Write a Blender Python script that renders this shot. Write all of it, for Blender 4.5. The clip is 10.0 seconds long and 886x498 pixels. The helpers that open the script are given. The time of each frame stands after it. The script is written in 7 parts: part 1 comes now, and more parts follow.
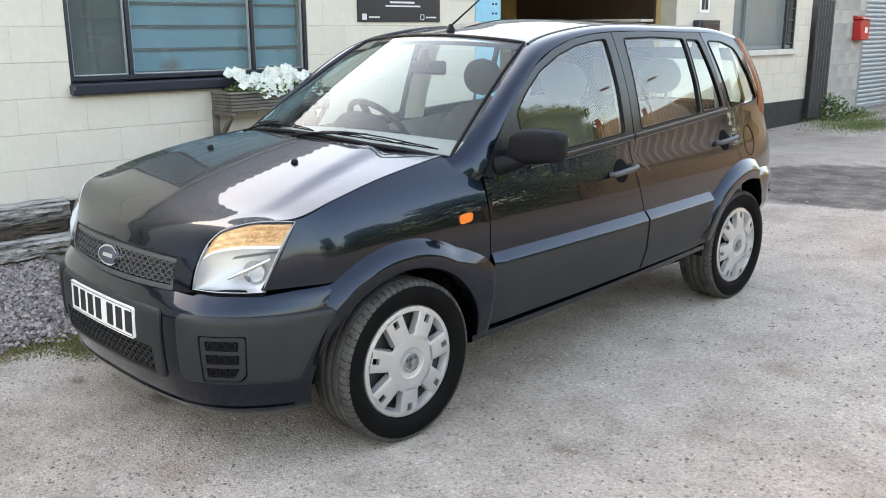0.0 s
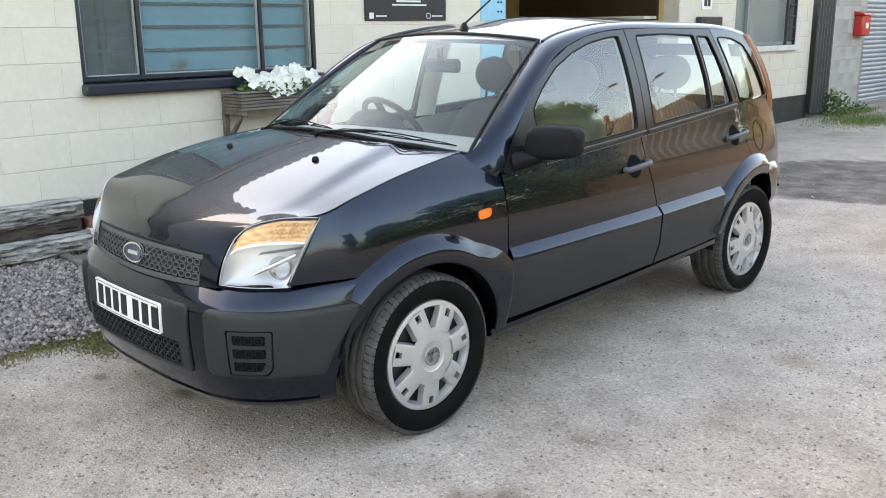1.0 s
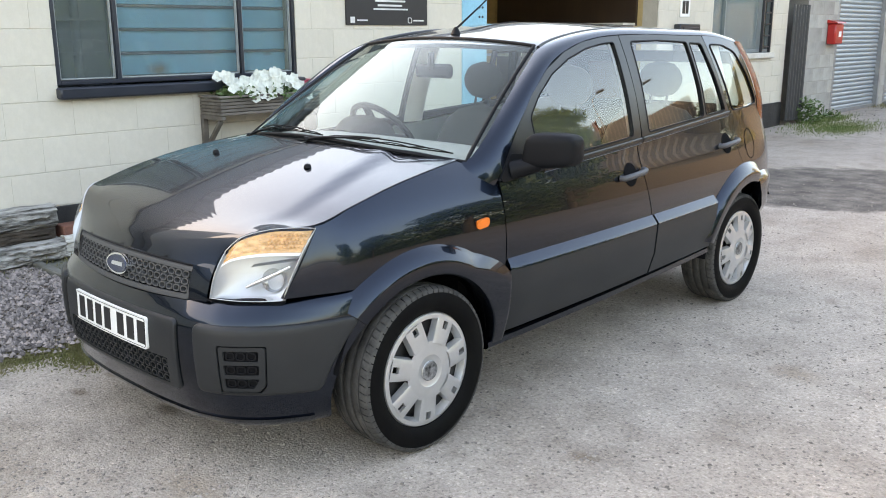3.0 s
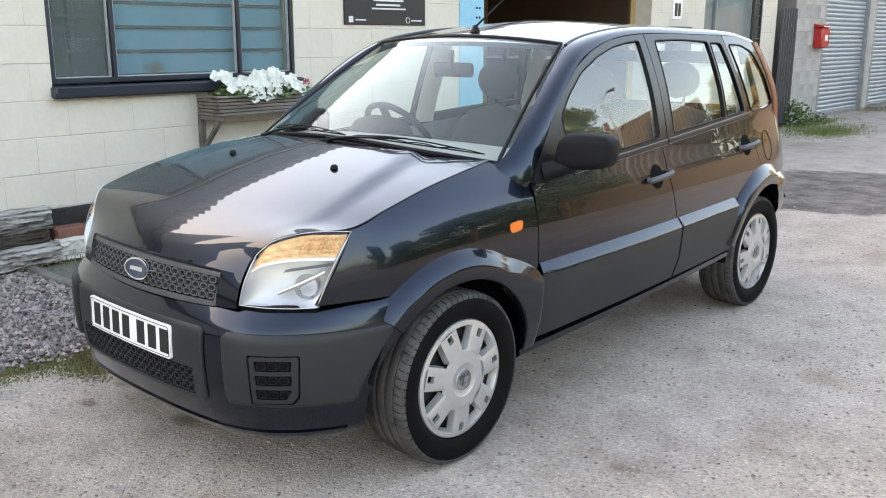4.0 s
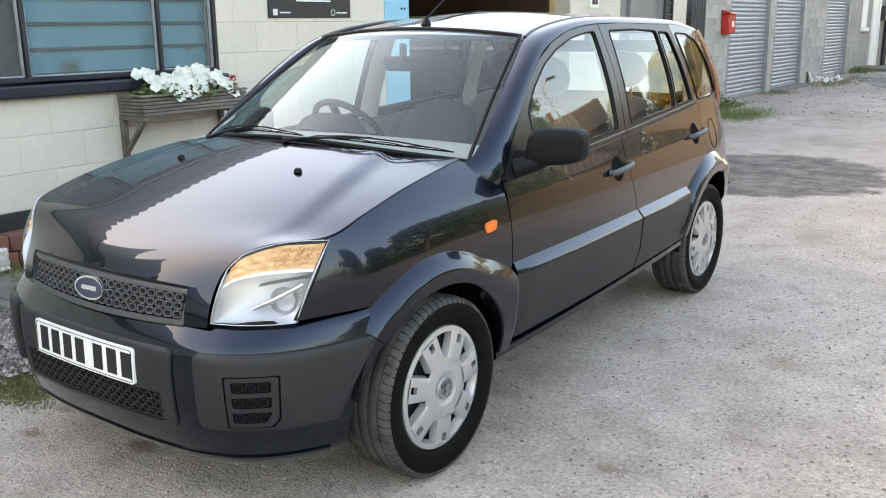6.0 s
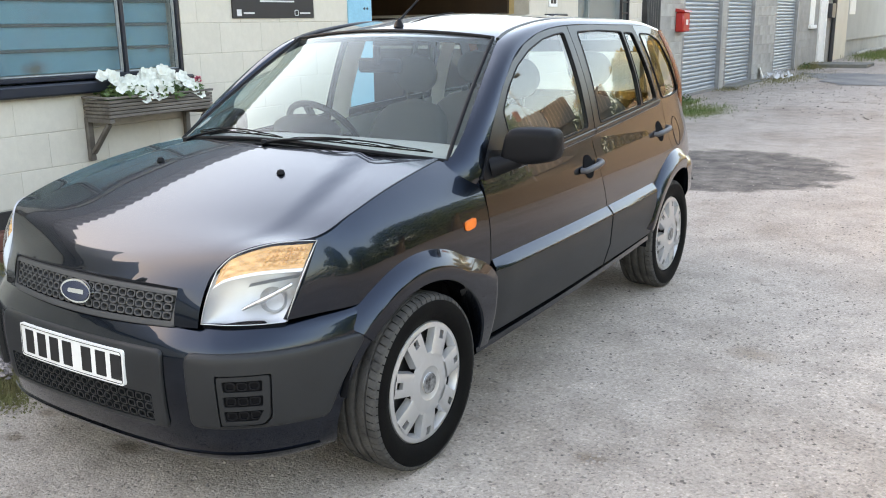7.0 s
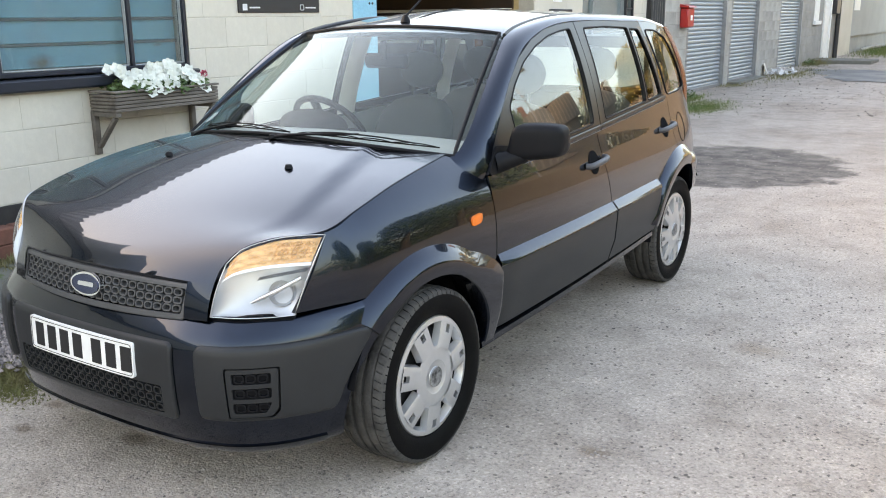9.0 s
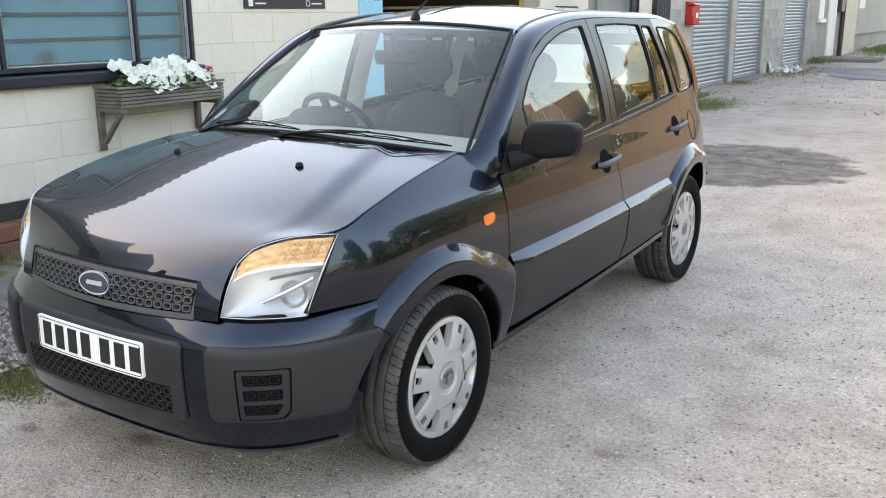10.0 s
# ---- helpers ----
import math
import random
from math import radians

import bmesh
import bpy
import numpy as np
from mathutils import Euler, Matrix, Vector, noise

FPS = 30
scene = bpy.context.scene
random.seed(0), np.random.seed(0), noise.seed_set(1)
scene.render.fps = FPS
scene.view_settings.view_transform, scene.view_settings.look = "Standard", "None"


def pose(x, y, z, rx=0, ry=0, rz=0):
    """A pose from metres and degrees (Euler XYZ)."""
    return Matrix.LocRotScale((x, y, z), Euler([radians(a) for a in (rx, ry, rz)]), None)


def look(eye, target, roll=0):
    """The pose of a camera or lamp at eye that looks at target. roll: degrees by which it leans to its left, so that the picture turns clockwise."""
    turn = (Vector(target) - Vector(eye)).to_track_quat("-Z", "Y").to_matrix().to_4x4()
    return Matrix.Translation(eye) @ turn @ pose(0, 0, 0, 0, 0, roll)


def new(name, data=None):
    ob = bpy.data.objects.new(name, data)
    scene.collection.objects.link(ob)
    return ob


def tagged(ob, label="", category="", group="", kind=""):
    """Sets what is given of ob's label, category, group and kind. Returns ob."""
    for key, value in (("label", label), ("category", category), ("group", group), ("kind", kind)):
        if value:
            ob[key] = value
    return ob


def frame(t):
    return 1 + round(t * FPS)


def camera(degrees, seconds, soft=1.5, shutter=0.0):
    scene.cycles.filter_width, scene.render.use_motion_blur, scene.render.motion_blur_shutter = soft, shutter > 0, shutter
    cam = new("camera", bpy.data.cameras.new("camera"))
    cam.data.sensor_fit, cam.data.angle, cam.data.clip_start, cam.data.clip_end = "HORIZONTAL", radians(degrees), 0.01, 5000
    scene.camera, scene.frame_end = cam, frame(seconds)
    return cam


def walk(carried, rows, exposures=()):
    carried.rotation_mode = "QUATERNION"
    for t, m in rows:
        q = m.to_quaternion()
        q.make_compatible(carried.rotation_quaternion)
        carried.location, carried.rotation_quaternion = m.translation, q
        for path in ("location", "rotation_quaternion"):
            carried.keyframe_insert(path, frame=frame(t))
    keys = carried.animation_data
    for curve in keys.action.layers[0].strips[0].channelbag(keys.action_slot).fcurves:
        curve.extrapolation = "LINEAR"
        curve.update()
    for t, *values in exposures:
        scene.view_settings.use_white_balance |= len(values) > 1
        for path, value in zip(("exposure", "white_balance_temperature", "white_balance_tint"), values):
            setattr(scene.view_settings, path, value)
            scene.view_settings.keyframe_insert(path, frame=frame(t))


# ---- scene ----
cam = camera(53.0, 10.0, soft=1.0)
PATH = [
    (0, (3.082, -2.022, 1.472), (1.689, -0.669, 0.992), -0.3),
    (0.5, (3.052, -2.076, 1.467), (1.663, -0.72, 0.988), -0.5),
    (1, (3.065, -2.112, 1.472), (1.674, -0.759, 0.989), -0.7),
    (1.5, (3.064, -2.13, 1.473), (1.682, -0.767, 0.991), -0.7),
    (2, (3.054, -2.152, 1.475), (1.682, -0.778, 0.994), -0.7),
    (3.5, (2.814, -2.092, 1.457), (1.483, -0.674, 0.99), -0.0),
    (4, (2.699, -2.159, 1.445), (1.39, -0.72, 0.979), 0.1),
    (4.5, (2.626, -2.25, 1.46), (1.357, -0.777, 0.988), 0.3),
    (5, (2.555, -2.182, 1.456), (1.323, -0.678, 0.987), -0.1),
    (5.5, (2.489, -2.163, 1.452), (1.289, -0.636, 0.974), -0.5),
    (7, (2.42, -2.293, 1.476), (1.347, -0.679, 0.983), -0.9),
    (7.5, (2.424, -2.307, 1.481), (1.354, -0.691, 0.989), -0.9),
    (8, (2.425, -2.316, 1.483), (1.354, -0.7, 0.991), -0.7),
    (8.5, (2.425, -2.319, 1.481), (1.35, -0.708, 0.984), -0.7),
    (9, (2.42, -2.318, 1.481), (1.344, -0.71, 0.977), -0.7),
    (9.5, (2.397, -2.316, 1.48), (1.319, -0.71, 0.972), -0.6),
    (10, (2.367, -2.305, 1.481), (1.289, -0.7, 0.97), -0.5),
]
EXPOSURE = [(0, 3.10, 8650, 18), (10, 3.10, 8650, 18)]
walk(cam, [(t, look(eye, target, roll)) for t, eye, target, roll in PATH], EXPOSURE)

# ---- light ----
SUN_AZ, SUN_EL = 248.0, 17.0          # degrees clockwise from +y, degrees above the horizon; low behind the workshop
world = bpy.data.worlds.new("sky")
scene.world = world
world.use_nodes = True
wn = world.node_tree
wn.nodes.clear()
w_out = wn.nodes.new("ShaderNodeOutputWorld")
w_bg = wn.nodes.new("ShaderNodeBackground")
w_sky = wn.nodes.new("ShaderNodeTexSky")
w_sky.sky_type = "NISHITA"
w_sky.sun_disc = False
w_sky.sun_elevation = radians(SUN_EL)
w_sky.sun_rotation = radians(SUN_AZ)
w_sky.air_density, w_sky.dust_density, w_sky.ozone_density = 1.2, 3.2, 2.0
w_bg.inputs["Strength"].default_value = 0.15
haze = wn.nodes.new("ShaderNodeMix")          # thin high cloud evens out the clear sky
haze.data_type = "RGBA"
haze.inputs["Factor"].default_value = 0.07
haze.inputs[7].default_value = (3.0, 3.5, 4.4, 1.0)
wn.links.new(w_sky.outputs[0], haze.inputs[6])
wn.links.new(haze.outputs[2], w_bg.inputs[0])
wn.links.new(w_bg.outputs[0], w_out.inputs[0])
sun = new("sun", bpy.data.lights.new("sun", "SUN"))
sun.data.energy, sun.data.angle, sun.data.color = 0.5, radians(10.0), (1.0, 0.82, 0.62)
_a, _e = radians(SUN_AZ), radians(SUN_EL)
sun.matrix_world = look((math.sin(_a) * math.cos(_e) * 60, math.cos(_a) * math.cos(_e) * 60, math.sin(_e) * 60), (0, 0, 0))


# ---- materials ----
def nodes_of(name):
    m = bpy.data.materials.new(name)
    m.use_nodes = True
    return m, m.node_tree, m.node_tree.nodes["Principled BSDF"]


def noise_tex(nt, scale, detail=6.0, rough=0.6, stretch=None):
    tc = nt.nodes.new("ShaderNodeTexCoord")
    n = nt.nodes.new("ShaderNodeTexNoise")
    n.inputs["Scale"].default_value, n.inputs["Detail"].default_value, n.inputs["Roughness"].default_value = scale, detail, rough
    if stretch:
        mp = nt.nodes.new("ShaderNodeMapping")
        mp.inputs["Scale"].default_value = stretch
        nt.links.new(tc.outputs["Object"], mp.inputs[0])
        nt.links.new(mp.outputs[0], n.inputs["Vector"])
    else:
        nt.links.new(tc.outputs["Object"], n.inputs["Vector"])
    return n


def ramp(nt, src, stops):
    r = nt.nodes.new("ShaderNodeValToRGB")
    el = r.color_ramp.elements
    while len(el) < len(stops):
        el.new(0.5)
    for e, (p, c) in zip(el, stops):
        e.position, e.color = p, (*c, 1.0) if len(c) == 3 else c
    nt.links.new(src, r.inputs[0])
    return r


def mix(nt, fac, a, b, mode="MIX"):
    m = nt.nodes.new("ShaderNodeMix")
    m.data_type, m.blend_type = "RGBA", mode
    for sock, v in ((m.inputs["Factor"], fac), (m.inputs[6], a), (m.inputs[7], b)):
        if isinstance(v, (int, float)):
            sock.default_value = v
        elif isinstance(v, tuple):
            sock.default_value = (*v, 1.0)
        else:
            nt.links.new(v, sock)
    return m.outputs[2]


def bump(nt, bs, src, strength, dist):
    b = nt.nodes.new("ShaderNodeBump")
    b.inputs["Strength"].default_value, b.inputs["Distance"].default_value = strength, dist
    nt.links.new(src, b.inputs["Height"])
    nt.links.new(b.outputs[0], bs.inputs["Normal"])
    return b


def surface(name, c1, c2, rough=0.6, metal=0.0, scale=6.0, fine=60.0, bump_s=0.25, bump_d=0.004, coat=0.0, spots=None, stretch=None, random=0.0, island=None, grain=0.6):
    """A mottled surface: two tones at a large and a fine scale, with relief."""
    m, nt, bs = nodes_of(name)
    big, small = noise_tex(nt, scale, stretch=stretch), noise_tex(nt, fine, 8.0, 0.7, stretch=stretch)
    f = ramp(nt, big.outputs[0], [(0.35, (0, 0, 0)), (0.68, (1, 1, 1))])
    col = mix(nt, f.outputs[0], c1, c2)
    g = ramp(nt, small.outputs[0], [(0.3, (0.72, 0.72, 0.72)), (0.7, (1.15, 1.15, 1.15))])
    col = mix(nt, grain, col, g.outputs[0], "MULTIPLY")
    if spots:
        s = noise_tex(nt, spots[1], 4.0)
        sr = ramp(nt, s.outputs[0], [(spots[2], (0, 0, 0)), (spots[2] + 0.06, (1, 1, 1))])
        col = mix(nt, sr.outputs[0], col, spots[0])
    if random:
        oi = nt.nodes.new("ShaderNodeObjectInfo")
        rr = ramp(nt, oi.outputs["Random"], [(0.0, (1 - random,) * 3), (1.0, (1 + random,) * 3)])
        col = mix(nt, 1.0, col, rr.outputs[0], "MULTIPLY")
    if island:
        ge = nt.nodes.new("ShaderNodeNewGeometry")
        ir = ramp(nt, ge.outputs["Random Per Island"], [(0.0, island[0]), (0.6, (1.0, 1.0, 1.0)), (1.0, island[1])])
        col = mix(nt, 1.0, col, ir.outputs[0], "MULTIPLY")
    nt.links.new(col, bs.inputs["Base Color"])
    rf = ramp(nt, small.outputs[0], [(0.2, (max(rough - 0.12, 0.02),) * 3), (0.8, (min(rough + 0.1, 1.0),) * 3)])
    nt.links.new(rf.outputs[0], bs.inputs["Roughness"])
    bs.inputs["Metallic"].default_value = metal
    bs.inputs["Coat Weight"].default_value = coat
    if bump_s:
        bump(nt, bs, small.outputs[0], bump_s, bump_d)
    return m


def plain(name, c, rough=0.5, metal=0.0, coat=0.0, grain=0.0, scale=300.0):
    """A manufactured surface, nearly even, with a faint dust and grain."""
    m, nt, bs = nodes_of(name)
    n = noise_tex(nt, 9.0, 5.0)
    r = ramp(nt, n.outputs[0], [(0.3, tuple(v * 0.9 for v in c)), (0.7, tuple(min(v * 1.08, 1.0) for v in c))])
    nt.links.new(r.outputs[0], bs.inputs["Base Color"])
    bs.inputs["Roughness"].default_value, bs.inputs["Metallic"].default_value = rough, metal
    bs.inputs["Coat Weight"].default_value, bs.inputs["Coat Roughness"].default_value = coat, 0.03
    if grain:
        g = noise_tex(nt, scale, 3.0)
        bump(nt, bs, g.outputs[0], grain, 0.001)
    return m


def glass(name, c, rough=0.0, alpha=0.2, dust=0.0):
    """Thin glass: a clear film that mirrors by its angle."""
    m, nt, bs = nodes_of(name)
    nt.nodes.remove(bs)
    out = nt.nodes["Material Output"]
    tr, gl, mx, lw, p5, fr = (nt.nodes.new(k) for k in ("ShaderNodeBsdfTransparent", "ShaderNodeBsdfGlossy", "ShaderNodeMixShader", "ShaderNodeLayerWeight", "ShaderNodeMath", "ShaderNodeMath"))
    tr.inputs[0].default_value = (*c, 1)
    gl.inputs["Roughness"].default_value = rough
    f0 = (alpha * 4 / (2 + alpha * 4)) ** 2          # gloss seen square on, the same from both sides
    lw.inputs["Blend"].default_value = 0.5
    p5.operation, fr.operation = "POWER", "MULTIPLY_ADD"
    nt.links.new(lw.outputs["Facing"], p5.inputs[0])
    p5.inputs[1].default_value = 5.0
    nt.links.new(p5.outputs[0], fr.inputs[0])
    fr.inputs[1].default_value, fr.inputs[2].default_value = 1.0 - f0, f0
    nt.links.new(fr.outputs[0], mx.inputs[0])
    nt.links.new(tr.outputs[0], mx.inputs[1])
    nt.links.new(gl.outputs[0], mx.inputs[2])
    last = mx.outputs[0]
    if dust:
        df, m2 = nt.nodes.new("ShaderNodeBsdfDiffuse"), nt.nodes.new("ShaderNodeMixShader")
        df.inputs[0].default_value = (0.64, 0.77, 0.74, 1)
        gl.inputs["Color"].default_value = (0.95, 1.0, 0.97, 1)
        n = noise_tex(nt, 5.0, 4.0)
        r = ramp(nt, n.outputs[0], [(0.3, (dust * 0.8,) * 3), (0.7, (dust * 1.2,) * 3)])
        nt.links.new(r.outputs[0], m2.inputs[0])
        nt.links.new(last, m2.inputs[1])
        nt.links.new(df.outputs[0], m2.inputs[2])
        last = m2.outputs[0]
    nt.links.new(last, out.inputs[0])
    return m


def paint_material():
    m, nt, bs = nodes_of("car_paint")
    fl = nt.nodes.new("ShaderNodeTexVoronoi")
    fl.inputs["Scale"].default_value = 900.0
    tc = nt.nodes.new("ShaderNodeTexCoord")
    nt.links.new(tc.outputs["Object"], fl.inputs["Vector"])
    r = ramp(nt, fl.outputs["Distance"], [(0.0, (0.014, 0.0235, 0.042)), (0.8, (0.007, 0.012, 0.021))])
    nt.links.new(r.outputs[0], bs.inputs["Base Color"])
    bs.inputs["Metallic"].default_value, bs.inputs["Roughness"].default_value = 1.0, 0.27
    bs.inputs["Coat Weight"].default_value, bs.inputs["Coat Roughness"].default_value, bs.inputs["Coat IOR"].default_value = 1.0, 0.010, 1.38
    d = noise_tex(nt, 2.2, 2.0)
    b = nt.nodes.new("ShaderNodeBump")
    b.inputs["Strength"].default_value, b.inputs["Distance"].default_value = 0.02, 0.01
    nt.links.new(d.outputs[0], b.inputs["Height"])
    nt.links.new(b.outputs[0], bs.inputs["Coat Normal"])
    return m


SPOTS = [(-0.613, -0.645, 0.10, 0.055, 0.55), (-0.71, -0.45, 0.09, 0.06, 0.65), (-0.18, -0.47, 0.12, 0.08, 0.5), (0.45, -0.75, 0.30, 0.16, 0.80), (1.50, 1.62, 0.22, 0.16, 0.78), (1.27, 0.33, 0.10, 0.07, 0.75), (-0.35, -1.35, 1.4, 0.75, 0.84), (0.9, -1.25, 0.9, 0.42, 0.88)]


def ground_material():
    m, nt, bs = nodes_of("compacted_gravel")
    big, mid, fine = noise_tex(nt, 0.45, 5.0), noise_tex(nt, 3.5, 8.0, 0.7), noise_tex(nt, 60.0, 8.0, 0.85)
    tc = nt.nodes.new("ShaderNodeTexCoord")
    peb = nt.nodes.new("ShaderNodeTexVoronoi")
    peb.inputs["Scale"].default_value = 110.0
    nt.links.new(tc.outputs["Object"], peb.inputs["Vector"])
    f = ramp(nt, big.outputs[0], [(0.38, (0.378, 0.322, 0.275)), (0.50, (0.432, 0.378, 0.330)), (0.62, (0.468, 0.408, 0.354))])
    g = ramp(nt, mid.outputs[0], [(0.33, (0.72, 0.705, 0.69)), (0.5, (0.98, 0.975, 0.97)), (0.66, (1.14, 1.13, 1.12))])
    col = mix(nt, 0.8, f.outputs[0], g.outputs[0], "MULTIPLY")
    h = ramp(nt, fine.outputs[0], [(0.34, (0.40, 0.395, 0.39)), (0.5, (1.0, 1.0, 0.99)), (0.66, (1.5, 1.49, 1.46))])
    col = mix(nt, 0.62, col, h.outputs[0], "MULTIPLY")
    pr = ramp(nt, peb.outputs["Color"], [(0.0, (0.34, 0.33, 0.33)), (0.25, (0.93, 0.91, 0.9)), (0.8, (1.08, 1.07, 1.06)), (1.0, (1.6, 1.58, 1.55))])
    col = mix(nt, 0.75, col, pr.outputs[0], "MULTIPLY")
    lump = nt.nodes.new("ShaderNodeTexVoronoi")
    lump.inputs["Scale"].default_value = 34.0
    nt.links.new(tc.outputs["Object"], lump.inputs["Vector"])
    lr = ramp(nt, lump.outputs["Color"], [(0.0, (0.55, 0.53, 0.52)), (0.07, (0.72, 0.70, 0.69)), (0.12, (1.0, 1.0, 1.0)), (0.86, (1.0, 1.0, 1.0)), (1.0, (1.35, 1.34, 1.32))])
    ld = ramp(nt, lump.outputs["Distance"], [(0.18, (1, 1, 1)), (0.42, (0, 0, 0))])
    lf = mix(nt, ld.outputs[0], (1.0, 1.0, 1.0), lr.outputs[0])
    col = mix(nt, 0.85, col, lf, "MULTIPLY")
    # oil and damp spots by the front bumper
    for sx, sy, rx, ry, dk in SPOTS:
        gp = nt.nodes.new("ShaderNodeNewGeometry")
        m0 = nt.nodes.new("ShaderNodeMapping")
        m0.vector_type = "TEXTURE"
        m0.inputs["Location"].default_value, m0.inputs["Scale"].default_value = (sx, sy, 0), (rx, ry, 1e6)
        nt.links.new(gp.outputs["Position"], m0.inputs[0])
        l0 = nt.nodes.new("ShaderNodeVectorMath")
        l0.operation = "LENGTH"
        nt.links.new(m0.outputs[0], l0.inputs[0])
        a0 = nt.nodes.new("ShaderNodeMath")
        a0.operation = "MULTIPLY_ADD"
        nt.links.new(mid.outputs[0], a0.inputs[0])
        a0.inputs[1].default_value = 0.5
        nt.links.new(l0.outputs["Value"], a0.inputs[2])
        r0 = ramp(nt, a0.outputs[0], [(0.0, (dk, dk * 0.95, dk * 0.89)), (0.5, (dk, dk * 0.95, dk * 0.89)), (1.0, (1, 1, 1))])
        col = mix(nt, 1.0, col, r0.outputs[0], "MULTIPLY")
    # greyer, darker ground from the car on towards the loose gravel by the garages
    gg = nt.nodes.new("ShaderNodeNewGeometry")
    sp = nt.nodes.new("ShaderNodeSeparateXYZ")
    nt.links.new(gg.outputs["Position"], sp.inputs[0])
    ma = nt.nodes.new("ShaderNodeMath")
    ma.operation = "MULTIPLY_ADD"
    nt.links.new(mid.outputs[0], ma.inputs[0])
    ma.inputs[1].default_value = 5.0
    nt.links.new(sp.outputs["Y"], ma.inputs[2])
    dv = nt.nodes.new("ShaderNodeMath")
    dv.operation = "DIVIDE"
    nt.links.new(ma.outputs[0], dv.inputs[0])
    dv.inputs[1].default_value = 40.0
    gr_ = ramp(nt, dv.outputs[0], [(0.12, (1, 1, 1)), (0.30, (0.80, 0.81, 0.825))])
    col = mix(nt, 1.0, col, gr_.outputs[0], "MULTIPLY")
    # the worn dark patch of old tarmac in the yard, and small damp stains
    geo = nt.nodes.new("ShaderNodeNewGeometry")
    mp = nt.nodes.new("ShaderNodeMapping")
    mp.inputs["Location"].default_value, mp.inputs["Scale"].default_value = (0.16, -4.42, 0), (0.74, 0.66, 0)
    nt.links.new(geo.outputs["Position"], mp.inputs[0])
    wob = nt.nodes.new("ShaderNodeVectorMath")
    wob.operation = "MULTIPLY_ADD"
    wn2 = noise_tex(nt, 1.6, 4.0)
    nt.links.new(wn2.outputs["Color"], wob.inputs[0])
    wob.inputs[1].default_value = (0.7, 0.7, 0)
    nt.links.new(mp.outputs[0], wob.inputs[2])
    sub = nt.nodes.new("ShaderNodeVectorMath")
    sub.operation = "SUBTRACT"
    nt.links.new(wob.outputs[0], sub.inputs[0])
    sub.inputs[1].default_value = (0.35, 0.35, 0)
    ln = nt.nodes.new("ShaderNodeVectorMath")
    ln.operation = "LENGTH"
    nt.links.new(sub.outputs[0], ln.inputs[0])
    pm = ramp(nt, ln.outputs["Value"], [(0.86, (1, 1, 1)), (0.94, (0, 0, 0))])
    wear = ramp(nt, mid.outputs[0], [(0.36, (1, 1, 1)), (0.72, (0.45, 0.45, 0.45))])
    pf = mix(nt, 1.0, pm.outputs[0], wear.outputs[0], "MULTIPLY")
    dark = mix(nt, 0.8, (0.095, 0.084, 0.076), h.outputs[0], "MULTIPLY")
    col = mix(nt, pf, col, dark)
    st = noise_tex(nt, 1.1, 3.0)
    sr = ramp(nt, st.outputs[0], [(0.66, (1, 1, 1)), (0.74, (0.62, 0.58, 0.55))])
    col = mix(nt, 1.0, col, sr.outputs[0], "MULTIPLY")
    nt.links.new(col, bs.inputs["Base Color"])
    bs.inputs["Roughness"].default_value = 0.92
    add = nt.nodes.new("ShaderNodeMath")
    add.operation = "MULTIPLY_ADD"
    nt.links.new(peb.outputs["Distance"], add.inputs[0])
    add.inputs[1].default_value = -0.6
    nt.links.new(fine.outputs[0], add.inputs[2])
    bump(nt, bs, add.outputs[0], 0.8, 0.007)
    return m


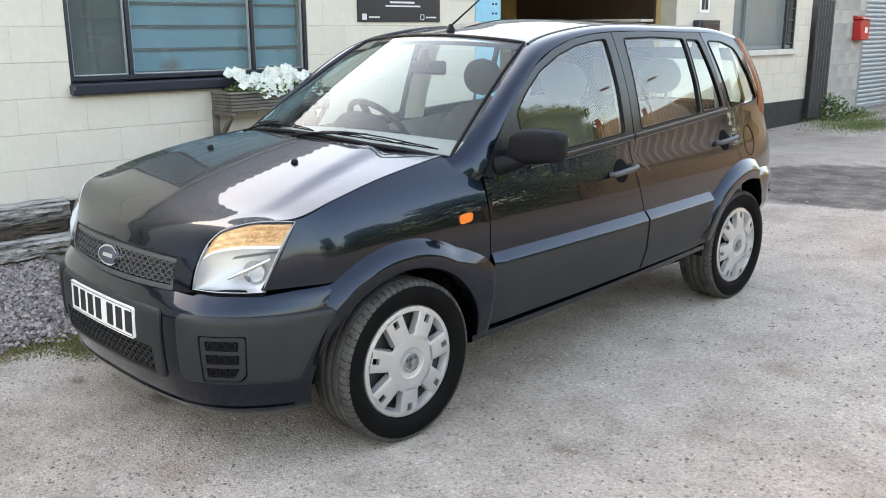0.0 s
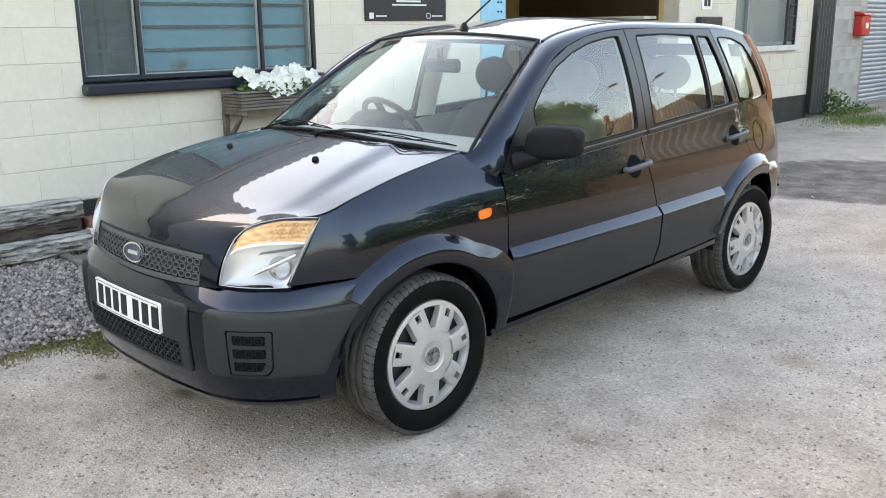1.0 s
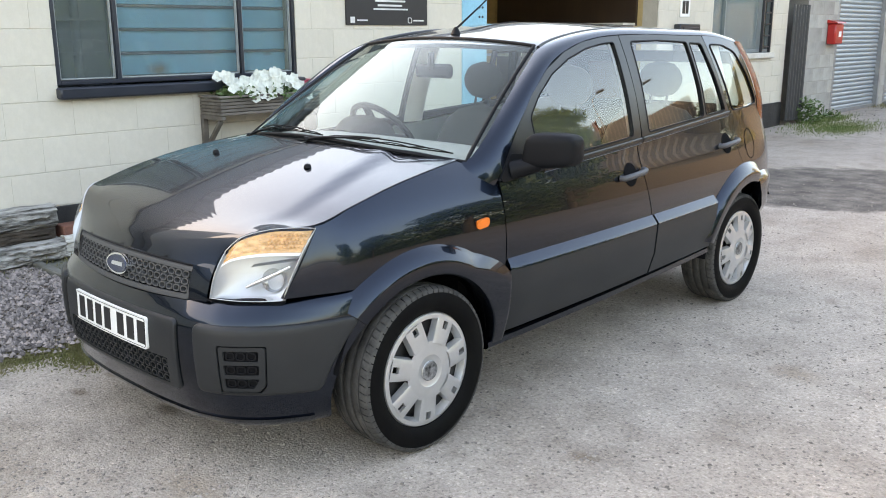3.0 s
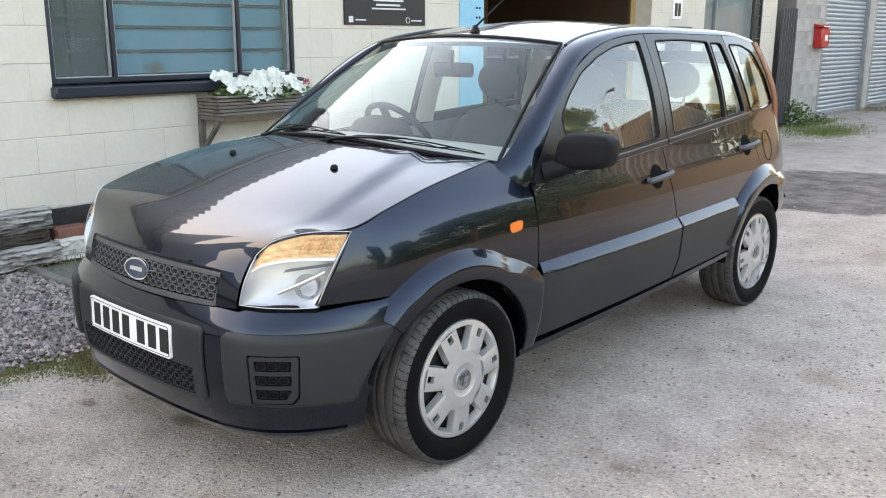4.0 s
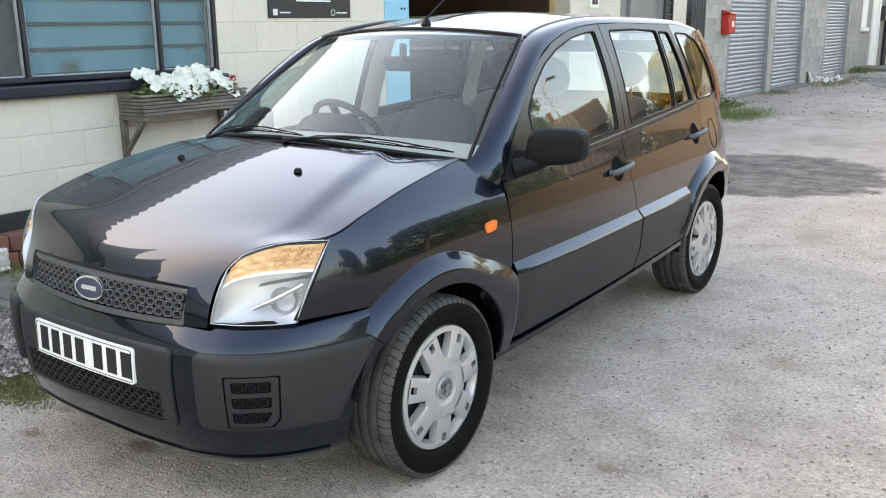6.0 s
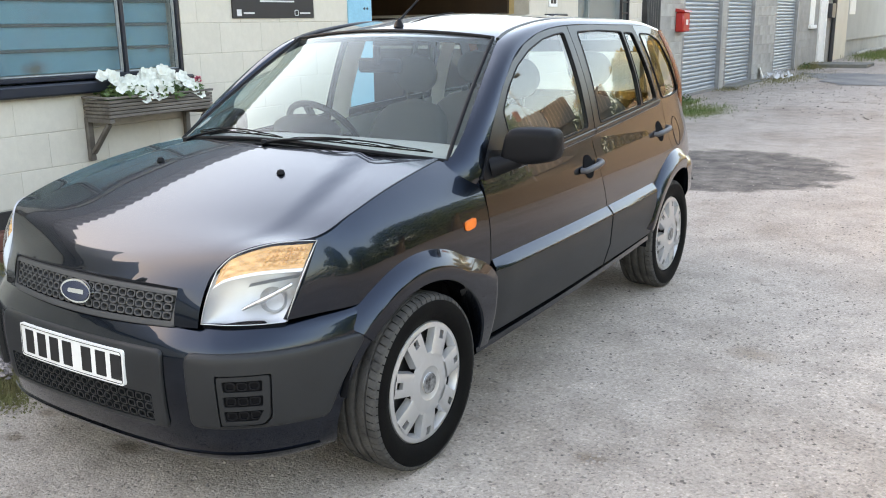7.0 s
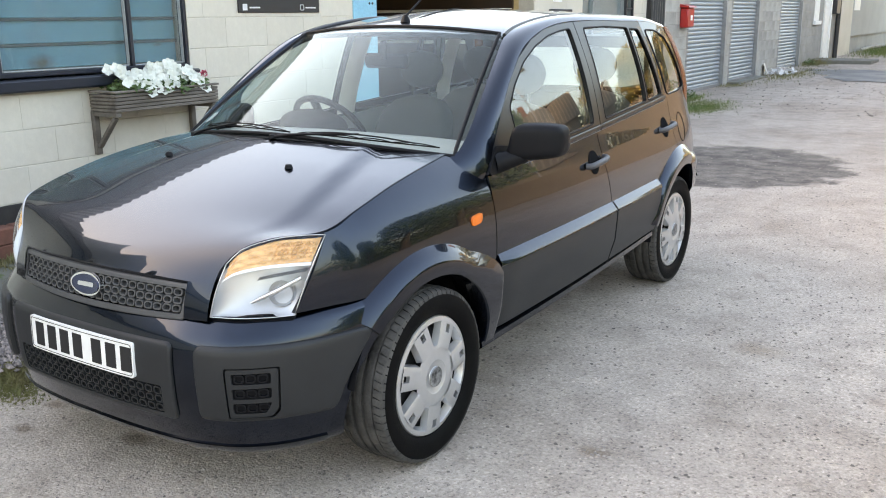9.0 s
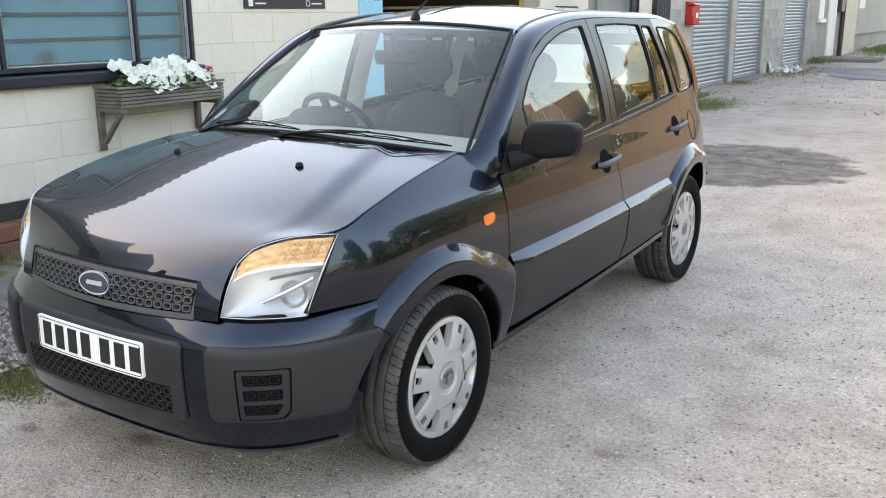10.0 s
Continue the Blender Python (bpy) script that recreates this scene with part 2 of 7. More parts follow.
M = {
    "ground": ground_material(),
    "paint": paint_material(),
    "block": surface("cream_painted_block", (0.605, 0.56, 0.48), (0.55, 0.508, 0.43), 0.65, scale=1.4, fine=16.0, bump_s=0.40, bump_d=0.006, spots=((0.20, 0.15, 0.10), 9.0, 0.785), random=0.02, grain=0.22),
    "mortar": surface("painted_joint", (0.60, 0.56, 0.48), (0.48, 0.44, 0.37), 0.75, scale=3.0, fine=60.0),
    "grey_block": surface("bare_concrete_block", (0.40, 0.385, 0.355), (0.29, 0.28, 0.255), 0.9, scale=2.5, fine=80.0, bump_s=0.6, bump_d=0.006, random=0.14),
    "grey_mortar": surface("grey_mortar", (0.36, 0.34, 0.31), (0.27, 0.26, 0.24), 0.9, scale=5.0, fine=70.0),
    "render": surface("weathered_render", (0.42, 0.41, 0.38), (0.33, 0.32, 0.295), 0.9, scale=0.8, fine=30.0),
    "far_cladding": surface("pale_grey_cladding", (0.36, 0.37, 0.36), (0.31, 0.32, 0.31), 0.6, scale=0.7, fine=25.0, bump_s=0.05),
    "bitumen": surface("black_bitumen_paint", (0.010, 0.010, 0.011), (0.03, 0.029, 0.027), 0.7, scale=5.0, fine=50.0, bump_s=0.5, bump_d=0.01),
    "strip_grey": surface("mottled_strip_grey", (0.12, 0.12, 0.12), (0.21, 0.20, 0.185), 0.9, scale=1.6, fine=30.0, bump_s=0.5, bump_d=0.01),
    "navy": surface("navy_gloss_paint", (0.010, 0.014, 0.024), (0.017, 0.021, 0.032), 0.4, scale=4.0, fine=60.0, bump_s=0.15, coat=0.2, stretch=(1, 0.2, 1)),
    "teal": surface("teal_painted_board", (0.10, 0.27, 0.335), (0.075, 0.22, 0.28), 0.5, scale=2.0, fine=40.0, bump_s=0.1, spots=((0.10, 0.085, 0.045), 2.1, 0.70)),
    "dark_room": surface("unlit_room_tone", (0.030, 0.030, 0.029), (0.018, 0.019, 0.02), 0.8, scale=2.0, fine=20.0),
    "grey_panel": surface("grey_painted_board", (0.20, 0.23, 0.23), (0.15, 0.175, 0.18), 0.6, scale=1.5, fine=30.0),
    "bead": surface("grey_glazing_bead", (0.36, 0.38, 0.38), (0.25, 0.27, 0.28), 0.6, scale=20.0, fine=90.0),
    "ochre": surface("ochre_plaster", (0.60, 0.44, 0.21), (0.52, 0.37, 0.17), 0.8, scale=1.2, fine=30.0),
    "brown_door": surface("dark_brown_door", (0.055, 0.032, 0.02), (0.035, 0.02, 0.013), 0.5, scale=3.0, fine=40.0, stretch=(1, 1, 0.15)),
    "sky_blue": surface("sky_blue_paint", (0.22, 0.52, 0.66), (0.17, 0.44, 0.58), 0.45, scale=3.0, fine=50.0, bump_s=0.1),
    "sign": plain("black_sign_board", (0.014, 0.015, 0.018), 0.45),
    "white": plain("white_paint", (0.78, 0.78, 0.76), 0.45),
    "offwhite": surface("old_white_paint", (0.62, 0.60, 0.55), (0.50, 0.48, 0.42), 0.6, scale=6.0, fine=50.0),
    "red": surface("red_enamel", (0.50, 0.022, 0.018), (0.42, 0.018, 0.015), 0.35, scale=6.0, fine=60.0, bump_s=0.05, coat=0.3),
    "shutter": surface("galvanised_shutter", (0.36, 0.40, 0.43), (0.28, 0.32, 0.35), 0.45, 0.55, scale=2.0, fine=40.0, bump_s=0.08, stretch=(1, 0.3, 2.0)),
    "galv": surface("galvanised_steel", (0.36, 0.37, 0.38), (0.28, 0.29, 0.30), 0.45, 0.7, scale=8.0, fine=60.0, bump_s=0.05),
    "black_metal": surface("black_corrugated_sheet", (0.030, 0.033, 0.040), (0.045, 0.048, 0.055), 0.34, 0.2, scale=4.0, fine=60.0, bump_s=0.15),
    "old_wood": surface("weathered_grey_timber", (0.19, 0.165, 0.14), (0.085, 0.072, 0.06), 0.85, scale=14.0, fine=70.0, bump_s=0.7, bump_d=0.006, stretch=(1, 0.12, 1), random=0.15),
    "flaking": surface("flaking_white_timber", (0.52, 0.50, 0.46), (0.030, 0.025, 0.020), 0.85, scale=20.0, fine=60.0, bump_s=0.9, bump_d=0.014, stretch=(1, 0.18, 2.0)),
    "rotten": surface("gap_filler_dark", (0.075, 0.058, 0.044), (0.028, 0.023, 0.019), 0.95, scale=11.0, fine=60.0, bump_s=0.9, bump_d=0.012, stretch=(1, 0.2, 1)),
    "brick": surface("red_brick", (0.21, 0.085, 0.058), (0.13, 0.058, 0.042), 0.9, scale=12.0, fine=90.0, bump_s=0.5, random=0.15),
    "slab": surface("mossy_paving_slab", (0.17, 0.165, 0.145), (0.09, 0.095, 0.07), 0.9, scale=3.0, fine=60.0, bump_s=0.5, spots=((0.07, 0.10, 0.03), 4.0, 0.60), random=0.12),
    "kerb": surface("concrete_kerb", (0.18, 0.175, 0.155), (0.11, 0.107, 0.09), 0.9, scale=5.0, fine=60.0, bump_s=0.5),
    "pebble": surface("grey_chippings", (0.31, 0.268, 0.25), (0.20, 0.172, 0.162), 0.85, scale=13.0, fine=110.0, bump_s=0.3, island=((0.35, 0.34, 0.34), (1.55, 1.5, 1.48))),
    "stone": surface("pale_loose_stone", (0.40, 0.345, 0.30), (0.29, 0.25, 0.215), 0.9, scale=25.0, fine=120.0, bump_s=0.4, island=((0.36, 0.35, 0.35), (1.22, 1.21, 1.19))),
    "grass": surface("grass_blades", (0.135, 0.145, 0.045), (0.21, 0.175, 0.085), 0.7, scale=3.0, fine=30.0, bump_s=0.0),
    "green_grass": surface("green_grass_blades", (0.095, 0.15, 0.035), (0.16, 0.18, 0.06), 0.7, scale=3.0, fine=30.0, bump_s=0.0),
    "leaf": surface("green_leaves", (0.055, 0.115, 0.03), (0.09, 0.14, 0.04), 0.6, scale=4.0, fine=30.0, bump_s=0.0),
    # low sun's gold on the far trees, put into the leaf colour
    "gold_leaf": surface("sunlit_gold_leaves", (0.42, 0.31, 0.10), (0.22, 0.22, 0.08), 0.6, scale=0.8, fine=12.0, bump_s=0.0),
    "bark": surface("tree_bark", (0.10, 0.075, 0.05), (0.06, 0.045, 0.032), 0.9, scale=6.0, fine=30.0, bump_s=0.8, bump_d=0.02, stretch=(1, 1, 0.2)),
    "petal": surface("white_petals", (0.74, 0.75, 0.68), (0.66, 0.68, 0.60), 0.6, scale=20.0, fine=80.0, bump_s=0.1),
    "pink_petal": surface("pink_petals", (0.62, 0.10, 0.16), (0.5, 0.07, 0.12), 0.6, scale=20.0, fine=80.0, bump_s=0.1),
    "soil": surface("potting_soil", (0.04, 0.028, 0.018), (0.025, 0.018, 0.012), 0.95, scale=30.0, fine=120.0, bump_s=0.8),
    "roof_dark": surface("dark_roof_felt", (0.125, 0.105, 0.082), (0.09, 0.075, 0.06), 0.85, scale=1.5, fine=25.0),
    "roof_sheet": surface("pale_roof_batten", (0.26, 0.22, 0.165), (0.20, 0.17, 0.125), 0.8, scale=1.5, fine=25.0, stretch=(0.4, 1, 1)),
    "tan_wall": surface("tan_rendered_wall", (0.17, 0.152, 0.128), (0.13, 0.117, 0.10), 0.85, scale=0.9, fine=20.0),
    "brown_wall": surface("weathered_brown_boards", (0.125, 0.105, 0.088), (0.10, 0.085, 0.072), 0.85, scale=0.9, fine=20.0),
    "plastic": plain("grey_bumper_plastic", (0.020, 0.0215, 0.023), 0.40, grain=0.2, scale=700.0),
    "grille_grey": plain("mid_grey_grille_plastic", (0.055, 0.056, 0.058), 0.42),
    "black_plastic": plain("black_plastic", (0.006, 0.0065, 0.008), 0.5, grain=0.2, scale=500.0),
    "frame_black": plain("satin_black_trim", (0.007, 0.0075, 0.009), 0.3),
    "rubber": surface("tyre_rubber", (0.0035, 0.0035, 0.004), (0.006, 0.006, 0.0055), 0.6, scale=12.0, fine=120.0, bump_s=0.25, bump_d=0.002),
    "tread": surface("dusty_tread_rubber", (0.088, 0.084, 0.079), (0.040, 0.039, 0.038), 0.85, scale=14.0, fine=120.0, bump_s=0.4, bump_d=0.002),
    "silver": plain("silver_wheel_paint", (0.53, 0.53, 0.53), 0.33, 0.65, coat=0.3),
    "steel": plain("dark_steel_wheel", (0.03, 0.03, 0.032), 0.55, 0.3),
    "worn_cap": surface("worn_chrome_cap", (0.34, 0.34, 0.34), (0.003, 0.003, 0.004), 0.35, 0.2, scale=30.0, fine=90.0, bump_s=0.1),
    "chrome": plain("chrome", (0.80, 0.81, 0.82), 0.08, 1.0),
    "reflector": plain("headlamp_reflector", (0.52, 0.53, 0.54), 0.32, 0.45),
    "facet": plain("chrome_lamp_facet", (0.60, 0.61, 0.62), 0.14, 0.85),
    "badge": plain("blue_enamel", (0.008, 0.018, 0.055), 0.25, 0.2, coat=0.6),
    "handle": plain("grey_handle_plastic", (0.06, 0.06, 0.064), 0.42),
    "seat": plain("charcoal_seat_cloth", (0.065, 0.068, 0.068), 0.95),
    "dash": plain("dark_dashboard", (0.26, 0.27, 0.26), 0.7, grain=0.4, scale=400.0),
    "trim_grey": plain("pale_headlining", (0.72, 0.71, 0.68), 0.9),
    "under": plain("underbody_black", (0.008, 0.008, 0.009), 0.9),
    "glass": glass("tinted_car_glass", (0.84, 0.92, 0.90), 0.0, 0.30),
    "screen_glass": glass("dusty_windscreen_glass", (0.90, 0.96, 0.94), 0.0, 0.140, 0.016),
    "win_glass": glass("window_glass", (0.86, 0.90, 0.92), 0.01, 0.09, 0.055),
    "lens": glass("clear_lamp_lens", (0.95, 0.96, 0.97), 0.0, 0.12),
    "ink": plain("black_print", (0.012, 0.012, 0.013), 0.5),
    "print_white": plain("white_print", (0.62, 0.62, 0.62), 0.5),
    "litter": plain("white_plastic_film", (0.62, 0.63, 0.65), 0.4),
}


def tinted(name, c, rough, ior=1.5, trans=0.75):
    m, nt, bs = nodes_of(name)
    bs.inputs["Base Color"].default_value = (*c, 1)
    bs.inputs["Roughness"].default_value, bs.inputs["IOR"].default_value = rough, ior
    bs.inputs["Transmission Weight"].default_value = trans
    w = nt.nodes.new("ShaderNodeTexWave")
    w.inputs["Scale"].default_value, w.inputs["Distortion"].default_value = 90.0, 0.5
    bump(nt, bs, w.outputs[0], 0.3, 0.003)
    return m


for key, level in (("rubber", 0.06), ("under", 0.05), ("tread", 0.10), ("plastic", 0.27), ("black_plastic", 0.14), ("ground", 0.1), ("block", 0.25)):
    M[key].node_tree.nodes["Principled BSDF"].inputs["Specular IOR Level"].default_value = level
STAINS = [((-3.13, 1.23, 1.22), (0.3, 0.24, 0.12), 0.9), ((-3.13, 2.18, 1.31), (0.3, 0.10, 0.03), 0.6)]


def stain(m, colour, spots, wobble=7.0):
    """Irregular stains at fixed places (centre and half size), laid over a material's colour."""
    nt = m.node_tree
    bs = nt.nodes["Principled BSDF"]
    src = bs.inputs["Base Color"].links[0].from_socket
    nz = noise_tex(nt, wobble, 5.0)
    for (sx, sy, sz), (hx, hy, hz), most in spots:
        tc = nt.nodes.new("ShaderNodeTexCoord")
        mp = nt.nodes.new("ShaderNodeMapping")
        mp.vector_type = "TEXTURE"
        mp.inputs["Location"].default_value, mp.inputs["Scale"].default_value = (sx, sy, sz), (hx, hy, hz)
        nt.links.new(tc.outputs["Object"], mp.inputs[0])
        ln = nt.nodes.new("ShaderNodeVectorMath")
        ln.operation = "LENGTH"
        nt.links.new(mp.outputs[0], ln.inputs[0])
        ad = nt.nodes.new("ShaderNodeMath")
        ad.operation = "MULTIPLY_ADD"
        nt.links.new(nz.outputs[0], ad.inputs[0])
        ad.inputs[1].default_value = 0.9
        nt.links.new(ln.outputs["Value"], ad.inputs[2])
        rr = ramp(nt, ad.outputs[0], [(0.45, (most,) * 3), (0.98, (0, 0, 0))])
        src = mix(nt, rr.outputs[0], src, colour)
    nt.links.new(src, bs.inputs["Base Color"])


stain(M["teal"], (0.085, 0.060, 0.030), STAINS)
M["amber"] = surface("amber_plastic", (0.93, 0.54, 0.24), (0.60, 0.33, 0.13), 0.2, scale=26.0, fine=140.0, bump_s=0.5, bump_d=0.003, stretch=(1, 1, 3.0))
M["orange"] = tinted("orange_plastic", (0.95, 0.20, 0.02), 0.15, trans=0.1)
M["red_lens"] = tinted("red_lamp_plastic", (0.20, 0.055, 0.015), 0.12, trans=0.0)


# ---- mesh helpers ----
class Mesh:
    """Vertices and faces gathered for one mesh."""

    def __init__(self):
        self.v, self.f = [], []

    def add(self, verts, faces):
        o = len(self.v)
        self.v += [tuple(p) for p in verts]
        self.f += [tuple(i + o for i in f) for f in faces]
        return self

    def box(self, x0, x1, y0, y1, z0, z1, bevel=0.0, m=None):
        b = min(bevel, (x1 - x0) * 0.45, (y1 - y0) * 0.45, (z1 - z0) * 0.45)
        if b <= 0:
            vs = [(x, y, z) for z in (z0, z1) for y in (y0, y1) for x in (x0, x1)]
            fs = [(0, 2, 3, 1), (4, 5, 7, 6), (0, 1, 5, 4), (2, 6, 7, 3), (0, 4, 6, 2), (1, 3, 7, 5)]
        else:
            vs, ids = [], {}
            for cx, sx in ((x0, 1), (x1, -1)):
                for cy, sy in ((y0, 1), (y1, -1)):
                    for cz, sz in ((z0, 1), (z1, -1)):
                        for a in range(3):
                            p = [cx + sx * b, cy + sy * b, cz + sz * b]
                            p[a] = (cx, cy, cz)[a]
                            ids[(sx, sy, sz, a)] = len(vs)
                            vs.append(tuple(p))
            fs, S = [], (1, -1)
            for s in S:
                fs.append([ids[(s, a, c, 0)] for a, c in ((1, 1), (-1, 1), (-1, -1), (1, -1))])
                fs.append([ids[(a, s, c, 1)] for a, c in ((1, 1), (-1, 1), (-1, -1), (1, -1))])
                fs.append([ids[(a, c, s, 2)] for a, c in ((1, 1), (-1, 1), (-1, -1), (1, -1))])
            for a in S:
                for c in S:
                    fs.append([ids[(1, a, c, 1)], ids[(-1, a, c, 1)], ids[(-1, a, c, 2)], ids[(1, a, c, 2)]])
                    fs.append([ids[(a, 1, c, 0)], ids[(a, -1, c, 0)], ids[(a, -1, c, 2)], ids[(a, 1, c, 2)]])
                    fs.append([ids[(a, c, 1, 0)], ids[(a, c, -1, 0)], ids[(a, c, -1, 1)], ids[(a, c, 1, 1)]])
                    for d in S:
                        fs.append([ids[(a, c, d, k)] for k in range(3)])
        if m is not None:
            vs = [tuple(m @ Vector(p)) for p in vs]
        return self.add(vs, fs)

    def grid(self, fn, nu, nv, flip=False):
        """fn(u, v) for u, v from 0 to 1."""
        vs = [fn(i / nu, j / nv) for i in range(nu + 1) for j in range(nv + 1)]
        fs = []
        for i in range(nu):
            for j in range(nv):
                a = i * (nv + 1) + j
                q = (a, a + nv + 1, a + nv + 2, a + 1)
                fs.append(q[::-1] if flip else q)
        return self.add(vs, fs)

    def tube(self, pts, r, n=10, closed=False, cap=True):
        pts = [Vector(p) for p in pts]
        rs = r if isinstance(r, (list, tuple)) else [r] * len(pts)
        rings, k = [], len(pts)
        for i, p in enumerate(pts):
            a = pts[(i - 1) % k] if (closed or i) else p
            b = pts[(i + 1) % k] if (closed or i < k - 1) else p
            d = (b - a).normalized()
            up = Vector((0, 0, 1)) if abs(d.z) < 0.9 else Vector((1, 0, 0))
            s = d.cross(up).normalized()
            t = s.cross(d)
            rings.append([p + rs[i] * (math.cos(2 * math.pi * j / n) * s + math.sin(2 * math.pi * j / n) * t) for j in range(n)])
        vs = [q for ring in rings for q in ring]
        fs = []
        for i in range(k if closed else k - 1):
            for j in range(n):
                fs.append((i * n + j, i * n + (j + 1) % n, ((i + 1) % k) * n + (j + 1) % n, ((i + 1) % k) * n + j))
        if cap and not closed:
            fs += [tuple(range(n))[::-1], tuple(range((k - 1) * n, k * n))]
        return self.add(vs, fs)

    def lathe(self, prof, n=48, m=None, arc=2 * math.pi):
        """prof: (radius, height along x); turned about the x axis."""
        vs = []
        full = arc >= 2 * math.pi - 1e-6
        k = n if full else n + 1
        for i in range(k):
            a = arc * i / n
            for r, h in prof:
                vs.append((h, r * math.cos(a), r * math.sin(a)))
        L, fs = len(prof), []
        for i in range(n):
            j = (i + 1) % k
            for q in range(L - 1):
                fs.append((i * L + q, j * L + q, j * L + q + 1, i * L + q + 1))
        if m is not None:
            vs = [tuple(m @ Vector(p)) for p in vs]
        return self.add(vs, fs)

    def plate(self, outline, place, depth, holes=()):
        """A flat outline (u, w), with holes, put into space by place(u, w) and given thickness along the vector depth."""
        loops = [list(outline)] + [list(h) for h in holes]
        tris = bpy_tess([[Vector((u, w, 0)) for u, w in lp] for lp in loops])
        flat = [p for lp in loops for p in lp]
        top = [Vector(place(u, w)) for u, w in flat]
        d = Vector(depth)
        vs = top + [p - d for p in top]
        n = len(flat)
        fs = [tuple(t) for t in tris] + [tuple(i + n for i in t[::-1]) for t in tris]
        o = 0
        for lp in loops:
            k = len(lp)
            for i in range(k):
                a, b = o + i, o + (i + 1) % k
                fs.append((a, b, b + n, a + n))
            o += k
        return self.add(vs, fs)

    def mirror(self):
        self.v = [(-x, y, z) for x, y, z in self.v]
        self.f = [f[::-1] for f in self.f]
        return self

    def data(self, name, material, sharp=38.0, smooth=True):
        me = bpy.data.meshes.new(name)
        me.from_pydata(self.v, [], self.f)
        bm = bmesh.new()
        bm.from_mesh(me)
        if len(self.v) < 40000:
            bmesh.ops.remove_doubles(bm, verts=bm.verts, dist=1e-5)
        bmesh.ops.recalc_face_normals(bm, faces=bm.faces)
        bm.to_mesh(me)
        bm.free()
        if smooth:
            me.shade_smooth()
            me.set_sharp_from_angle(angle=radians(sharp))
        me.materials.append(material)
        return me


def bpy_tess(loops):
    """Triangles of a polygon with holes, as indices into the loops joined end to end."""
    bm = bmesh.new()
    edges, idx = [], {}
    n = 0
    for lp in loops:
        vs = [bm.verts.new(p) for p in lp]
        for i, v in enumerate(vs):
            idx[v] = n + i
        n += len(lp)
        edges += [bm.edges.new((vs[i], vs[(i + 1) % len(vs)])) for i in range(len(vs))]
    bmesh.ops.triangle_fill(bm, use_beauty=True, use_dissolve=False, edges=edges, normal=(0, 0, 1))
    tris = [tuple(idx[v] for v in f.verts) for f in bm.faces]
    bm.free()
    return tris


def empty(name, x=0.0, y=0.0, z=0.0, label="", category="", group="", kind=""):
    ob = new(name)
    ob.empty_display_size = 0.1
    ob.location = (x, y, z)
    bpy.context.view_layer.update()
    return tagged(ob, label, category, group, kind)


def part(name, mesh, material, parent=None, label="", sharp=38.0, smooth=True):
    ob = new(name, mesh.data(name, material, sharp, smooth) if isinstance(mesh, Mesh) else mesh)
    if parent is not None:
        ob.parent = parent
        ob.matrix_parent_inverse = parent_inverse(parent)
    return tagged(ob, label)


def parent_inverse(parent):
    m = Matrix.Translation(parent.location)
    if parent.parent is not None:
        m = parent.parent.matrix_basis @ parent.matrix_parent_inverse @ m
    return m.inverted()


def thing(name, mesh, material, label, category, group="", kind="", sharp=38.0, smooth=True):
    return tagged(part(name, mesh, material, None, "", sharp, smooth), label, category, group, kind)


def spline(keys):
    """A smooth function through (t, value or values)."""
    ts = [k[0] for k in keys]
    vs = [np.array(k[1:], float) for k in keys]
    d = []
    for i in range(len(ts)):
        a, b = max(i - 1, 0), min(i + 1, len(ts) - 1)
        d.append((vs[b] - vs[a]) / (ts[b] - ts[a]))

    def f(t):
        t = min(max(t, ts[0]), ts[-1])
        i = max(j for j in range(len(ts)) if ts[j] <= t)
        i = min(i, len(ts) - 2)
        h = ts[i + 1] - ts[i]
        s = (t - ts[i]) / h
        r = ((1 + 2 * s) * (1 - s) ** 2) * vs[i] + s * (1 - s) ** 2 * h * d[i] + s * s * (3 - 2 * s) * vs[i + 1] + s * s * (s - 1) * h * d[i + 1]
        return r if len(r) > 1 else float(r[0])
    return f


def smooth_loop(pts, per=6, closed=True):
    """A rounded outline through the points (centripetal enough for trim)."""
    out, n = [], len(pts)
    P = [np.array(p, float) for p in pts]
    for i in range(n if closed else n - 1):
        p0, p1, p2, p3 = P[(i - 1) % n] if closed or i else P[i], P[i], P[(i + 1) % n], P[(i + 2) % n] if closed or i < n - 2 else P[i + 1]
        for k in range(per):
            s = k / per
            out.append(tuple(0.5 * (2 * p1 + (p2 - p0) * s + (2 * p0 - 5 * p1 + 4 * p2 - p3) * s * s + (3 * p1 - p0 - 3 * p2 + p3) * s ** 3)))
    if not closed:
        out.append(tuple(P[-1]))
    return out


def rounded(pts, r, k=4):
    """A polygon with its corners rounded by about r."""
    out, n = [], len(pts)
    for i in range(n):
        a, b, c = (np.array(pts[j % n], float) for j in (i - 1, i, i + 1))
        la, lc = np.linalg.norm(a - b), np.linalg.norm(c - b)
        ra, rc = min(r, la * 0.45), min(r, lc * 0.45)
        p, q = b + (a - b) / la * ra, b + (c - b) / lc * rc
        for j in range(k + 1):
            s = j / k
            out.append(tuple((1 - s) ** 2 * p + 2 * s * (1 - s) * b + s * s * q))
    return out


def densify(pts, step):
    out, n = [], len(pts)
    for i in range(n):
        a, b = np.array(pts[i], float), np.array(pts[(i + 1) % n], float)
        m = max(1, int(np.linalg.norm(b - a) / step))
        out += [tuple(a + (b - a) * k / m) for k in range(m)]
    return out


# ---- the car: stands along y, nose towards -y, front axle at y = 0 ----
from mathutils.geometry import delaunay_2d_cdt

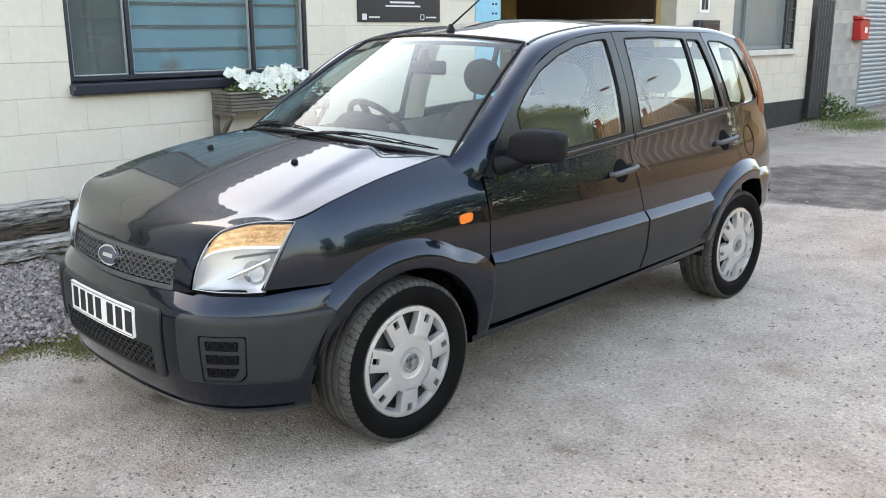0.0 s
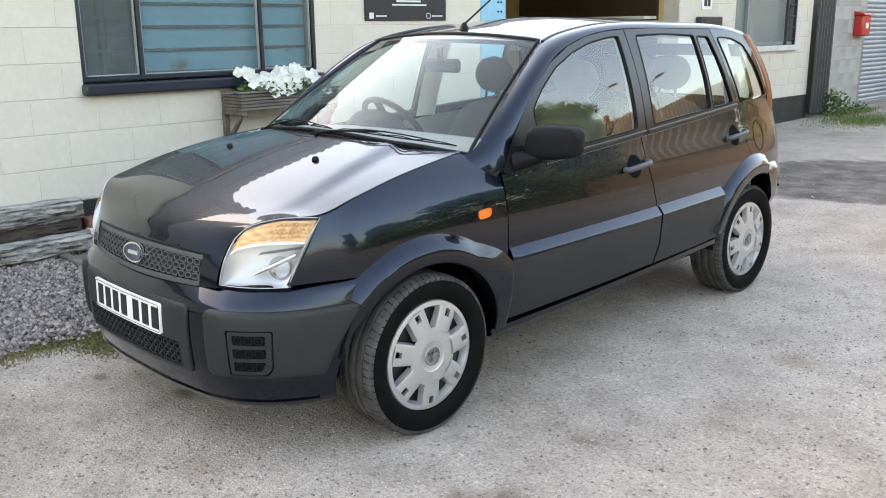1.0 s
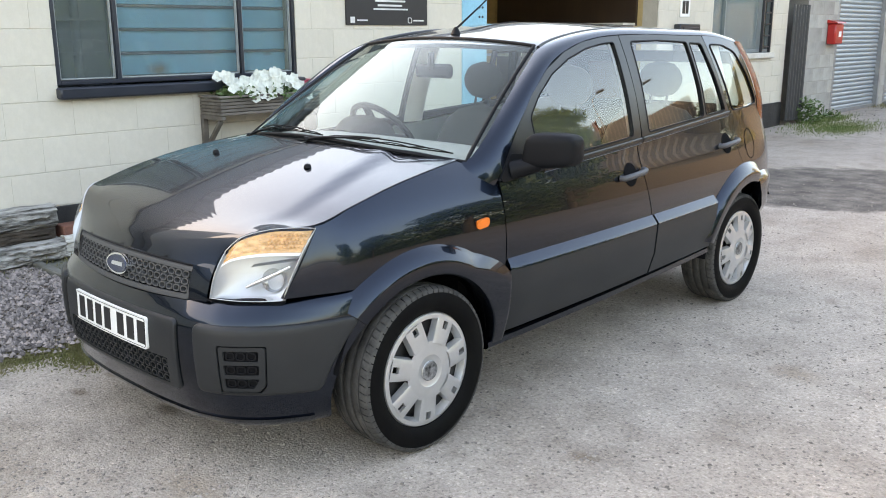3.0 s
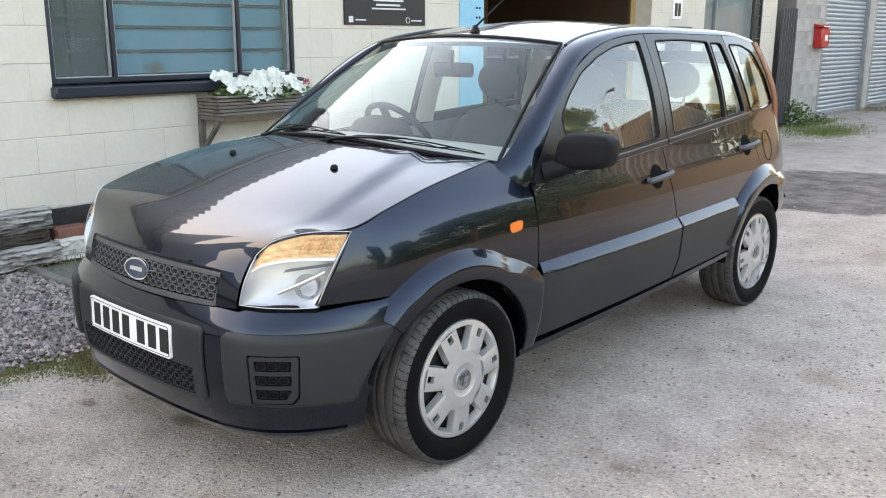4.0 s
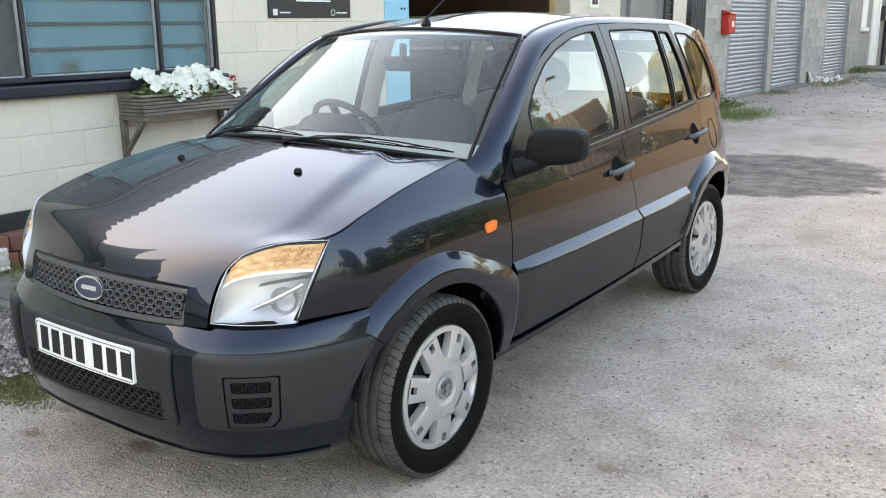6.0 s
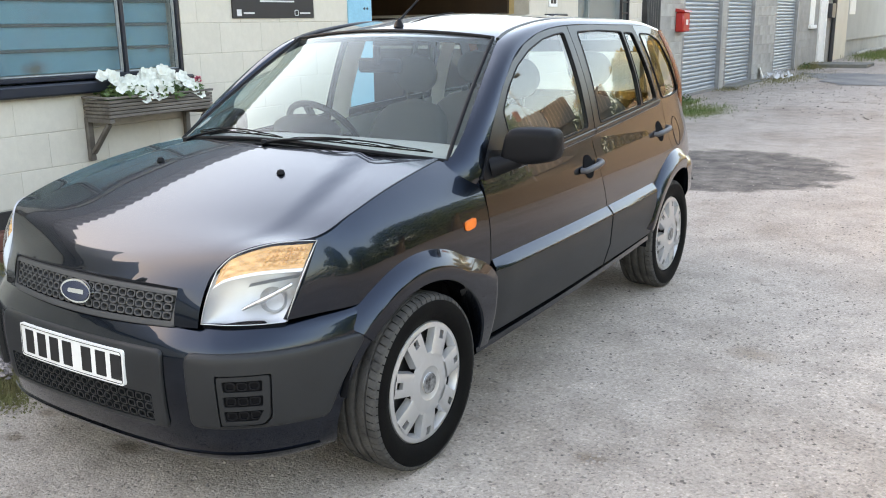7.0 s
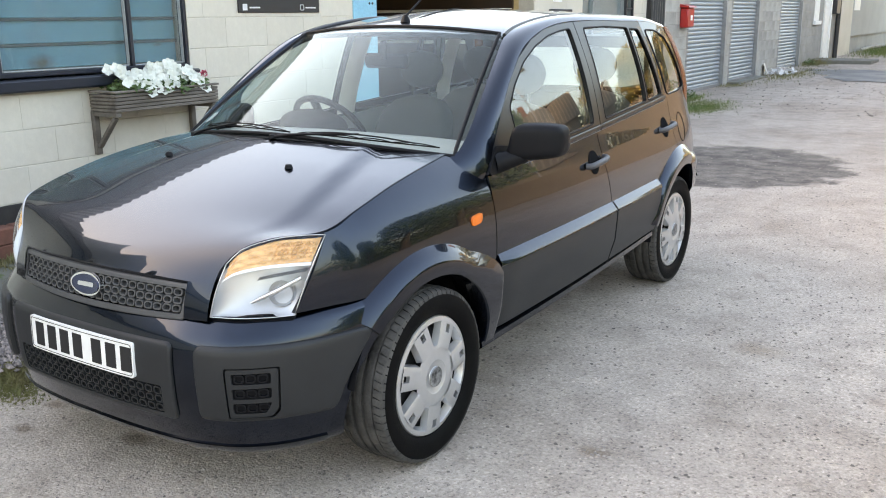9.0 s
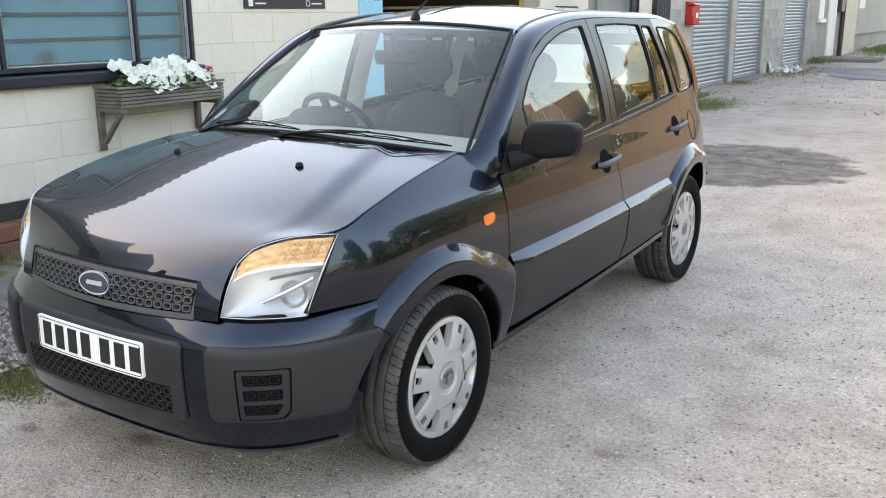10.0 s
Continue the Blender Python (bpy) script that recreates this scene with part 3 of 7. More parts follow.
AXLE_R, HUB_Z, WHEEL_X = 2.486, 0.302, 0.735
width_at = spline([(-0.52, 0.69), (-0.42, 0.735), (-0.3, 0.785), (-0.1, 0.805), (0.3, 0.818), (1.2, 0.832), (2.2, 0.812), (2.6, 0.79), (2.85, 0.75), (3.0, 0.69)])
tumble = spline([(0.26, -0.06), (0.36, -0.028), (0.45, -0.008), (0.6, 0.0), (0.75, -0.004), (0.85, -0.022), (0.95, -0.05), (1.06, -0.075)])
edge_x = spline([(-0.56, 0.56), (-0.5, 0.62), (-0.385, 0.715), (-0.25, 0.722), (-0.05, 0.712), (0.15, 0.697), (0.31, 0.683), (0.46, 0.68)])
edge_z = spline([(-0.56, 0.84), (-0.5, 0.866), (-0.385, 0.872), (-0.25, 0.912), (-0.05, 0.957), (0.15, 0.988), (0.31, 1.006), (0.46, 1.012)])


def belt_z(y):
    return 0.926 + 0.067 * (y - 0.5)


def side_x(y, z):
    return width_at(y) + tumble(z)


def fender_x(y, z):
    ze = edge_z(y)
    t = max((z - (ze - 0.22)) / 0.22, 0.0)
    return side_x(y, z) - max(side_x(y, ze) - edge_x(y), 0.0) * t ** 3


def house_x(y, z):
    """The side of the cabin above the belt."""
    zb = belt_z(y)
    xb = side_x(y, zb)
    h = max((z - zb) / (1.455 - zb), 0.0)
    return xb - (xb - 0.612) * (0.60 * h + 0.40 * h * h)


seam_front = spline([(0.3, 0.405), (0.4, 0.41), (0.6, 0.425), (0.92, 0.43), (1.1, 0.43)])
seam_mid = spline([(0.3, 1.40), (0.41, 1.44), (0.52, 1.478), (0.62, 1.474), (0.77, 1.43), (0.9, 1.40), (1.05, 1.40)])


def arch_top(y, yc, r, floor):
    d = y - yc
    return max(floor, HUB_Z + math.sqrt(r * r - d * d)) if abs(d) < r else floor


def both(name, build, material, parent, label="", sharp=38.0):
    """A part on both sides of the car."""
    a = part(name, build(), material, parent, label, sharp)
    b = part(name, build().mirror(), material, parent, label, sharp)
    return a, b


def side_panel(y0, y1, z0, z1, fx, nu=24, nv=24, rim=0.014, ys=None):
    """A pressed panel of the body side; its rim is turned in."""
    m = Mesh()

    def at(u, v, inset=0.0):
        ya, yb = y0(0.5), y1(0.5)
        y = ya + (yb - ya) * u
        for _ in range(3):
            z = z0(y) + (z1(y) - z0(y)) * v
            ya, yb = y0(z), y1(z)
            y = ya + (yb - ya) * (ys[int(round(u * nu))] if ys else u)
        return (fx(y, z) - inset, y, z)
    m.grid(lambda u, v: at(u, v), nu, nv)
    for side in range(4):
        k = nu if side < 2 else nv
        ring = []
        for i in range(k + 1):
            u, v = (i / k, side) if side < 2 else (side - 2, i / k)
            ring.append((at(u, v), at(u, v, rim)))
        vs = [p for pr in ring for p in pr]
        m.add(vs, [(2 * i, 2 * i + 1, 2 * i + 3, 2 * i + 2) for i in range(k)])
    return m


def arch_trim(yc, a0, a1, r0, fx, front):
    """The flared lip round a wheel opening."""
    prof = [(0.0, -0.05), (0.0, 0.026), (0.006, 0.034), (0.050, 0.039), (0.058, 0.036), (0.108, 0.003), (0.114, -0.012)]
    m = Mesh()
    n = 56

    def at(u, v):
        a = radians(a0 + (a1 - a0) * u)
        k = v * (len(prof) - 1)
        dr, off = prof[int(round(k))]
        squash = 1.0 + ((0.05 if front else 0.10) * math.cos(a) ** 2 if math.cos(a) > 0 else 0.0)
        y, z = yc - (r0 + dr) * squash * math.cos(a), HUB_Z + (r0 + dr) * math.sin(a) * (0.958 if front else 1.0)
        if front:
            y = min(y, 0.431)
            w = min(max((math.degrees(a) - 122) / 22, 0.0), 1.0)
            i = int(round(k))
            if i >= 3:
                y += w * max((0.415, 0.425, 0.431, 0.431)[i - 3] - y, 0.0)
                off += w * ((0.034, 0.034, 0.030, -0.012)[i - 3] - off)
        return (fx(y, min(z, 0.80)) + off, y, z)
    m.grid(at, n, len(prof) - 1)
    for u in (0.0, 1.0):
        m.add([at(u, j / (len(prof) - 1)) for j in range(len(prof))] + [(0.7, *at(u, 0)[1:])], [tuple(range(len(prof) + 1))])
    return m


def wheel_house(yc, r, a0, a1):
    m = Mesh()
    arc = [radians(a0 + (a1 - a0) * i / 24) for i in range(25)]
    m.grid(lambda u, v: (0.50 + 0.30 * v, yc - r * math.cos(arc[int(round(u * 24))]), HUB_Z + r * math.sin(arc[int(round(u * 24))])), 24, 2)
    m.add([(0.5, yc - r * math.cos(q), HUB_Z + r * math.sin(q)) for q in arc], [tuple(range(25))])
    return m


car = empty("car", 0, 1.24, 0, "dark metallic grey five-door hatchback parked on the gravel yard", "car")

# fenders
R_F, R_R = 0.362, 0.372


def fender():
    ys, n = [], 44
    for i in range(n + 1):
        ys.append(0.5 - 0.5 * math.cos(math.pi * i / n) * (0.35) - 0.15 + 0.3 * i / n - (0.5 - i / n) * 0.35)
    lo, hi = ys[0], ys[-1]
    ys = [(q - lo) / (hi - lo) for q in ys]

    def front(z):
        return -0.519 + 0.124 * min(max((z - 0.646) / 0.212, 0.0), 1.0)

    def low(y):
        return arch_top(y, 0.0, R_F + 0.045, 0.652 + 0.02 * max(0, (y + 0.5)) if y < -0.1 else 0.335)
    def top(y):
        return edge_z(y) if y < 0.30 else edge_z(0.30) - (edge_z(0.30) - 0.921) * min((y - 0.30) / 0.13, 1.0) ** 1.15
    return side_panel(front, seam_front, low, top, fender_x, n, 26)


both("fender", fender, M["paint"], car)
both("wheel_arch_trim", lambda: arch_trim(0.0, 42, 181, R_F, side_x, True), M["paint"], car)
both("wheel_arch_trim", lambda: arch_trim(AXLE_R, 16, 106, R_R, side_x, False), M["paint"], car)
both("wheel_housing", lambda: wheel_house(0.0, 0.40, 12, 178), M["under"], car)
both("wheel_housing", lambda: wheel_house(AXLE_R, 0.41, 2, 140), M["under"], car)


def side_repeater():
    out = rounded([(-0.034, -0.017), (0.034, -0.017), (0.034, 0.017), (-0.034, 0.017)], 0.0168, 6)
    x = fender_x(0.305, 0.785)
    return Mesh().plate(out, lambda u, w: (x + 0.010 - 4.0 * (u * u + w * w), 0.305 + u, 0.787 + w + 0.1 * u), (0.014, 0, 0))


both("side_repeater", side_repeater, M["orange"], car, "amber side indicator")


# doors
def front_door():
    return side_panel(lambda z: seam_front(z) + 0.005, lambda z: seam_mid(z) - 0.003, lambda y: 0.345, belt_z, side_x, 20, 22)


def rear_edge(z):
    if z < 0.755:
        return AXLE_R - math.sqrt(max(0.455 ** 2 - (z - HUB_Z) ** 2, 0.0)) * 1.04
    return AXLE_R - 0.025 * 1.0 - 0.06 * min((z - 0.755) / 0.1, 1.0)


def rear_door():
    return side_panel(lambda z: seam_mid(z) + 0.003, rear_edge, lambda y: 0.345, belt_z, side_x, 24, 26)


fd_l, fd_r = both("front_door", front_door, M["paint"], car)
rd_l, rd_r = both("rear_door", rear_door, M["paint"], car)


def rise(y, z):
    """Height of the door strips along the car: the low edge climbs faster."""
    return z + 0.018 * (y - 0.42) + (0.020 * (y - 0.42) - 0.034 if z < 0.4 else 0.0)


def end_caps(m, prof, *ys):
    """Closes the ends of a strip that stands proud of the doors."""
    for y in ys:
        zs = [rise(y, p[0]) for p in prof]
        m.add([(side_x(y, z) + p[1] * (0.62 if y < 0.45 else 1.0), y, z) for p, z in zip(prof, zs)] + [(side_x(y, z) - 0.006, y, z) for z in zs[::-1]], [tuple(range(2 * len(prof)))])


def cladding(y0, y1):
    """The grey lower door guard with its sloping painted ledge left to the next part."""
    prof = [(0.354, 0.000), (0.362, 0.015), (0.45, 0.026), (0.577, 0.030), (0.586, 0.027)]
    m = Mesh()
    ease = lambda y: 0.62 + 0.38 * min(max((y - 0.437) / 0.07, 0.0), 1.0)
    m.grid(lambda u, v: (lambda y, k: (side_x(y, rise(y, prof[k][0])) + prof[k][1] * ease(y), y, rise(y, prof[k][0])))
           (y0(0.5) + (y1(0.5) - y0(0.5)) * u, int(round(v * (len(prof) - 1)))), 24, len(prof) - 1)
    end_caps(m, prof, y0(0.5), y1(0.5))
    return m


def ledge(y0, y1):
    prof = [(0.582, 0.027), (0.588, 0.0315), (0.595, 0.0290), (0.606, 0.0205), (0.617, 0.0115), (0.627, 0.003), (0.632, -0.004)]
    m = Mesh()
    ease = lambda y: 0.62 + 0.38 * min(max((y - 0.437) / 0.07, 0.0), 1.0)
    m.grid(lambda u, v: (lambda y, k: (side_x(y, rise(y, prof[k][0])) + prof[k][1] * ease(y), y, rise(y, prof[k][0])))
           (y0 + (y1 - y0) * u, int(round(v * (len(prof) - 1)))), 24, len(prof) - 1)
    end_caps(m, prof, y0, y1)
    return m


for door, mir, ya, yb in ((fd_l, 0, 0.437, 1.467), (fd_r, 1, 0.437, 1.467), (rd_l, 0, 1.482, 2.085), (rd_r, 1, 1.482, 2.085)):
    a, b = cladding(lambda z, q=ya: q, lambda z, q=yb: q), ledge(ya, yb)
    if mir:
        a.mirror(), b.mirror()
    part("door_guard", a, M["plastic"], door, "grey plastic lower guard")
    part("door_moulding", b, M["paint"], door)


def handle_parts(yc, zc):
    x = side_x(yc, zc)
    bar = Mesh()
    pts = [(x + 0.004, yc - 0.085, zc - 0.008), (x + 0.026, yc - 0.075, zc - 0.006), (x + 0.034, yc - 0.03, zc), (x + 0.034, yc + 0.04, zc + 0.006), (x + 0.026, yc + 0.085, zc + 0.011), (x + 0.002, yc + 0.095, zc + 0.012)]
    bar.tube(smooth_loop(pts, 4, False), 0.0135, 10)
    cup = Mesh()
    ov = [(0.050 * math.cos(t * math.pi / 12), 0.052 * math.sin(t * math.pi / 12)) for t in range(24)]
    cup.plate(ov, lambda u, w: (side_x(yc + u, zc + w) + 0.0025, yc + u, zc + w), (0.004, 0, 0))
    return bar, cup


for door, mir, yc, zc in ((fd_l, 0, 1.30, 0.853), (fd_r, 1, 1.30, 0.853), (rd_l, 0, 2.275, 0.903), (rd_r, 1, 2.275, 0.903)):
    a, b = handle_parts(yc, zc)
    if mir:
        a.mirror(), b.mirror()
    part("door_handle", a, M["handle"], door, "grey plastic pull handle")
    part("handle_recess", b, M["under"], door)


# cabin side: frames and panes
def cabin_sheet(outline, holes, depth=0.02, lift=0.0):
    return Mesh().plate(densify(outline, 0.04), lambda y, z: (house_x(y, z) + lift, y, z), (depth, 0, 0), [densify(h, 0.04) for h in holes])


FRONT_FRAME = [(0.435, 0.925), (0.50, 1.015), (0.60, 1.125), (0.72, 1.232), (0.85, 1.322), (1.0, 1.388), (1.15, 1.428), (1.3, 1.447), (1.452, 1.455), (1.455, 1.2), (1.44, belt_z(1.44) - 0.006), (0.9, belt_z(0.9) - 0.006)]
FRONT_PANE = [(0.685, 0.967), (0.676, 1.145), (0.76, 1.225), (0.88, 1.305), (1.02, 1.362), (1.17, 1.402), (1.3, 1.42), (1.396, 1.427), (1.39, 1.2), (1.378, 1.013), (1.0, 0.988)]
REAR_FRAME = [(1.458, 1.455), (1.7, 1.459), (2.0, 1.452), (2.225, 1.450), (2.29, 1.25), (2.355, belt_z(2.355) - 0.004), (1.9, belt_z(1.9) - 0.006), (1.448, belt_z(1.448) - 0.006), (1.459, 1.2)]
REAR_PANE = [(1.512, 1.021), (1.524, 1.2), (1.535, 1.428), (1.78, 1.431), (2.050, 1.421), (2.070, 1.2), (2.068, 1.055), (1.78, 1.039)]
QUARTER_PANE = [(2.093, 1.058), (2.093, 1.2), (2.076, 1.417), (2.192, 1.412), (2.256, 1.24), (2.312, 1.07)]
BACK_PANE = [(2.405, 1.064), (2.338, 1.25), (2.280, 1.408), (2.42, 1.402), (2.54, 1.365), (2.65, 1.24), (2.748, 1.085), (2.6, 1.07)]


def inside(p, poly):
    hit = False
    for (x0, y0), (x1, y1) in zip(poly, poly[1:] + poly[:1]):
        if (y0 > p[1]) != (y1 > p[1]) and p[0] < (x1 - x0) * (p[1] - y0) / (y1 - y0) + x0:
            hit = not hit
    return hit


def pane_sheet(m, outline, inner, place):
    """A bowed pane: its outline and the points inside it, joined by a Delaunay net."""
    from_out = [Vector(q) for q in outline]
    pts = from_out + [Vector(q) for q in inner if inside(q, outline)]
    n = len(from_out)
    v, e, f, *_ = delaunay_2d_cdt(pts, [(i, (i + 1) % n) for i in range(n)], [], 1, 1e-6)
    m.add([place(q.x, q.y) for q in v], [tuple(t) for t in f])


def window_set(door, mir, frame_pts, panes, name):
    fr = cabin_sheet(frame_pts, [rounded(p, 0.02, 3) for p in panes], 0.02, 0.003)
    if mir:
        fr.mirror()
    part("window_frame", fr, M["frame_black"], door, "black window surround", 30)
    for pts in panes:
        g = Mesh()
        grown = densify(rounded(pts, 0.02, 3), 0.05)
        ya, yb, za, zb = min(q[0] for q in grown), max(q[0] for q in grown), min(q[1] for q in grown), max(q[1] for q in grown)
        bow = 0.014 * (yb - ya) ** 2
        inner = [(y, z) for y in np.linspace(ya, yb, 14)[1:-1] for z in np.linspace(za, zb, 12)[1:-1]]
        pane_sheet(g, grown, inner, lambda y, z: (house_x(y, z) - 0.005 + bow * (1 - ((2 * y - ya - yb) / (yb - ya)) ** 2), y, z))
        if mir:
            g.mirror()
        ob = part(name, g, M["glass"], door, "tinted side window")
        ob.visible_shadow = False
        sl = Mesh().tube([(house_x(y, z) + 0.002, y, z) for y, z in grown], 0.004, 6, True)
        if mir:
            sl.mirror()
        part("window_seal", sl, M["black_plastic"], door)


for d, mir in ((fd_l, 0), (fd_r, 1)):
    window_set(d, mir, FRONT_FRAME, [FRONT_PANE], "window_pane")
for d, mir in ((rd_l, 0), (rd_r, 1)):
    window_set(d, mir, REAR_FRAME, [REAR_PANE, QUARTER_PANE], "window_pane")

# belt strip, with a thin grey line standing for the door shoulder's highlight
for d, mir, ya, yb in ((fd_l, 0, 0.70, 1.435), (fd_r, 1, 0.70, 1.435), (rd_l, 0, 1.452, 2.35), (rd_r, 1, 1.452, 2.35)):
    m = Mesh()
    prof = [(-0.008, 0.004), (-0.004, 0.009), (0.010, 0.010), (0.016, 0.006)]
    m.grid(lambda u, v: (lambda y, k: (side_x(y, belt_z(y)) + prof[k][1], y, belt_z(y) + prof[k][0]))(ya + (yb - ya) * u, int(round(v * 3))), 16, 3)
    if mir:
        m.mirror()
    part("belt_moulding", m, M["frame_black"], d, "black belt strip")
    bl = Mesh().tube([(side_x(ya + (yb - ya) * k / 12, belt_z(ya + (yb - ya) * k / 12) - 0.012) + 0.003, ya + (yb - ya) * k / 12, belt_z(ya + (yb - ya) * k / 12) - 0.011) for k in range(13)], 0.0018, 6)
    if mir:
        bl.mirror()
    part("belt_line", bl, M["handle"], d, "thin grey strip standing for the highlight on the door shoulder")

# cant rail, windscreen pillar
RAIL_IN = spline([(0.0, 0.672, 0.262, 0.985), (0.03, 0.700, 0.350, 1.010), (0.06, 0.694, 0.44, 1.076), (0.12, 0.665, 0.56, 1.165), (0.24, 0.605, 0.78, 1.318), (0.34, 0.558, 0.953, 1.413), (0.45, 0.535, 1.2, 1.462), (0.58, 0.528, 1.5, 1.485), (0.78, 0.528, 2.0, 1.480), (0.92, 0.53, 2.4, 1.468), (1.0, 0.53, 2.62, 1.440)])
rail_out = spline([(0.0, 0.395, 0.892), (0.03, 0.438, 0.935), (0.06, 0.49, 1.005), (0.12, 0.595, 1.122), (0.24, 0.845, 1.320), (0.34, 1.02, 1.397), (0.45, 1.24, 1.444), (0.58, 1.52, 1.461), (0.78, 2.0, 1.456), (0.92, 2.38, 1.446), (1.0, 2.60, 1.412)])


def cant_rail():
    m = Mesh()

    def at(u, v):
        a = np.array(RAIL_IN(u))
        y, z = rail_out(u)
        b = np.array((house_x(y, z) + 0.002 - 0.016 * (1 - min(u / 0.04, 1.0)), y, z))
        mid = (a + b) / 2 + np.array((0.022, -0.012 * (1 - u), 0.020))
        return tuple((1 - v) ** 2 * a + 2 * v * (1 - v) * mid + v * v * b)
    m.grid(at, 60, 8)
    for v in (0.0, 1.0):
        m.grid(lambda u, w: tuple(np.array(at(u, v)) - np.array((0.012 * w, 0, 0.03 * w))), 60, 1)
    return m


both("windscreen_pillar", cant_rail, M["paint"], car)


# roof
def roof_panel():
    def at(u, v):
        t = 0.335 + 0.665 * u
        e = RAIL_IN(t)
        s = 2 * v - 1
        x = (e[0] - 0.012) * s
        yfront = 0.012 * (1 - s * s) * (1 - min(u * 6, 1)) * -4
        crown = 0.020 + 0.022 * min(u * 3, 1.0)
        return (x, e[1] + yfront, e[2] - 0.006 + crown * (1 - s * s))
    m = Mesh().grid(at, 30, 24)
    m.grid(lambda u, v: (lambda p: (p[0], p[1] - 0.004, p[2] - 0.02 * v))(at(0.0, u)), 24, 1)
    return m


part("roof", roof_panel(), M["paint"], car)
both("roof_channel", lambda: Mesh().tube([tuple(np.array(RAIL_IN(0.335 + 0.66 * i / 30)) + np.array((-0.006, 0, -0.002))) for i in range(31)], 0.009, 8), M["frame_black"], car, "black roof drip strip")


# windscreen and cowl
def screen_at(s, v, lift=0.0):
    """s from -1 to 1 across, v from the foot to the top."""
    foot = np.array((0.722 * s, 0.145 + 0.205 * abs(s) ** 2.8, 1.042 - 0.052 * abs(s) ** 2.0))
    top = np.array((0.548 * s, 0.905 + 0.046 * s * s, 1.436 - 0.024 * s * s))
    p = foot + (top - foot) * v
    b = 0.05 * v * (1 - v) + 0.012 * (1 - s * s) + lift
    return tuple(p + np.array((0, -0.45 * b, 0.89 * b)))


ws = Mesh().grid(lambda u, v: screen_at(2 * u - 1, v), 28, 16)
windscreen = part("windscreen", ws, M["screen_glass"], car, "windscreen mirroring the bright sky")
windscreen.visible_shadow = False
SW = 0.965
rim = [screen_at(SW * (-1 + 2 * i / 28), 0.01) for i in range(29)] + [screen_at(SW, i / 16) for i in range(1, 17)] + [screen_at(SW * (1 - 2 * i / 28), 1) for i in range(1, 29)] + [screen_at(-SW, 1 - i / 16) for i in range(1, 16)]
part("windscreen_seal", Mesh().tube(rim, 0.008, 8, True), M["black_plastic"], windscreen, "black rubber seal")
part("frit_band", Mesh().grid(lambda u, v: screen_at(2 * u - 1, 0.03 * v, -0.006), 28, 2).grid(lambda u, v: screen_at(2 * u - 1, 1 - 0.022 * v, -0.006), 28, 2), M["under"], windscreen)
part("tax_sticker", Mesh().plate([(0.038 * math.cos(i * math.pi / 10), 0.038 * math.sin(i * math.pi / 10)) for i in range(20)],
     lambda u, w: screen_at(-0.87 + u / 0.65, 0.16 + w / 0.8, -0.008), (0, 0, 0.001)), M["print_white"], windscreen, "small round paper sticker")

# bonnet
BON_EDGE = spline([(0.0, 0.487, -0.632, 0.735), (0.10, 0.500, -0.607, 0.785), (0.2, 0.545, -0.568, 0.838), (0.3, 0.612, -0.508, 0.866), (0.42, 0.708, -0.392, 0.876), (0.55, 0.718, -0.25, 0.915), (0.72, 0.708, -0.05, 0.960), (0.87, 0.693, 0.15, 0.991), (1.0, 0.679, 0.31, 1.010)])
BON_MID = spline([(0.0, -0.697, 0.752), (0.10, -0.655, 0.792), (0.2, -0.60, 0.822), (0.3, -0.52, 0.858), (0.42, -0.40, 0.900), (0.55, -0.26, 0.940), (0.72, -0.09, 0.982), (0.87, 0.03, 1.010), (1.0, 0.125, 1.030)])


def bonnet_at(u, v, lift=0.0):
    """u from nose to screen, v from the middle to the edge."""
    e = np.array(BON_EDGE(u))
    c = np.array((0.0, *BON_MID(u)))
    mid = np.array((0.60 * e[0], c[1], c[2]))
    p = (1 - v) ** 2 * c + 2 * v * (1 - v) * mid + v * v * e
    q = min(max((u - 0.18) / 0.60, 0.0), 1.0)
    k = min(max((v - (0.90 - 0.30 * u) + 0.05) / 0.10, 0.0), 1.0)
    ridge = 0.014 * q * q * (3 - 2 * q) * (1 - k * k * (3 - 2 * k))
    p[2] += ridge + lift
    return p


def bonnet():
    m = Mesh()
    m.grid(lambda u, v: (lambda p: (p[0] * (1 if v >= 0.5 else -1), p[1], p[2]))(bonnet_at(u, abs(2 * v - 1))), 40, 44)
    for s in (1, -1):
        m.grid(lambda u, v: (lambda p: (s * (p[0] - 0.003 * v), p[1], p[2] - 0.022 * v))(bonnet_at(u, 1.0)), 40, 1)
    m.grid(lambda u, v: (lambda p: (p[0] * (1 if u >= 0.5 else -1), p[1] + 0.012 * v, p[2] - 0.02 * v))(bonnet_at(0.0, abs(2 * u - 1))), 40, 1)
    m.grid(lambda u, v: (lambda p: (p[0] * (1 if u >= 0.5 else -1), p[1] + 0.004 * v, p[2] - 0.025 * v))(bonnet_at(1.0, abs(2 * u - 1))), 40, 1)
    return m


def cheek(s):
    """The painted strip that runs down between grille and lamp."""
    def at(u, v):
        e = bonnet_at(0.0, 0.80 + 0.20 * v)
        xl = 0.402 + 0.080 * v
        low = np.array((xl, -0.705 + 0.26 * xl * xl - 0.018, 0.632))
        p = e + (low - e) * u
        p[1] -= 0.005 * math.sin(math.pi * u)
        return (s * p[0], p[1], p[2])
    return Mesh().grid(at, 10, 8)


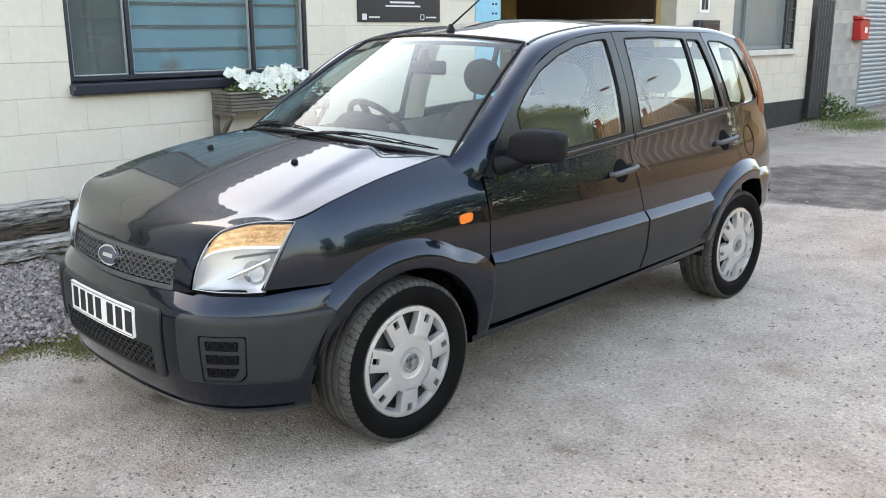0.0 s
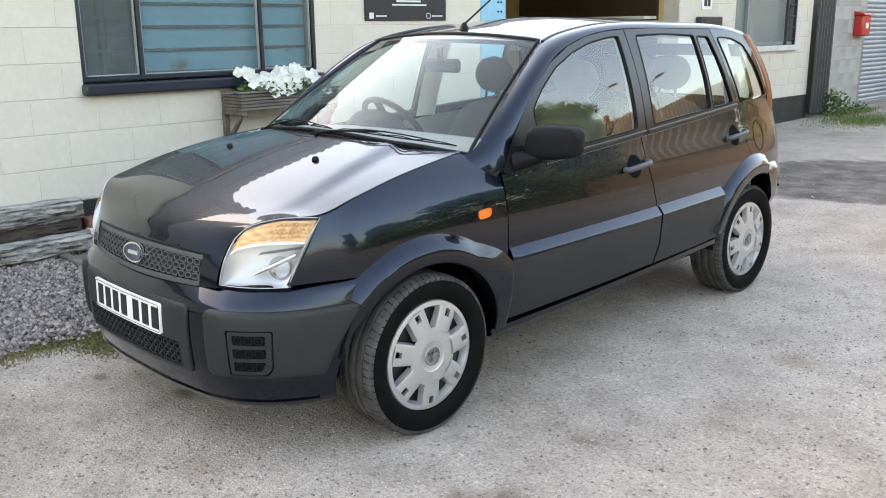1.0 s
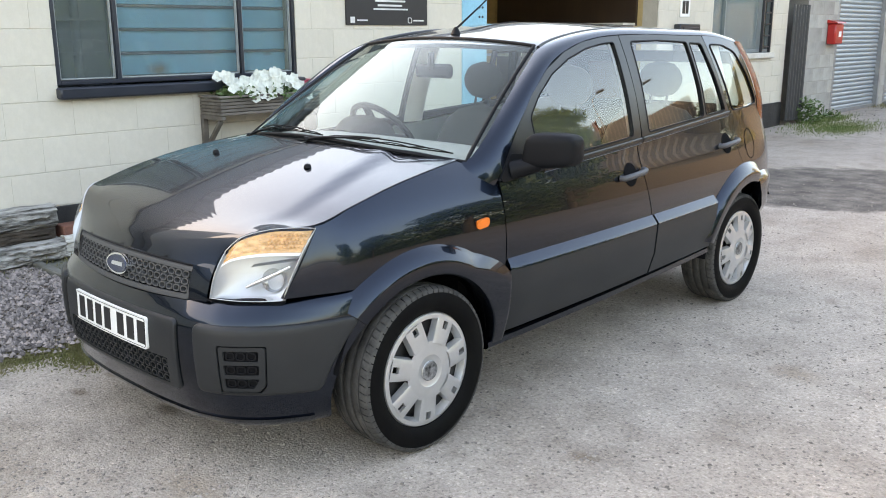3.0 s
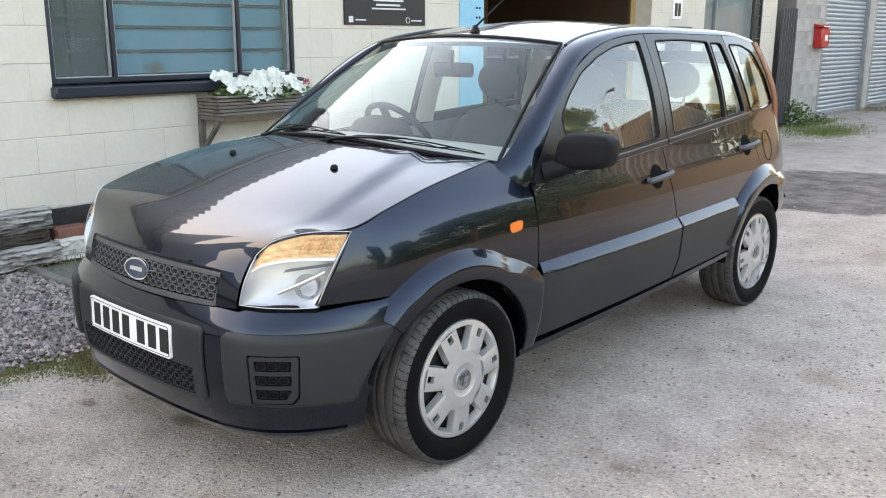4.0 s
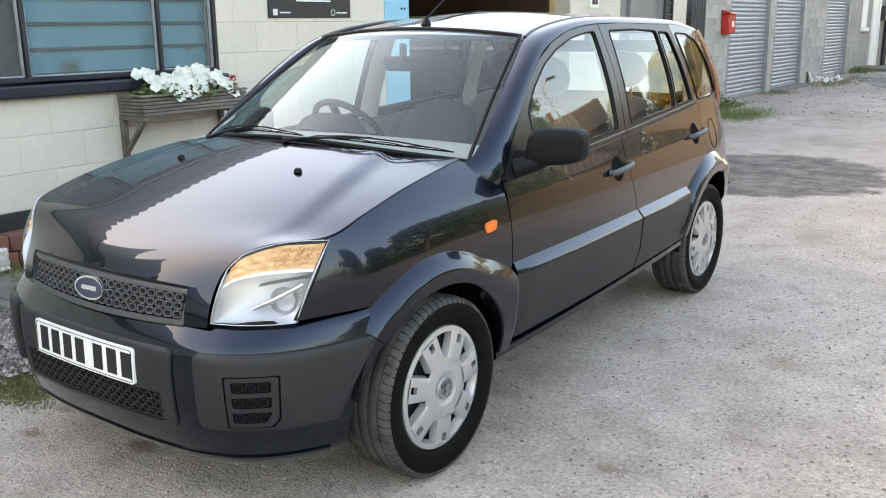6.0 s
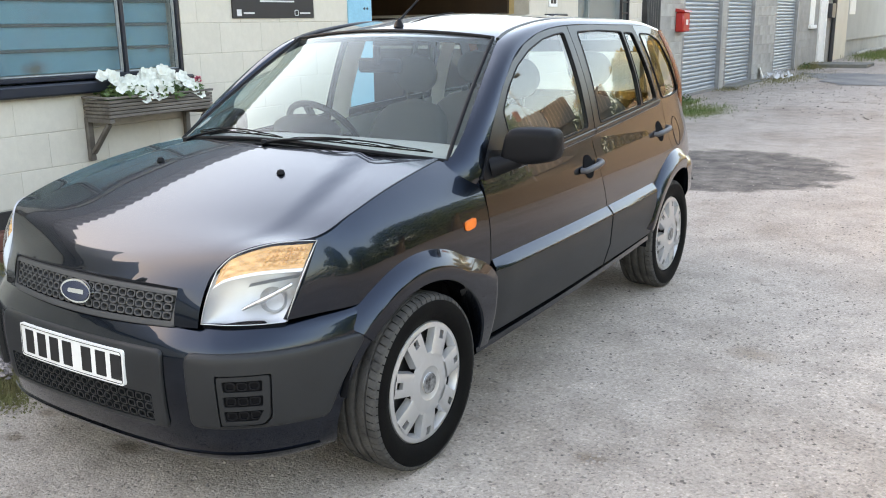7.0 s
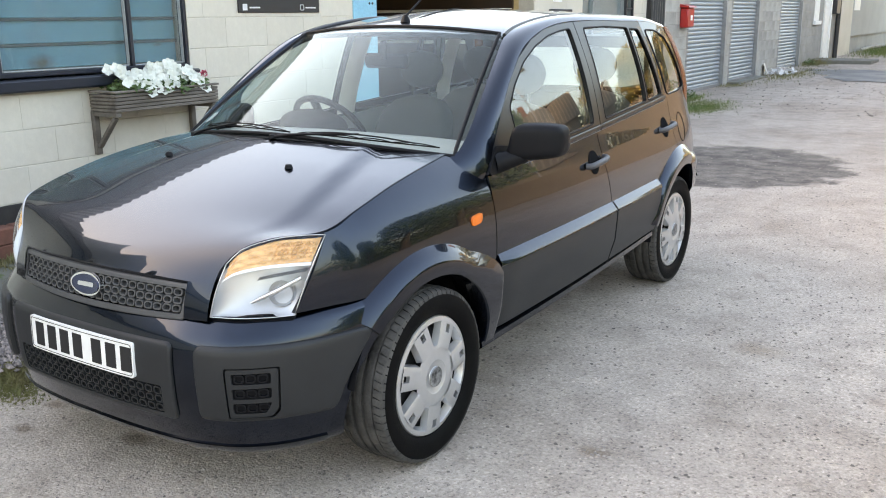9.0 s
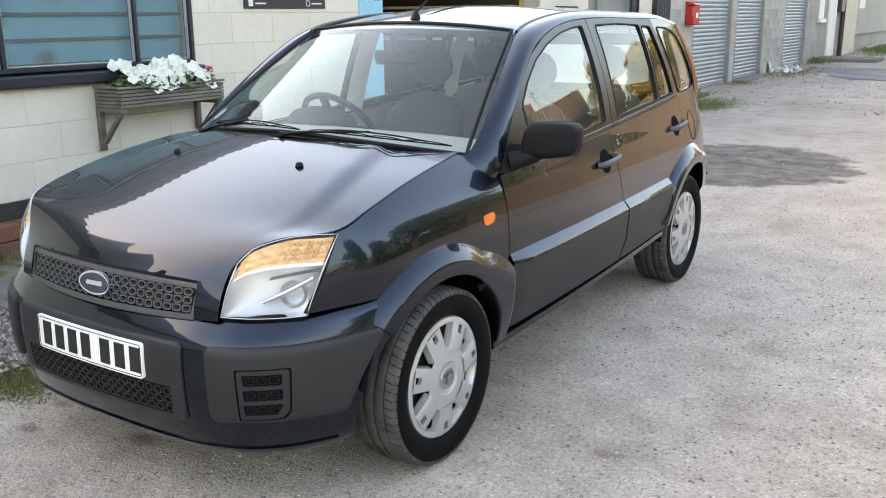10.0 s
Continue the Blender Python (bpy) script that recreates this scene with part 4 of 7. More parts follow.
bon = part("bonnet", bonnet(), M["paint"], car, "glossy dark grey bonnet", 45)
for s in (1, -1):
    p = bonnet_at(0.70, 0.385)
    j = Mesh().lathe([(0.0, 0.016), (0.010, 0.013), (0.014, 0.004), (0.015, 0.0)], 14, pose(s * p[0], p[1], p[2], 0, -90, 0))
    part("bonnet_cheek", cheek(s), M["paint"], bon)
    part("washer_jet", j, M["black_plastic"], bon, "small black washer jet")


def cowl():
    m = Mesh()

    def at(u, v):
        s = 2 * u - 1
        a = bonnet_at(1.0, abs(s))
        a = np.array((a[0] * (1 if s >= 0 else -1), a[1] - 0.012, a[2] - 0.020))
        b = np.array(screen_at(s, 0.03, -0.02))
        return tuple(a + (b - a) * v)
    return m.grid(at, 30, 3)


part("cowl", cowl(), M["black_plastic"], car, "black scuttle panel under the wipers")


def wiper(s0, s1, v0, v1, root_s):
    """An arm, a blade and its bows, lying along the foot of the screen."""
    arm, blade, spine = Mesh(), Mesh(), Mesh()
    at = lambda k, up: screen_at(s0 + (s1 - s0) * k, v0 + (v1 - v0) * k, up)
    blade.tube([at(k / 16, 0.004) for k in range(17)], 0.0028, 6)
    for a, b in ((0.02, 0.28), (0.30, 0.52), (0.50, 0.72), (0.74, 0.98)):
        spine.tube(smooth_loop([at(a, 0.006), at(a * 0.7 + b * 0.3, 0.012), at(a * 0.3 + b * 0.7, 0.012), at(b, 0.006)], 5, False), 0.0022, 6)
    spine.tube(smooth_loop([at(0.14, 0.012), at(0.35, 0.022), at(0.65, 0.022), at(0.86, 0.012)], 6, False), 0.0030, 6)
    root = np.array(screen_at(root_s, -0.020, 0.006))
    mid = np.array(at(0.5, 0.026))
    arm.tube(smooth_loop([tuple(root), tuple(root * 0.72 + mid * 0.28 + np.array((0, -0.002, 0.008))), tuple(mid)], 6, False), [0.0075, 0.0075, 0.007, 0.0065, 0.006, 0.0055, 0.005, 0.0048, 0.0045, 0.004, 0.0036, 0.0034, 0.0032], 8)
    arm.lathe([(0.0, 0.014), (0.010, 0.012), (0.014, 0.0)], 14, pose(*root, 0, -90, 0))
    return arm, blade, spine


for args in ((0.90, 0.16, 0.050, 0.030, 0.02), (0.10, -0.66, 0.030, 0.058, -0.72)):
    arm, blade, spine = wiper(*args)
    w_ = part("wiper", arm, M["black_plastic"], car, "black windscreen wiper")
    part("blade", blade, M["rubber"], w_)
    part("blade_bow", spine, M["black_plastic"], w_)

# aerial
ar = Mesh().lathe([(0.0, 0.035), (0.008, 0.034), (0.016, 0.02), (0.024, 0.004), (0.026, 0.0)], 16, pose(-0.03, 1.06, 1.462, 0, -90, 0))
aerial = part("aerial_base", ar, M["black_plastic"], car)
part("aerial_rod", Mesh().tube([(-0.03, 1.06, 1.487), (-0.01, 1.22, 1.60), (0.03, 1.46, 1.79)], [0.0055, 0.004, 0.0025], 8), M["black_plastic"], aerial, "thin black roof aerial")

part("roof_seam", Mesh().tube([(-0.025, 1.06 + 0.05 * k, 1.460 + 0.01175 * k - 0.0005 * k * k) for k in range(10)], 0.0020, 6), M["black_plastic"], car, "thin dark line on the roof")


def inset(loop, d):
    """The outline moved inwards by d."""
    n = len(loop)
    area = sum(loop[i][0] * loop[(i + 1) % n][1] - loop[(i + 1) % n][0] * loop[i][1] for i in range(n))
    g = 1.0 if area > 0 else -1.0
    out = []
    for i in range(n):
        (ax, ay), (bx, by) = loop[i - 1], loop[(i + 1) % n]
        q = math.hypot(bx - ax, by - ay) or 1.0
        out.append((loop[i][0] - g * d * (by - ay) / q, loop[i][1] + g * d * (bx - ax) / q))
    return out


def moulding(outline, radius, place, lift, edge, drop, hole=None):
    """A moulded panel with a rounded outline and a chamfered edge, laid on the bumper; hole is cut through it."""
    m = Mesh()
    o = densify(rounded(outline, radius, 5), 0.014)
    rings = [(inset(o, edge), lift), (inset(o, edge * 0.45), lift - 0.10 * drop), (inset(o, edge * 0.12), lift - 0.40 * drop), (o, lift - drop)]
    face = rings[0][0]
    h = densify(rounded(hole, 0.008, 4), 0.014) if hole else []
    zs, ss = [q[1] for q in face], [q[0] for q in face]
    inner = [(a, b) for a in np.arange(min(ss), max(ss), 0.013) for b in np.arange(min(zs), max(zs), 0.012)]
    inner = [q for q in inner if inside(q, inset(face, 0.006)) and not (h and inside(q, inset(h, -0.006)))]
    pts = [Vector(q) for q in face] + [Vector(q) for q in h] + [Vector(q) for q in inner]
    n, k = len(face), len(h)
    cons = [(i, (i + 1) % n) for i in range(n)] + [(n + i, n + (i + 1) % k) for i in range(k)]
    v, e, f, *_ = delaunay_2d_cdt(pts, cons, [], 1, 1e-6)
    tris = []
    for t in f:
        c = (sum(v[i].x for i in t) / 3, sum(v[i].y for i in t) / 3)
        if not (h and inside(c, h)):
            tris.append(tuple(t))
    m.add([place(q.x, q.y, lift) for q in v], tris)
    for (la, da), (lb, db) in zip(rings, rings[1:]):
        m.add([place(*q, da) for q in la] + [place(*q, db) for q in lb], [(i, (i + 1) % n, n + (i + 1) % n, n + i) for i in range(n)])
    if h:
        m.add([place(*q, lift) for q in h] + [place(*q, 0.001) for q in h], [(i, (i + 1) % k, k + (i + 1) % k, k + i) for i in range(k)])
    return m


# grille
grille_y = lambda x, z: -0.699 + 0.26 * x * x - 0.26 * (0.70 - z)


def ring(m, cx, cz, w, h, place, t=0.007, depth=0.014, r=0.35):
    out = rounded([(-w / 2, -h / 2), (w / 2, -h / 2), (w / 2, h / 2), (-w / 2, h / 2)], w * r, 3)
    k = (w - 2 * t) / w
    inn = [(u * k, v * (h - 2 * t) / h) for u, v in out]
    n = len(out)
    vs = [place(cx + u, cz + v, 0.0) for u, v in out] + [place(cx + u, cz + v, 0.0) for u, v in inn] + [place(cx + u, cz + v, depth) for u, v in inn] + [place(cx + u, cz + v, depth) for u, v in out]
    fs = []
    for i in range(n):
        j = (i + 1) % n
        fs += [(i, j, n + j, n + i), (n + i, n + j, 2 * n + j, 2 * n + i), (3 * n + i, 3 * n + j, j, i)]
    m.add(vs, fs)


def grille_at(x, w, lift=0.0):
    z = 0.684 + (w - 0.684) * (1 - 0.10 * (x / 0.4) ** 2)
    return (x, grille_y(x, z) - lift, z)


gm = Mesh()
for row in range(3):
    for c in range(22):
        x = -0.371 + 0.0353 * c
        z = 0.6545 + 0.0262 * row
        if abs(x) < 0.062 and row == 1:
            continue
        ring(gm, x, z, 0.0322, 0.0240, lambda u, w, d: grille_at(u, w, 0.004 - d), 0.0045, 0.018)
grille = part("grille", moulding([(-0.408, 0.617), (0.408, 0.617), (0.424, 0.739), (-0.424, 0.739)], 0.024, grille_at, 0.007, 0.007, 0.022,
              [(-0.390, 0.639), (0.390, 0.639), (0.400, 0.7215), (-0.400, 0.7215)]), M["grille_grey"], car, "grey plastic radiator grille", 30)
part("grille_backing", Mesh().grid(lambda u, v: grille_at(-0.404 + 0.808 * u, 0.636 + 0.096 * v, -0.012), 20, 2), M["black_plastic"], grille)
tagged(part("grille_mesh", gm, M["grille_grey"], grille), "grey honeycomb of rounded openings", kind="stuff")
bd = Mesh()
bd.plate([(0.074 * math.cos(i * math.pi / 20), 0.036 * math.sin(i * math.pi / 20)) for i in range(40)], lambda u, w: (u, -0.716 - 0.22 * (-w) - 1.2 * (u * u + w * w), 0.686 + w), (0, -0.02, 0))
badge = part("badge_rim", bd, M["chrome"], grille, "oval chrome-rimmed blue badge")
part("badge_face", Mesh().plate([(0.066 * math.cos(i * math.pi / 20), 0.030 * math.sin(i * math.pi / 20)) for i in range(40)],
     lambda u, w: (u, -0.7190 + 0.22 * w - 1.2 * (u * u + w * w), 0.686 + w), (0, -0.004, 0)), M["badge"], badge)
part("badge_mark", Mesh().plate(rounded([(-0.040, -0.007), (0.042, -0.005), (0.040, 0.009), (-0.038, 0.006)], 0.006), lambda u, w: (u, -0.7215 + 0.22 * w, 0.686 + w), (0, -0.004, 0)), M["chrome"], badge)

# headlamps
LAMP_LOW = spline([(0.0, 0.484, -0.652, 0.643), (0.35, 0.565, -0.612, 0.641), (0.7, 0.637, -0.560, 0.642), (1.0, 0.692, -0.517, 0.647)])
LAMP_TOP = spline([(0.0, 0.512, -0.600, 0.795), (0.15, 0.548, -0.568, 0.836), (0.4, 0.615, -0.508, 0.862), (0.7, 0.670, -0.446, 0.868), (1.0, 0.716, -0.394, 0.866)])


def lamp_at(u, v, deep=0.0):
    a, b = np.array(LAMP_LOW(u)), np.array(LAMP_TOP(u))
    p = a + (b - a) * v
    n = np.array((0.50, -0.78, 0.32))
    out = 0.022 * math.sin(math.pi * v) + 0.006 * math.sin(math.pi * u)
    return tuple(p + n * (out - deep))


def lamp_lens(a=0.0, b=1.0):
    return Mesh().grid(lambda u, v: lamp_at(u, a + (b - a) * v), 16, 12)


def lamp_bowl():
    m = Mesh()
    m.grid(lambda u, v: lamp_at(u, v, 0.018 + 0.055 * (math.sin(math.pi * u) * math.sin(math.pi * v)) ** 0.6), 22, 22)
    for e in range(4):
        m.grid(lambda u, v: lamp_at(*((u, e) if e < 2 else (e - 2, u)), 0.022 * v), 16, 1)
    return m


def lamp_rim():
    pts = [lamp_at(i / 14, 0) for i in range(15)] + [lamp_at(1, i / 12) for i in range(1, 13)] + [lamp_at(1 - i / 14, 1) for i in range(1, 15)] + [lamp_at(0, 1 - i / 12) for i in range(1, 12)]
    return Mesh().tube(pts, 0.0014, 6, True)


for mir in (0, 1):
    fx = (lambda m: m.mirror()) if mir else (lambda m: m)
    hl = part("headlamp", fx(lamp_bowl()), M["reflector"], car, "clear headlamp with an amber upper section", 30)
    lens = part("lens", fx(lamp_lens()), M["lens"], hl)
    lens.visible_shadow = False
    part("lamp_rim", fx(lamp_rim()), M["silver"], hl, "pale lamp edge")
    am = Mesh().grid(lambda u, v: lamp_at(0.04 + 0.92 * u, 0.66 + 0.31 * v, 0.012 + 0.0035 * math.sin(46 * u) * math.sin(math.pi * v) + 0.0025 * math.sin(19 * v)), 110, 24)
    part("indicator", fx(am), M["amber"], hl, "amber indicator lens")
    wb = Mesh().grid(lambda u, v: lamp_at(0.03 + 0.94 * u, 0.615 + 0.04 * v, 0.009), 20, 2)
    part("lamp_divider", fx(wb), M["white"], hl, "white bar below the indicator")
    aim = Matrix.Translation(lamp_at(0.70, 0.30, 0.045)) @ pose(0, 0, 0, 0, -18, -52)
    bowl_ = Mesh().lathe([(0.008, -0.026), (0.018, -0.023), (0.028, -0.014), (0.036, 0.0), (0.038, 0.003)], 28, aim)
    part("reflector_bowl", fx(bowl_), M["facet"], hl, "round chrome reflector")
    arm_l = Mesh().tube([lamp_at(0.40, 0.20, 0.034), lamp_at(0.62, 0.31, 0.026), lamp_at(0.90, 0.47, 0.020)], [0.004, 0.009, 0.006], 10)
    part("bulb_shield", fx(arm_l), M["facet"], hl, "slanted chrome bulb shield")
    fin = Mesh().grid(lambda u, v: lamp_at(0.40 + 0.55 * u, 0.475 + 0.07 * u + 0.05 * v, 0.016 + 0.014 * v), 16, 4)
    part("reflector_fin", fx(fin), M["facet"], hl, "thin bright divider inside the lamp")
    pz = Mesh()
    for a_ in range(9):
        for b_ in range(4):
            u0, v0 = 0.47 + 0.052 * a_, 0.715 + 0.056 * b_
            pz.add([lamp_at(u0, v0, 0.010), lamp_at(u0 + 0.045, v0, 0.010), lamp_at(u0 + 0.045, v0 + 0.044, 0.010), lamp_at(u0, v0 + 0.044, 0.010), lamp_at(u0 + 0.022, v0 + 0.022, 0.003)],
                   [(0, 1, 4), (1, 2, 4), (2, 3, 4), (3, 0, 4)])
    part("indicator_prism", fx(pz), M["amber"], hl, "prismatic amber inner lens", smooth=False)

# front bumper
PLAN = spline([(0.0, 0.0, -0.754), (0.2, 0.2, -0.750), (0.39, 0.39, -0.731), (0.5, 0.49, -0.704), (0.60, 0.575, -0.666), (0.72, 0.665, -0.588), (0.84, 0.738, -0.480), (0.93, 0.785, -0.375), (1.0, 0.808, -0.295), (1.08, 0.818, -0.20)])
BUMPER_END = spline([(0.175, 0.925), (0.3, 0.912), (0.42, 0.938), (0.5, 0.985), (0.56, 1.035), (0.62, 1.06), (0.65, 1.06)])
DEPTH = spline([(0.175, 0.16), (0.20, 0.085), (0.225, 0.05), (0.27, 0.028), (0.35, 0.008), (0.45, 0.0), (0.54, 0.002), (0.58, 0.012), (0.60, 0.026), (0.625, 0.048), (0.642, 0.075), (0.65, 0.11)])


def bumper_at(s, z, lift=0.0):
    """s: 0 in the middle, 1 at the wheel opening (negative on the other side)."""
    t = abs(s)
    if t > 0.75:
        t = 0.75 + (t - 0.75) * (BUMPER_END(z) - 0.75) / 0.25
    x, y = PLAN(t)
    x2, y2 = PLAN(min(t + 0.01, 1.08))
    x1, y1 = PLAN(max(t - 0.01, 0.0))
    tx, ty = x2 - x1, y2 - y1
    q = math.hypot(tx, ty)
    nx, ny = ty / q, -tx / q
    soft = 1.0 if z < 0.5 else 1.0 - 0.80 * max(t - 0.6, 0) / 0.4
    d = DEPTH(z) * soft - lift
    return (math.copysign(x - nx * d, s) if t > 1e-6 else 0.0, y - ny * d, z)


def bumper_patch(s0, s1, z0, z1, lift, nu, nv, rim=0.0, slope=0.0):
    m = Mesh().grid(lambda u, v: bumper_at(s0 + (s1 - s0) * u, z0 + (z1 - z0) * v, lift), nu, nv)
    if rim:
        for e in range(4):
            k = nu if e < 2 else nv
            m.grid(lambda u, v: (lambda a, b: bumper_at(s0 + (s1 - s0) * a + math.copysign(slope, s1 - s0) * v * (2 * a - 1 if e > 1 else 0), z0 + (z1 - z0) * b + slope * v * (2 * b - 1 if e < 2 else 0), lift - rim * v))(*((u, e) if e < 2 else (e - 2, u))), k, 1)
    return m


def bumper_skin():
    m = Mesh()
    m.grid(lambda u, v: bumper_at(2 * u - 1, 0.175 + (0.65 - 0.175) * v), 110, 44)
    for s in (1, -1):
        m.grid(lambda u, v: (lambda q: (q[0] - s * 0.07 * u, q[1] + 0.01 * u, q[2]))(bumper_at(s, 0.175 + 0.475 * v)), 2, 30)
    return m


fb = part("front_bumper", bumper_skin(), M["paint"], car, "dark grey front bumper with plastic inserts", 30)


part("centre_insert", moulding([(-0.395, 0.322), (0.395, 0.322), (0.395, 0.570), (-0.395, 0.570)], 0.022, bumper_at, 0.012, 0.010, 0.013,
     [(-0.350, 0.341), (0.350, 0.341), (0.352, 0.432), (-0.352, 0.432)]), M["plastic"], fb, "grey plastic plate panel", 30)
part("lower_grille_backing", bumper_patch(-0.36, 0.36, 0.335, 0.436, 0.002, 30, 4), M["under"], fb)
part("bumper_lip", bumper_patch(-0.93, 0.93, 0.176, 0.240, 0.007, 90, 6, 0.009, 0.002), M["paint"], fb)
lg = Mesh()
for row in range(3):
    for c in range(20):
        ring(lg, -0.332 + 0.035 * c, 0.357 + 0.0285 * row, 0.030, 0.025, lambda x, z, d: bumper_at(x, z, 0.010 - d), 0.0042, 0.007)
tagged(part("lower_grille_mesh", lg, M["plastic"], fb), "black honeycomb lower grille", kind="stuff")
for s in (1, -1):
    at_side = lambda u, w, l=0.0, s=s: bumper_at(s * u, w, l)
    f0, f1 = 0.578, 0.733
    ci = part("corner_insert", moulding([(0.480, 0.338), (0.955, 0.336), (0.970, 0.45), (0.960, 0.578), (0.80, 0.572), (0.474, 0.570)], 0.030, at_side, 0.014, 0.014, 0.015,
              [(f0 + 0.004, 0.345), (f1 - 0.02, 0.348), (f1, 0.372), (f1 + 0.003, 0.510), (f0 - 0.002, 0.510)]), M["plastic"], fb, "grey plastic corner panel", 30)
    fp = [(f0 + 0.008, 0.350), (f1 - 0.026, 0.352), (f1 - 0.006, 0.376), (f1 - 0.003, 0.505), (f0 + 0.003, 0.505)]
    part("fog_backing", Mesh().grid(lambda u, v: at_side(f0 - 0.002 + (f1 - f0 + 0.004) * u, 0.344 + 0.168 * v, 0.0022), 8, 8), M["under"], ci)
    slots = [[(f0 + 0.020, zc - 0.0165), (f1 - (0.040 if k == 0 else 0.024), zc - 0.0165), (f1 - 0.022, zc + 0.0165), (f0 + 0.018, zc + 0.0165)] for k, zc in enumerate((0.382, 0.4285, 0.475))]
    fo = part("fog_panel", Mesh().plate(densify(rounded(fp, 0.010), 0.02), lambda u, w: at_side(u, w, 0.0105), (0, -0.004, 0), [densify(rounded(q, 0.006), 0.02) for q in slots]), M["plastic"], ci, "blanked fog lamp panel with three louvred slots")
    for k, zc in enumerate((0.382, 0.4285, 0.475)):
        for q in range(3):
            uu = f0 + 0.042 + 0.034 * q
            lv = Mesh()
            ring(lv, uu, zc, 0.031, 0.027, lambda x, z, d: at_side(x, z, 0.008 - d), 0.0045, 0.005)
            part("louvre", lv, M["black_plastic"], fo)

# number plate, its characters as plain bars
plate_at = lambda x, z, d: (x, -0.7725 + 0.10 * x * x + 0.035 * (z - 0.5) + d, z)
np_ = part("number_plate", Mesh().plate(densify(rounded([(-0.26, 0.441), (0.26, 0.441), (0.26, 0.552), (-0.26, 0.552)], 0.012), 0.04), lambda u, w: plate_at(u, w, 0.0), (0, -0.012, 0)), M["white"], car, "white number plate with seven black bars")
for x in (-0.205, -0.137, -0.069, -0.001, 0.093, 0.161, 0.229):
    part("character_bar", Mesh().plate([(x - 0.022, 0.458), (x + 0.022, 0.458), (x + 0.022, 0.536), (x - 0.022, 0.536)], lambda u, w: plate_at(u, w, -0.0022), (0, -0.003, 0)), M["ink"], np_)
part("plate_border", Mesh().tube([plate_at(u, w, -0.001) for u, w in densify(rounded([(-0.254, 0.447), (0.254, 0.447), (0.254, 0.546), (-0.254, 0.546)], 0.01), 0.05)], 0.0012, 4, True), M["ink"], np_)


# door mirrors
def mirror_shell():
    m = Mesh()

    def at(u, v):
        a = 2 * math.pi * u
        k = min(1.0, 1.02 - abs(2 * v - 1) ** 9)
        k = max(k, 0.0) ** 0.5 if 0.0 < v < 1.0 else 0.0
        ca, sa = math.cos(a), math.sin(a)
        yy = 0.066 * math.copysign(abs(ca) ** 0.6, ca) * (1.0 if ca > 0 else 0.85)
        zz = 0.066 * math.copysign(abs(sa) ** 0.42, sa)
        taper = 1.0 - 0.16 * v + 0.10 * math.sin(math.pi * v)
        return (0.800 + 0.19 * v + 0.012 * zz / 0.066 * (1 - v), 0.575 + 0.075 * v + yy * k * taper, 1.030 + zz * k * taper + 0.006 * v)
    m.grid(at, 40, 30)
    return m


ms, ms2 = both("door_mirror", mirror_shell, M["black_plastic"], car, "black door mirror housing")
for ob, mir in ((ms, 0), (ms2, 1)):
    st = Mesh()
    st.tube(smooth_loop([(0.765, 0.52, 0.955), (0.80, 0.545, 0.965), (0.85, 0.585, 0.985)], 4, False), [0.042, 0.04, 0.038, 0.036, 0.035, 0.034, 0.032, 0.032, 0.03], 12)
    if mir:
        st.mirror()
    part("mirror_arm", st, M["black_plastic"], ob)
    tri = cabin_sheet(rounded([(0.437, 0.932), (0.452, 0.918), (0.70, 0.936), (0.69, 1.0), (0.52, 1.02), (0.505, 1.012)], 0.01), [], 0.01, 0.008)
    if mir:
        tri.mirror()
    part("mirror_sail", tri, M["black_plastic"], ob)
    mg = Mesh().plate(rounded([(0.845, 0.985), (0.955, 0.990), (0.955, 1.070), (0.845, 1.068)], 0.025), lambda u, w: (u, 0.70 + 0.1 * (u - 0.9), w), (0, 0.004, 0))
    if mir:
        mg.mirror()
    part("mirror_glass", mg, M["chrome"], ob, "mirror glass")
# the mirror on the wall side is folded back along the window
ms2.matrix_basis = pose(-0.80, 0.555, 0, 0, 0, -68) @ pose(0.80, -0.555, 0)


# rear quarter, tail
def quarter():
    def low(y):
        return arch_top(y, AXLE_R, R_R + 0.05, 0.70)
    rear = spline([(0.6, 2.93), (0.8, 2.94), (1.0, 2.90), (1.06, 2.885)])
    return side_panel(lambda z: rear_edge(max(z, 0.76)) + 0.004, rear, low, belt_z, side_x, 30, 16)


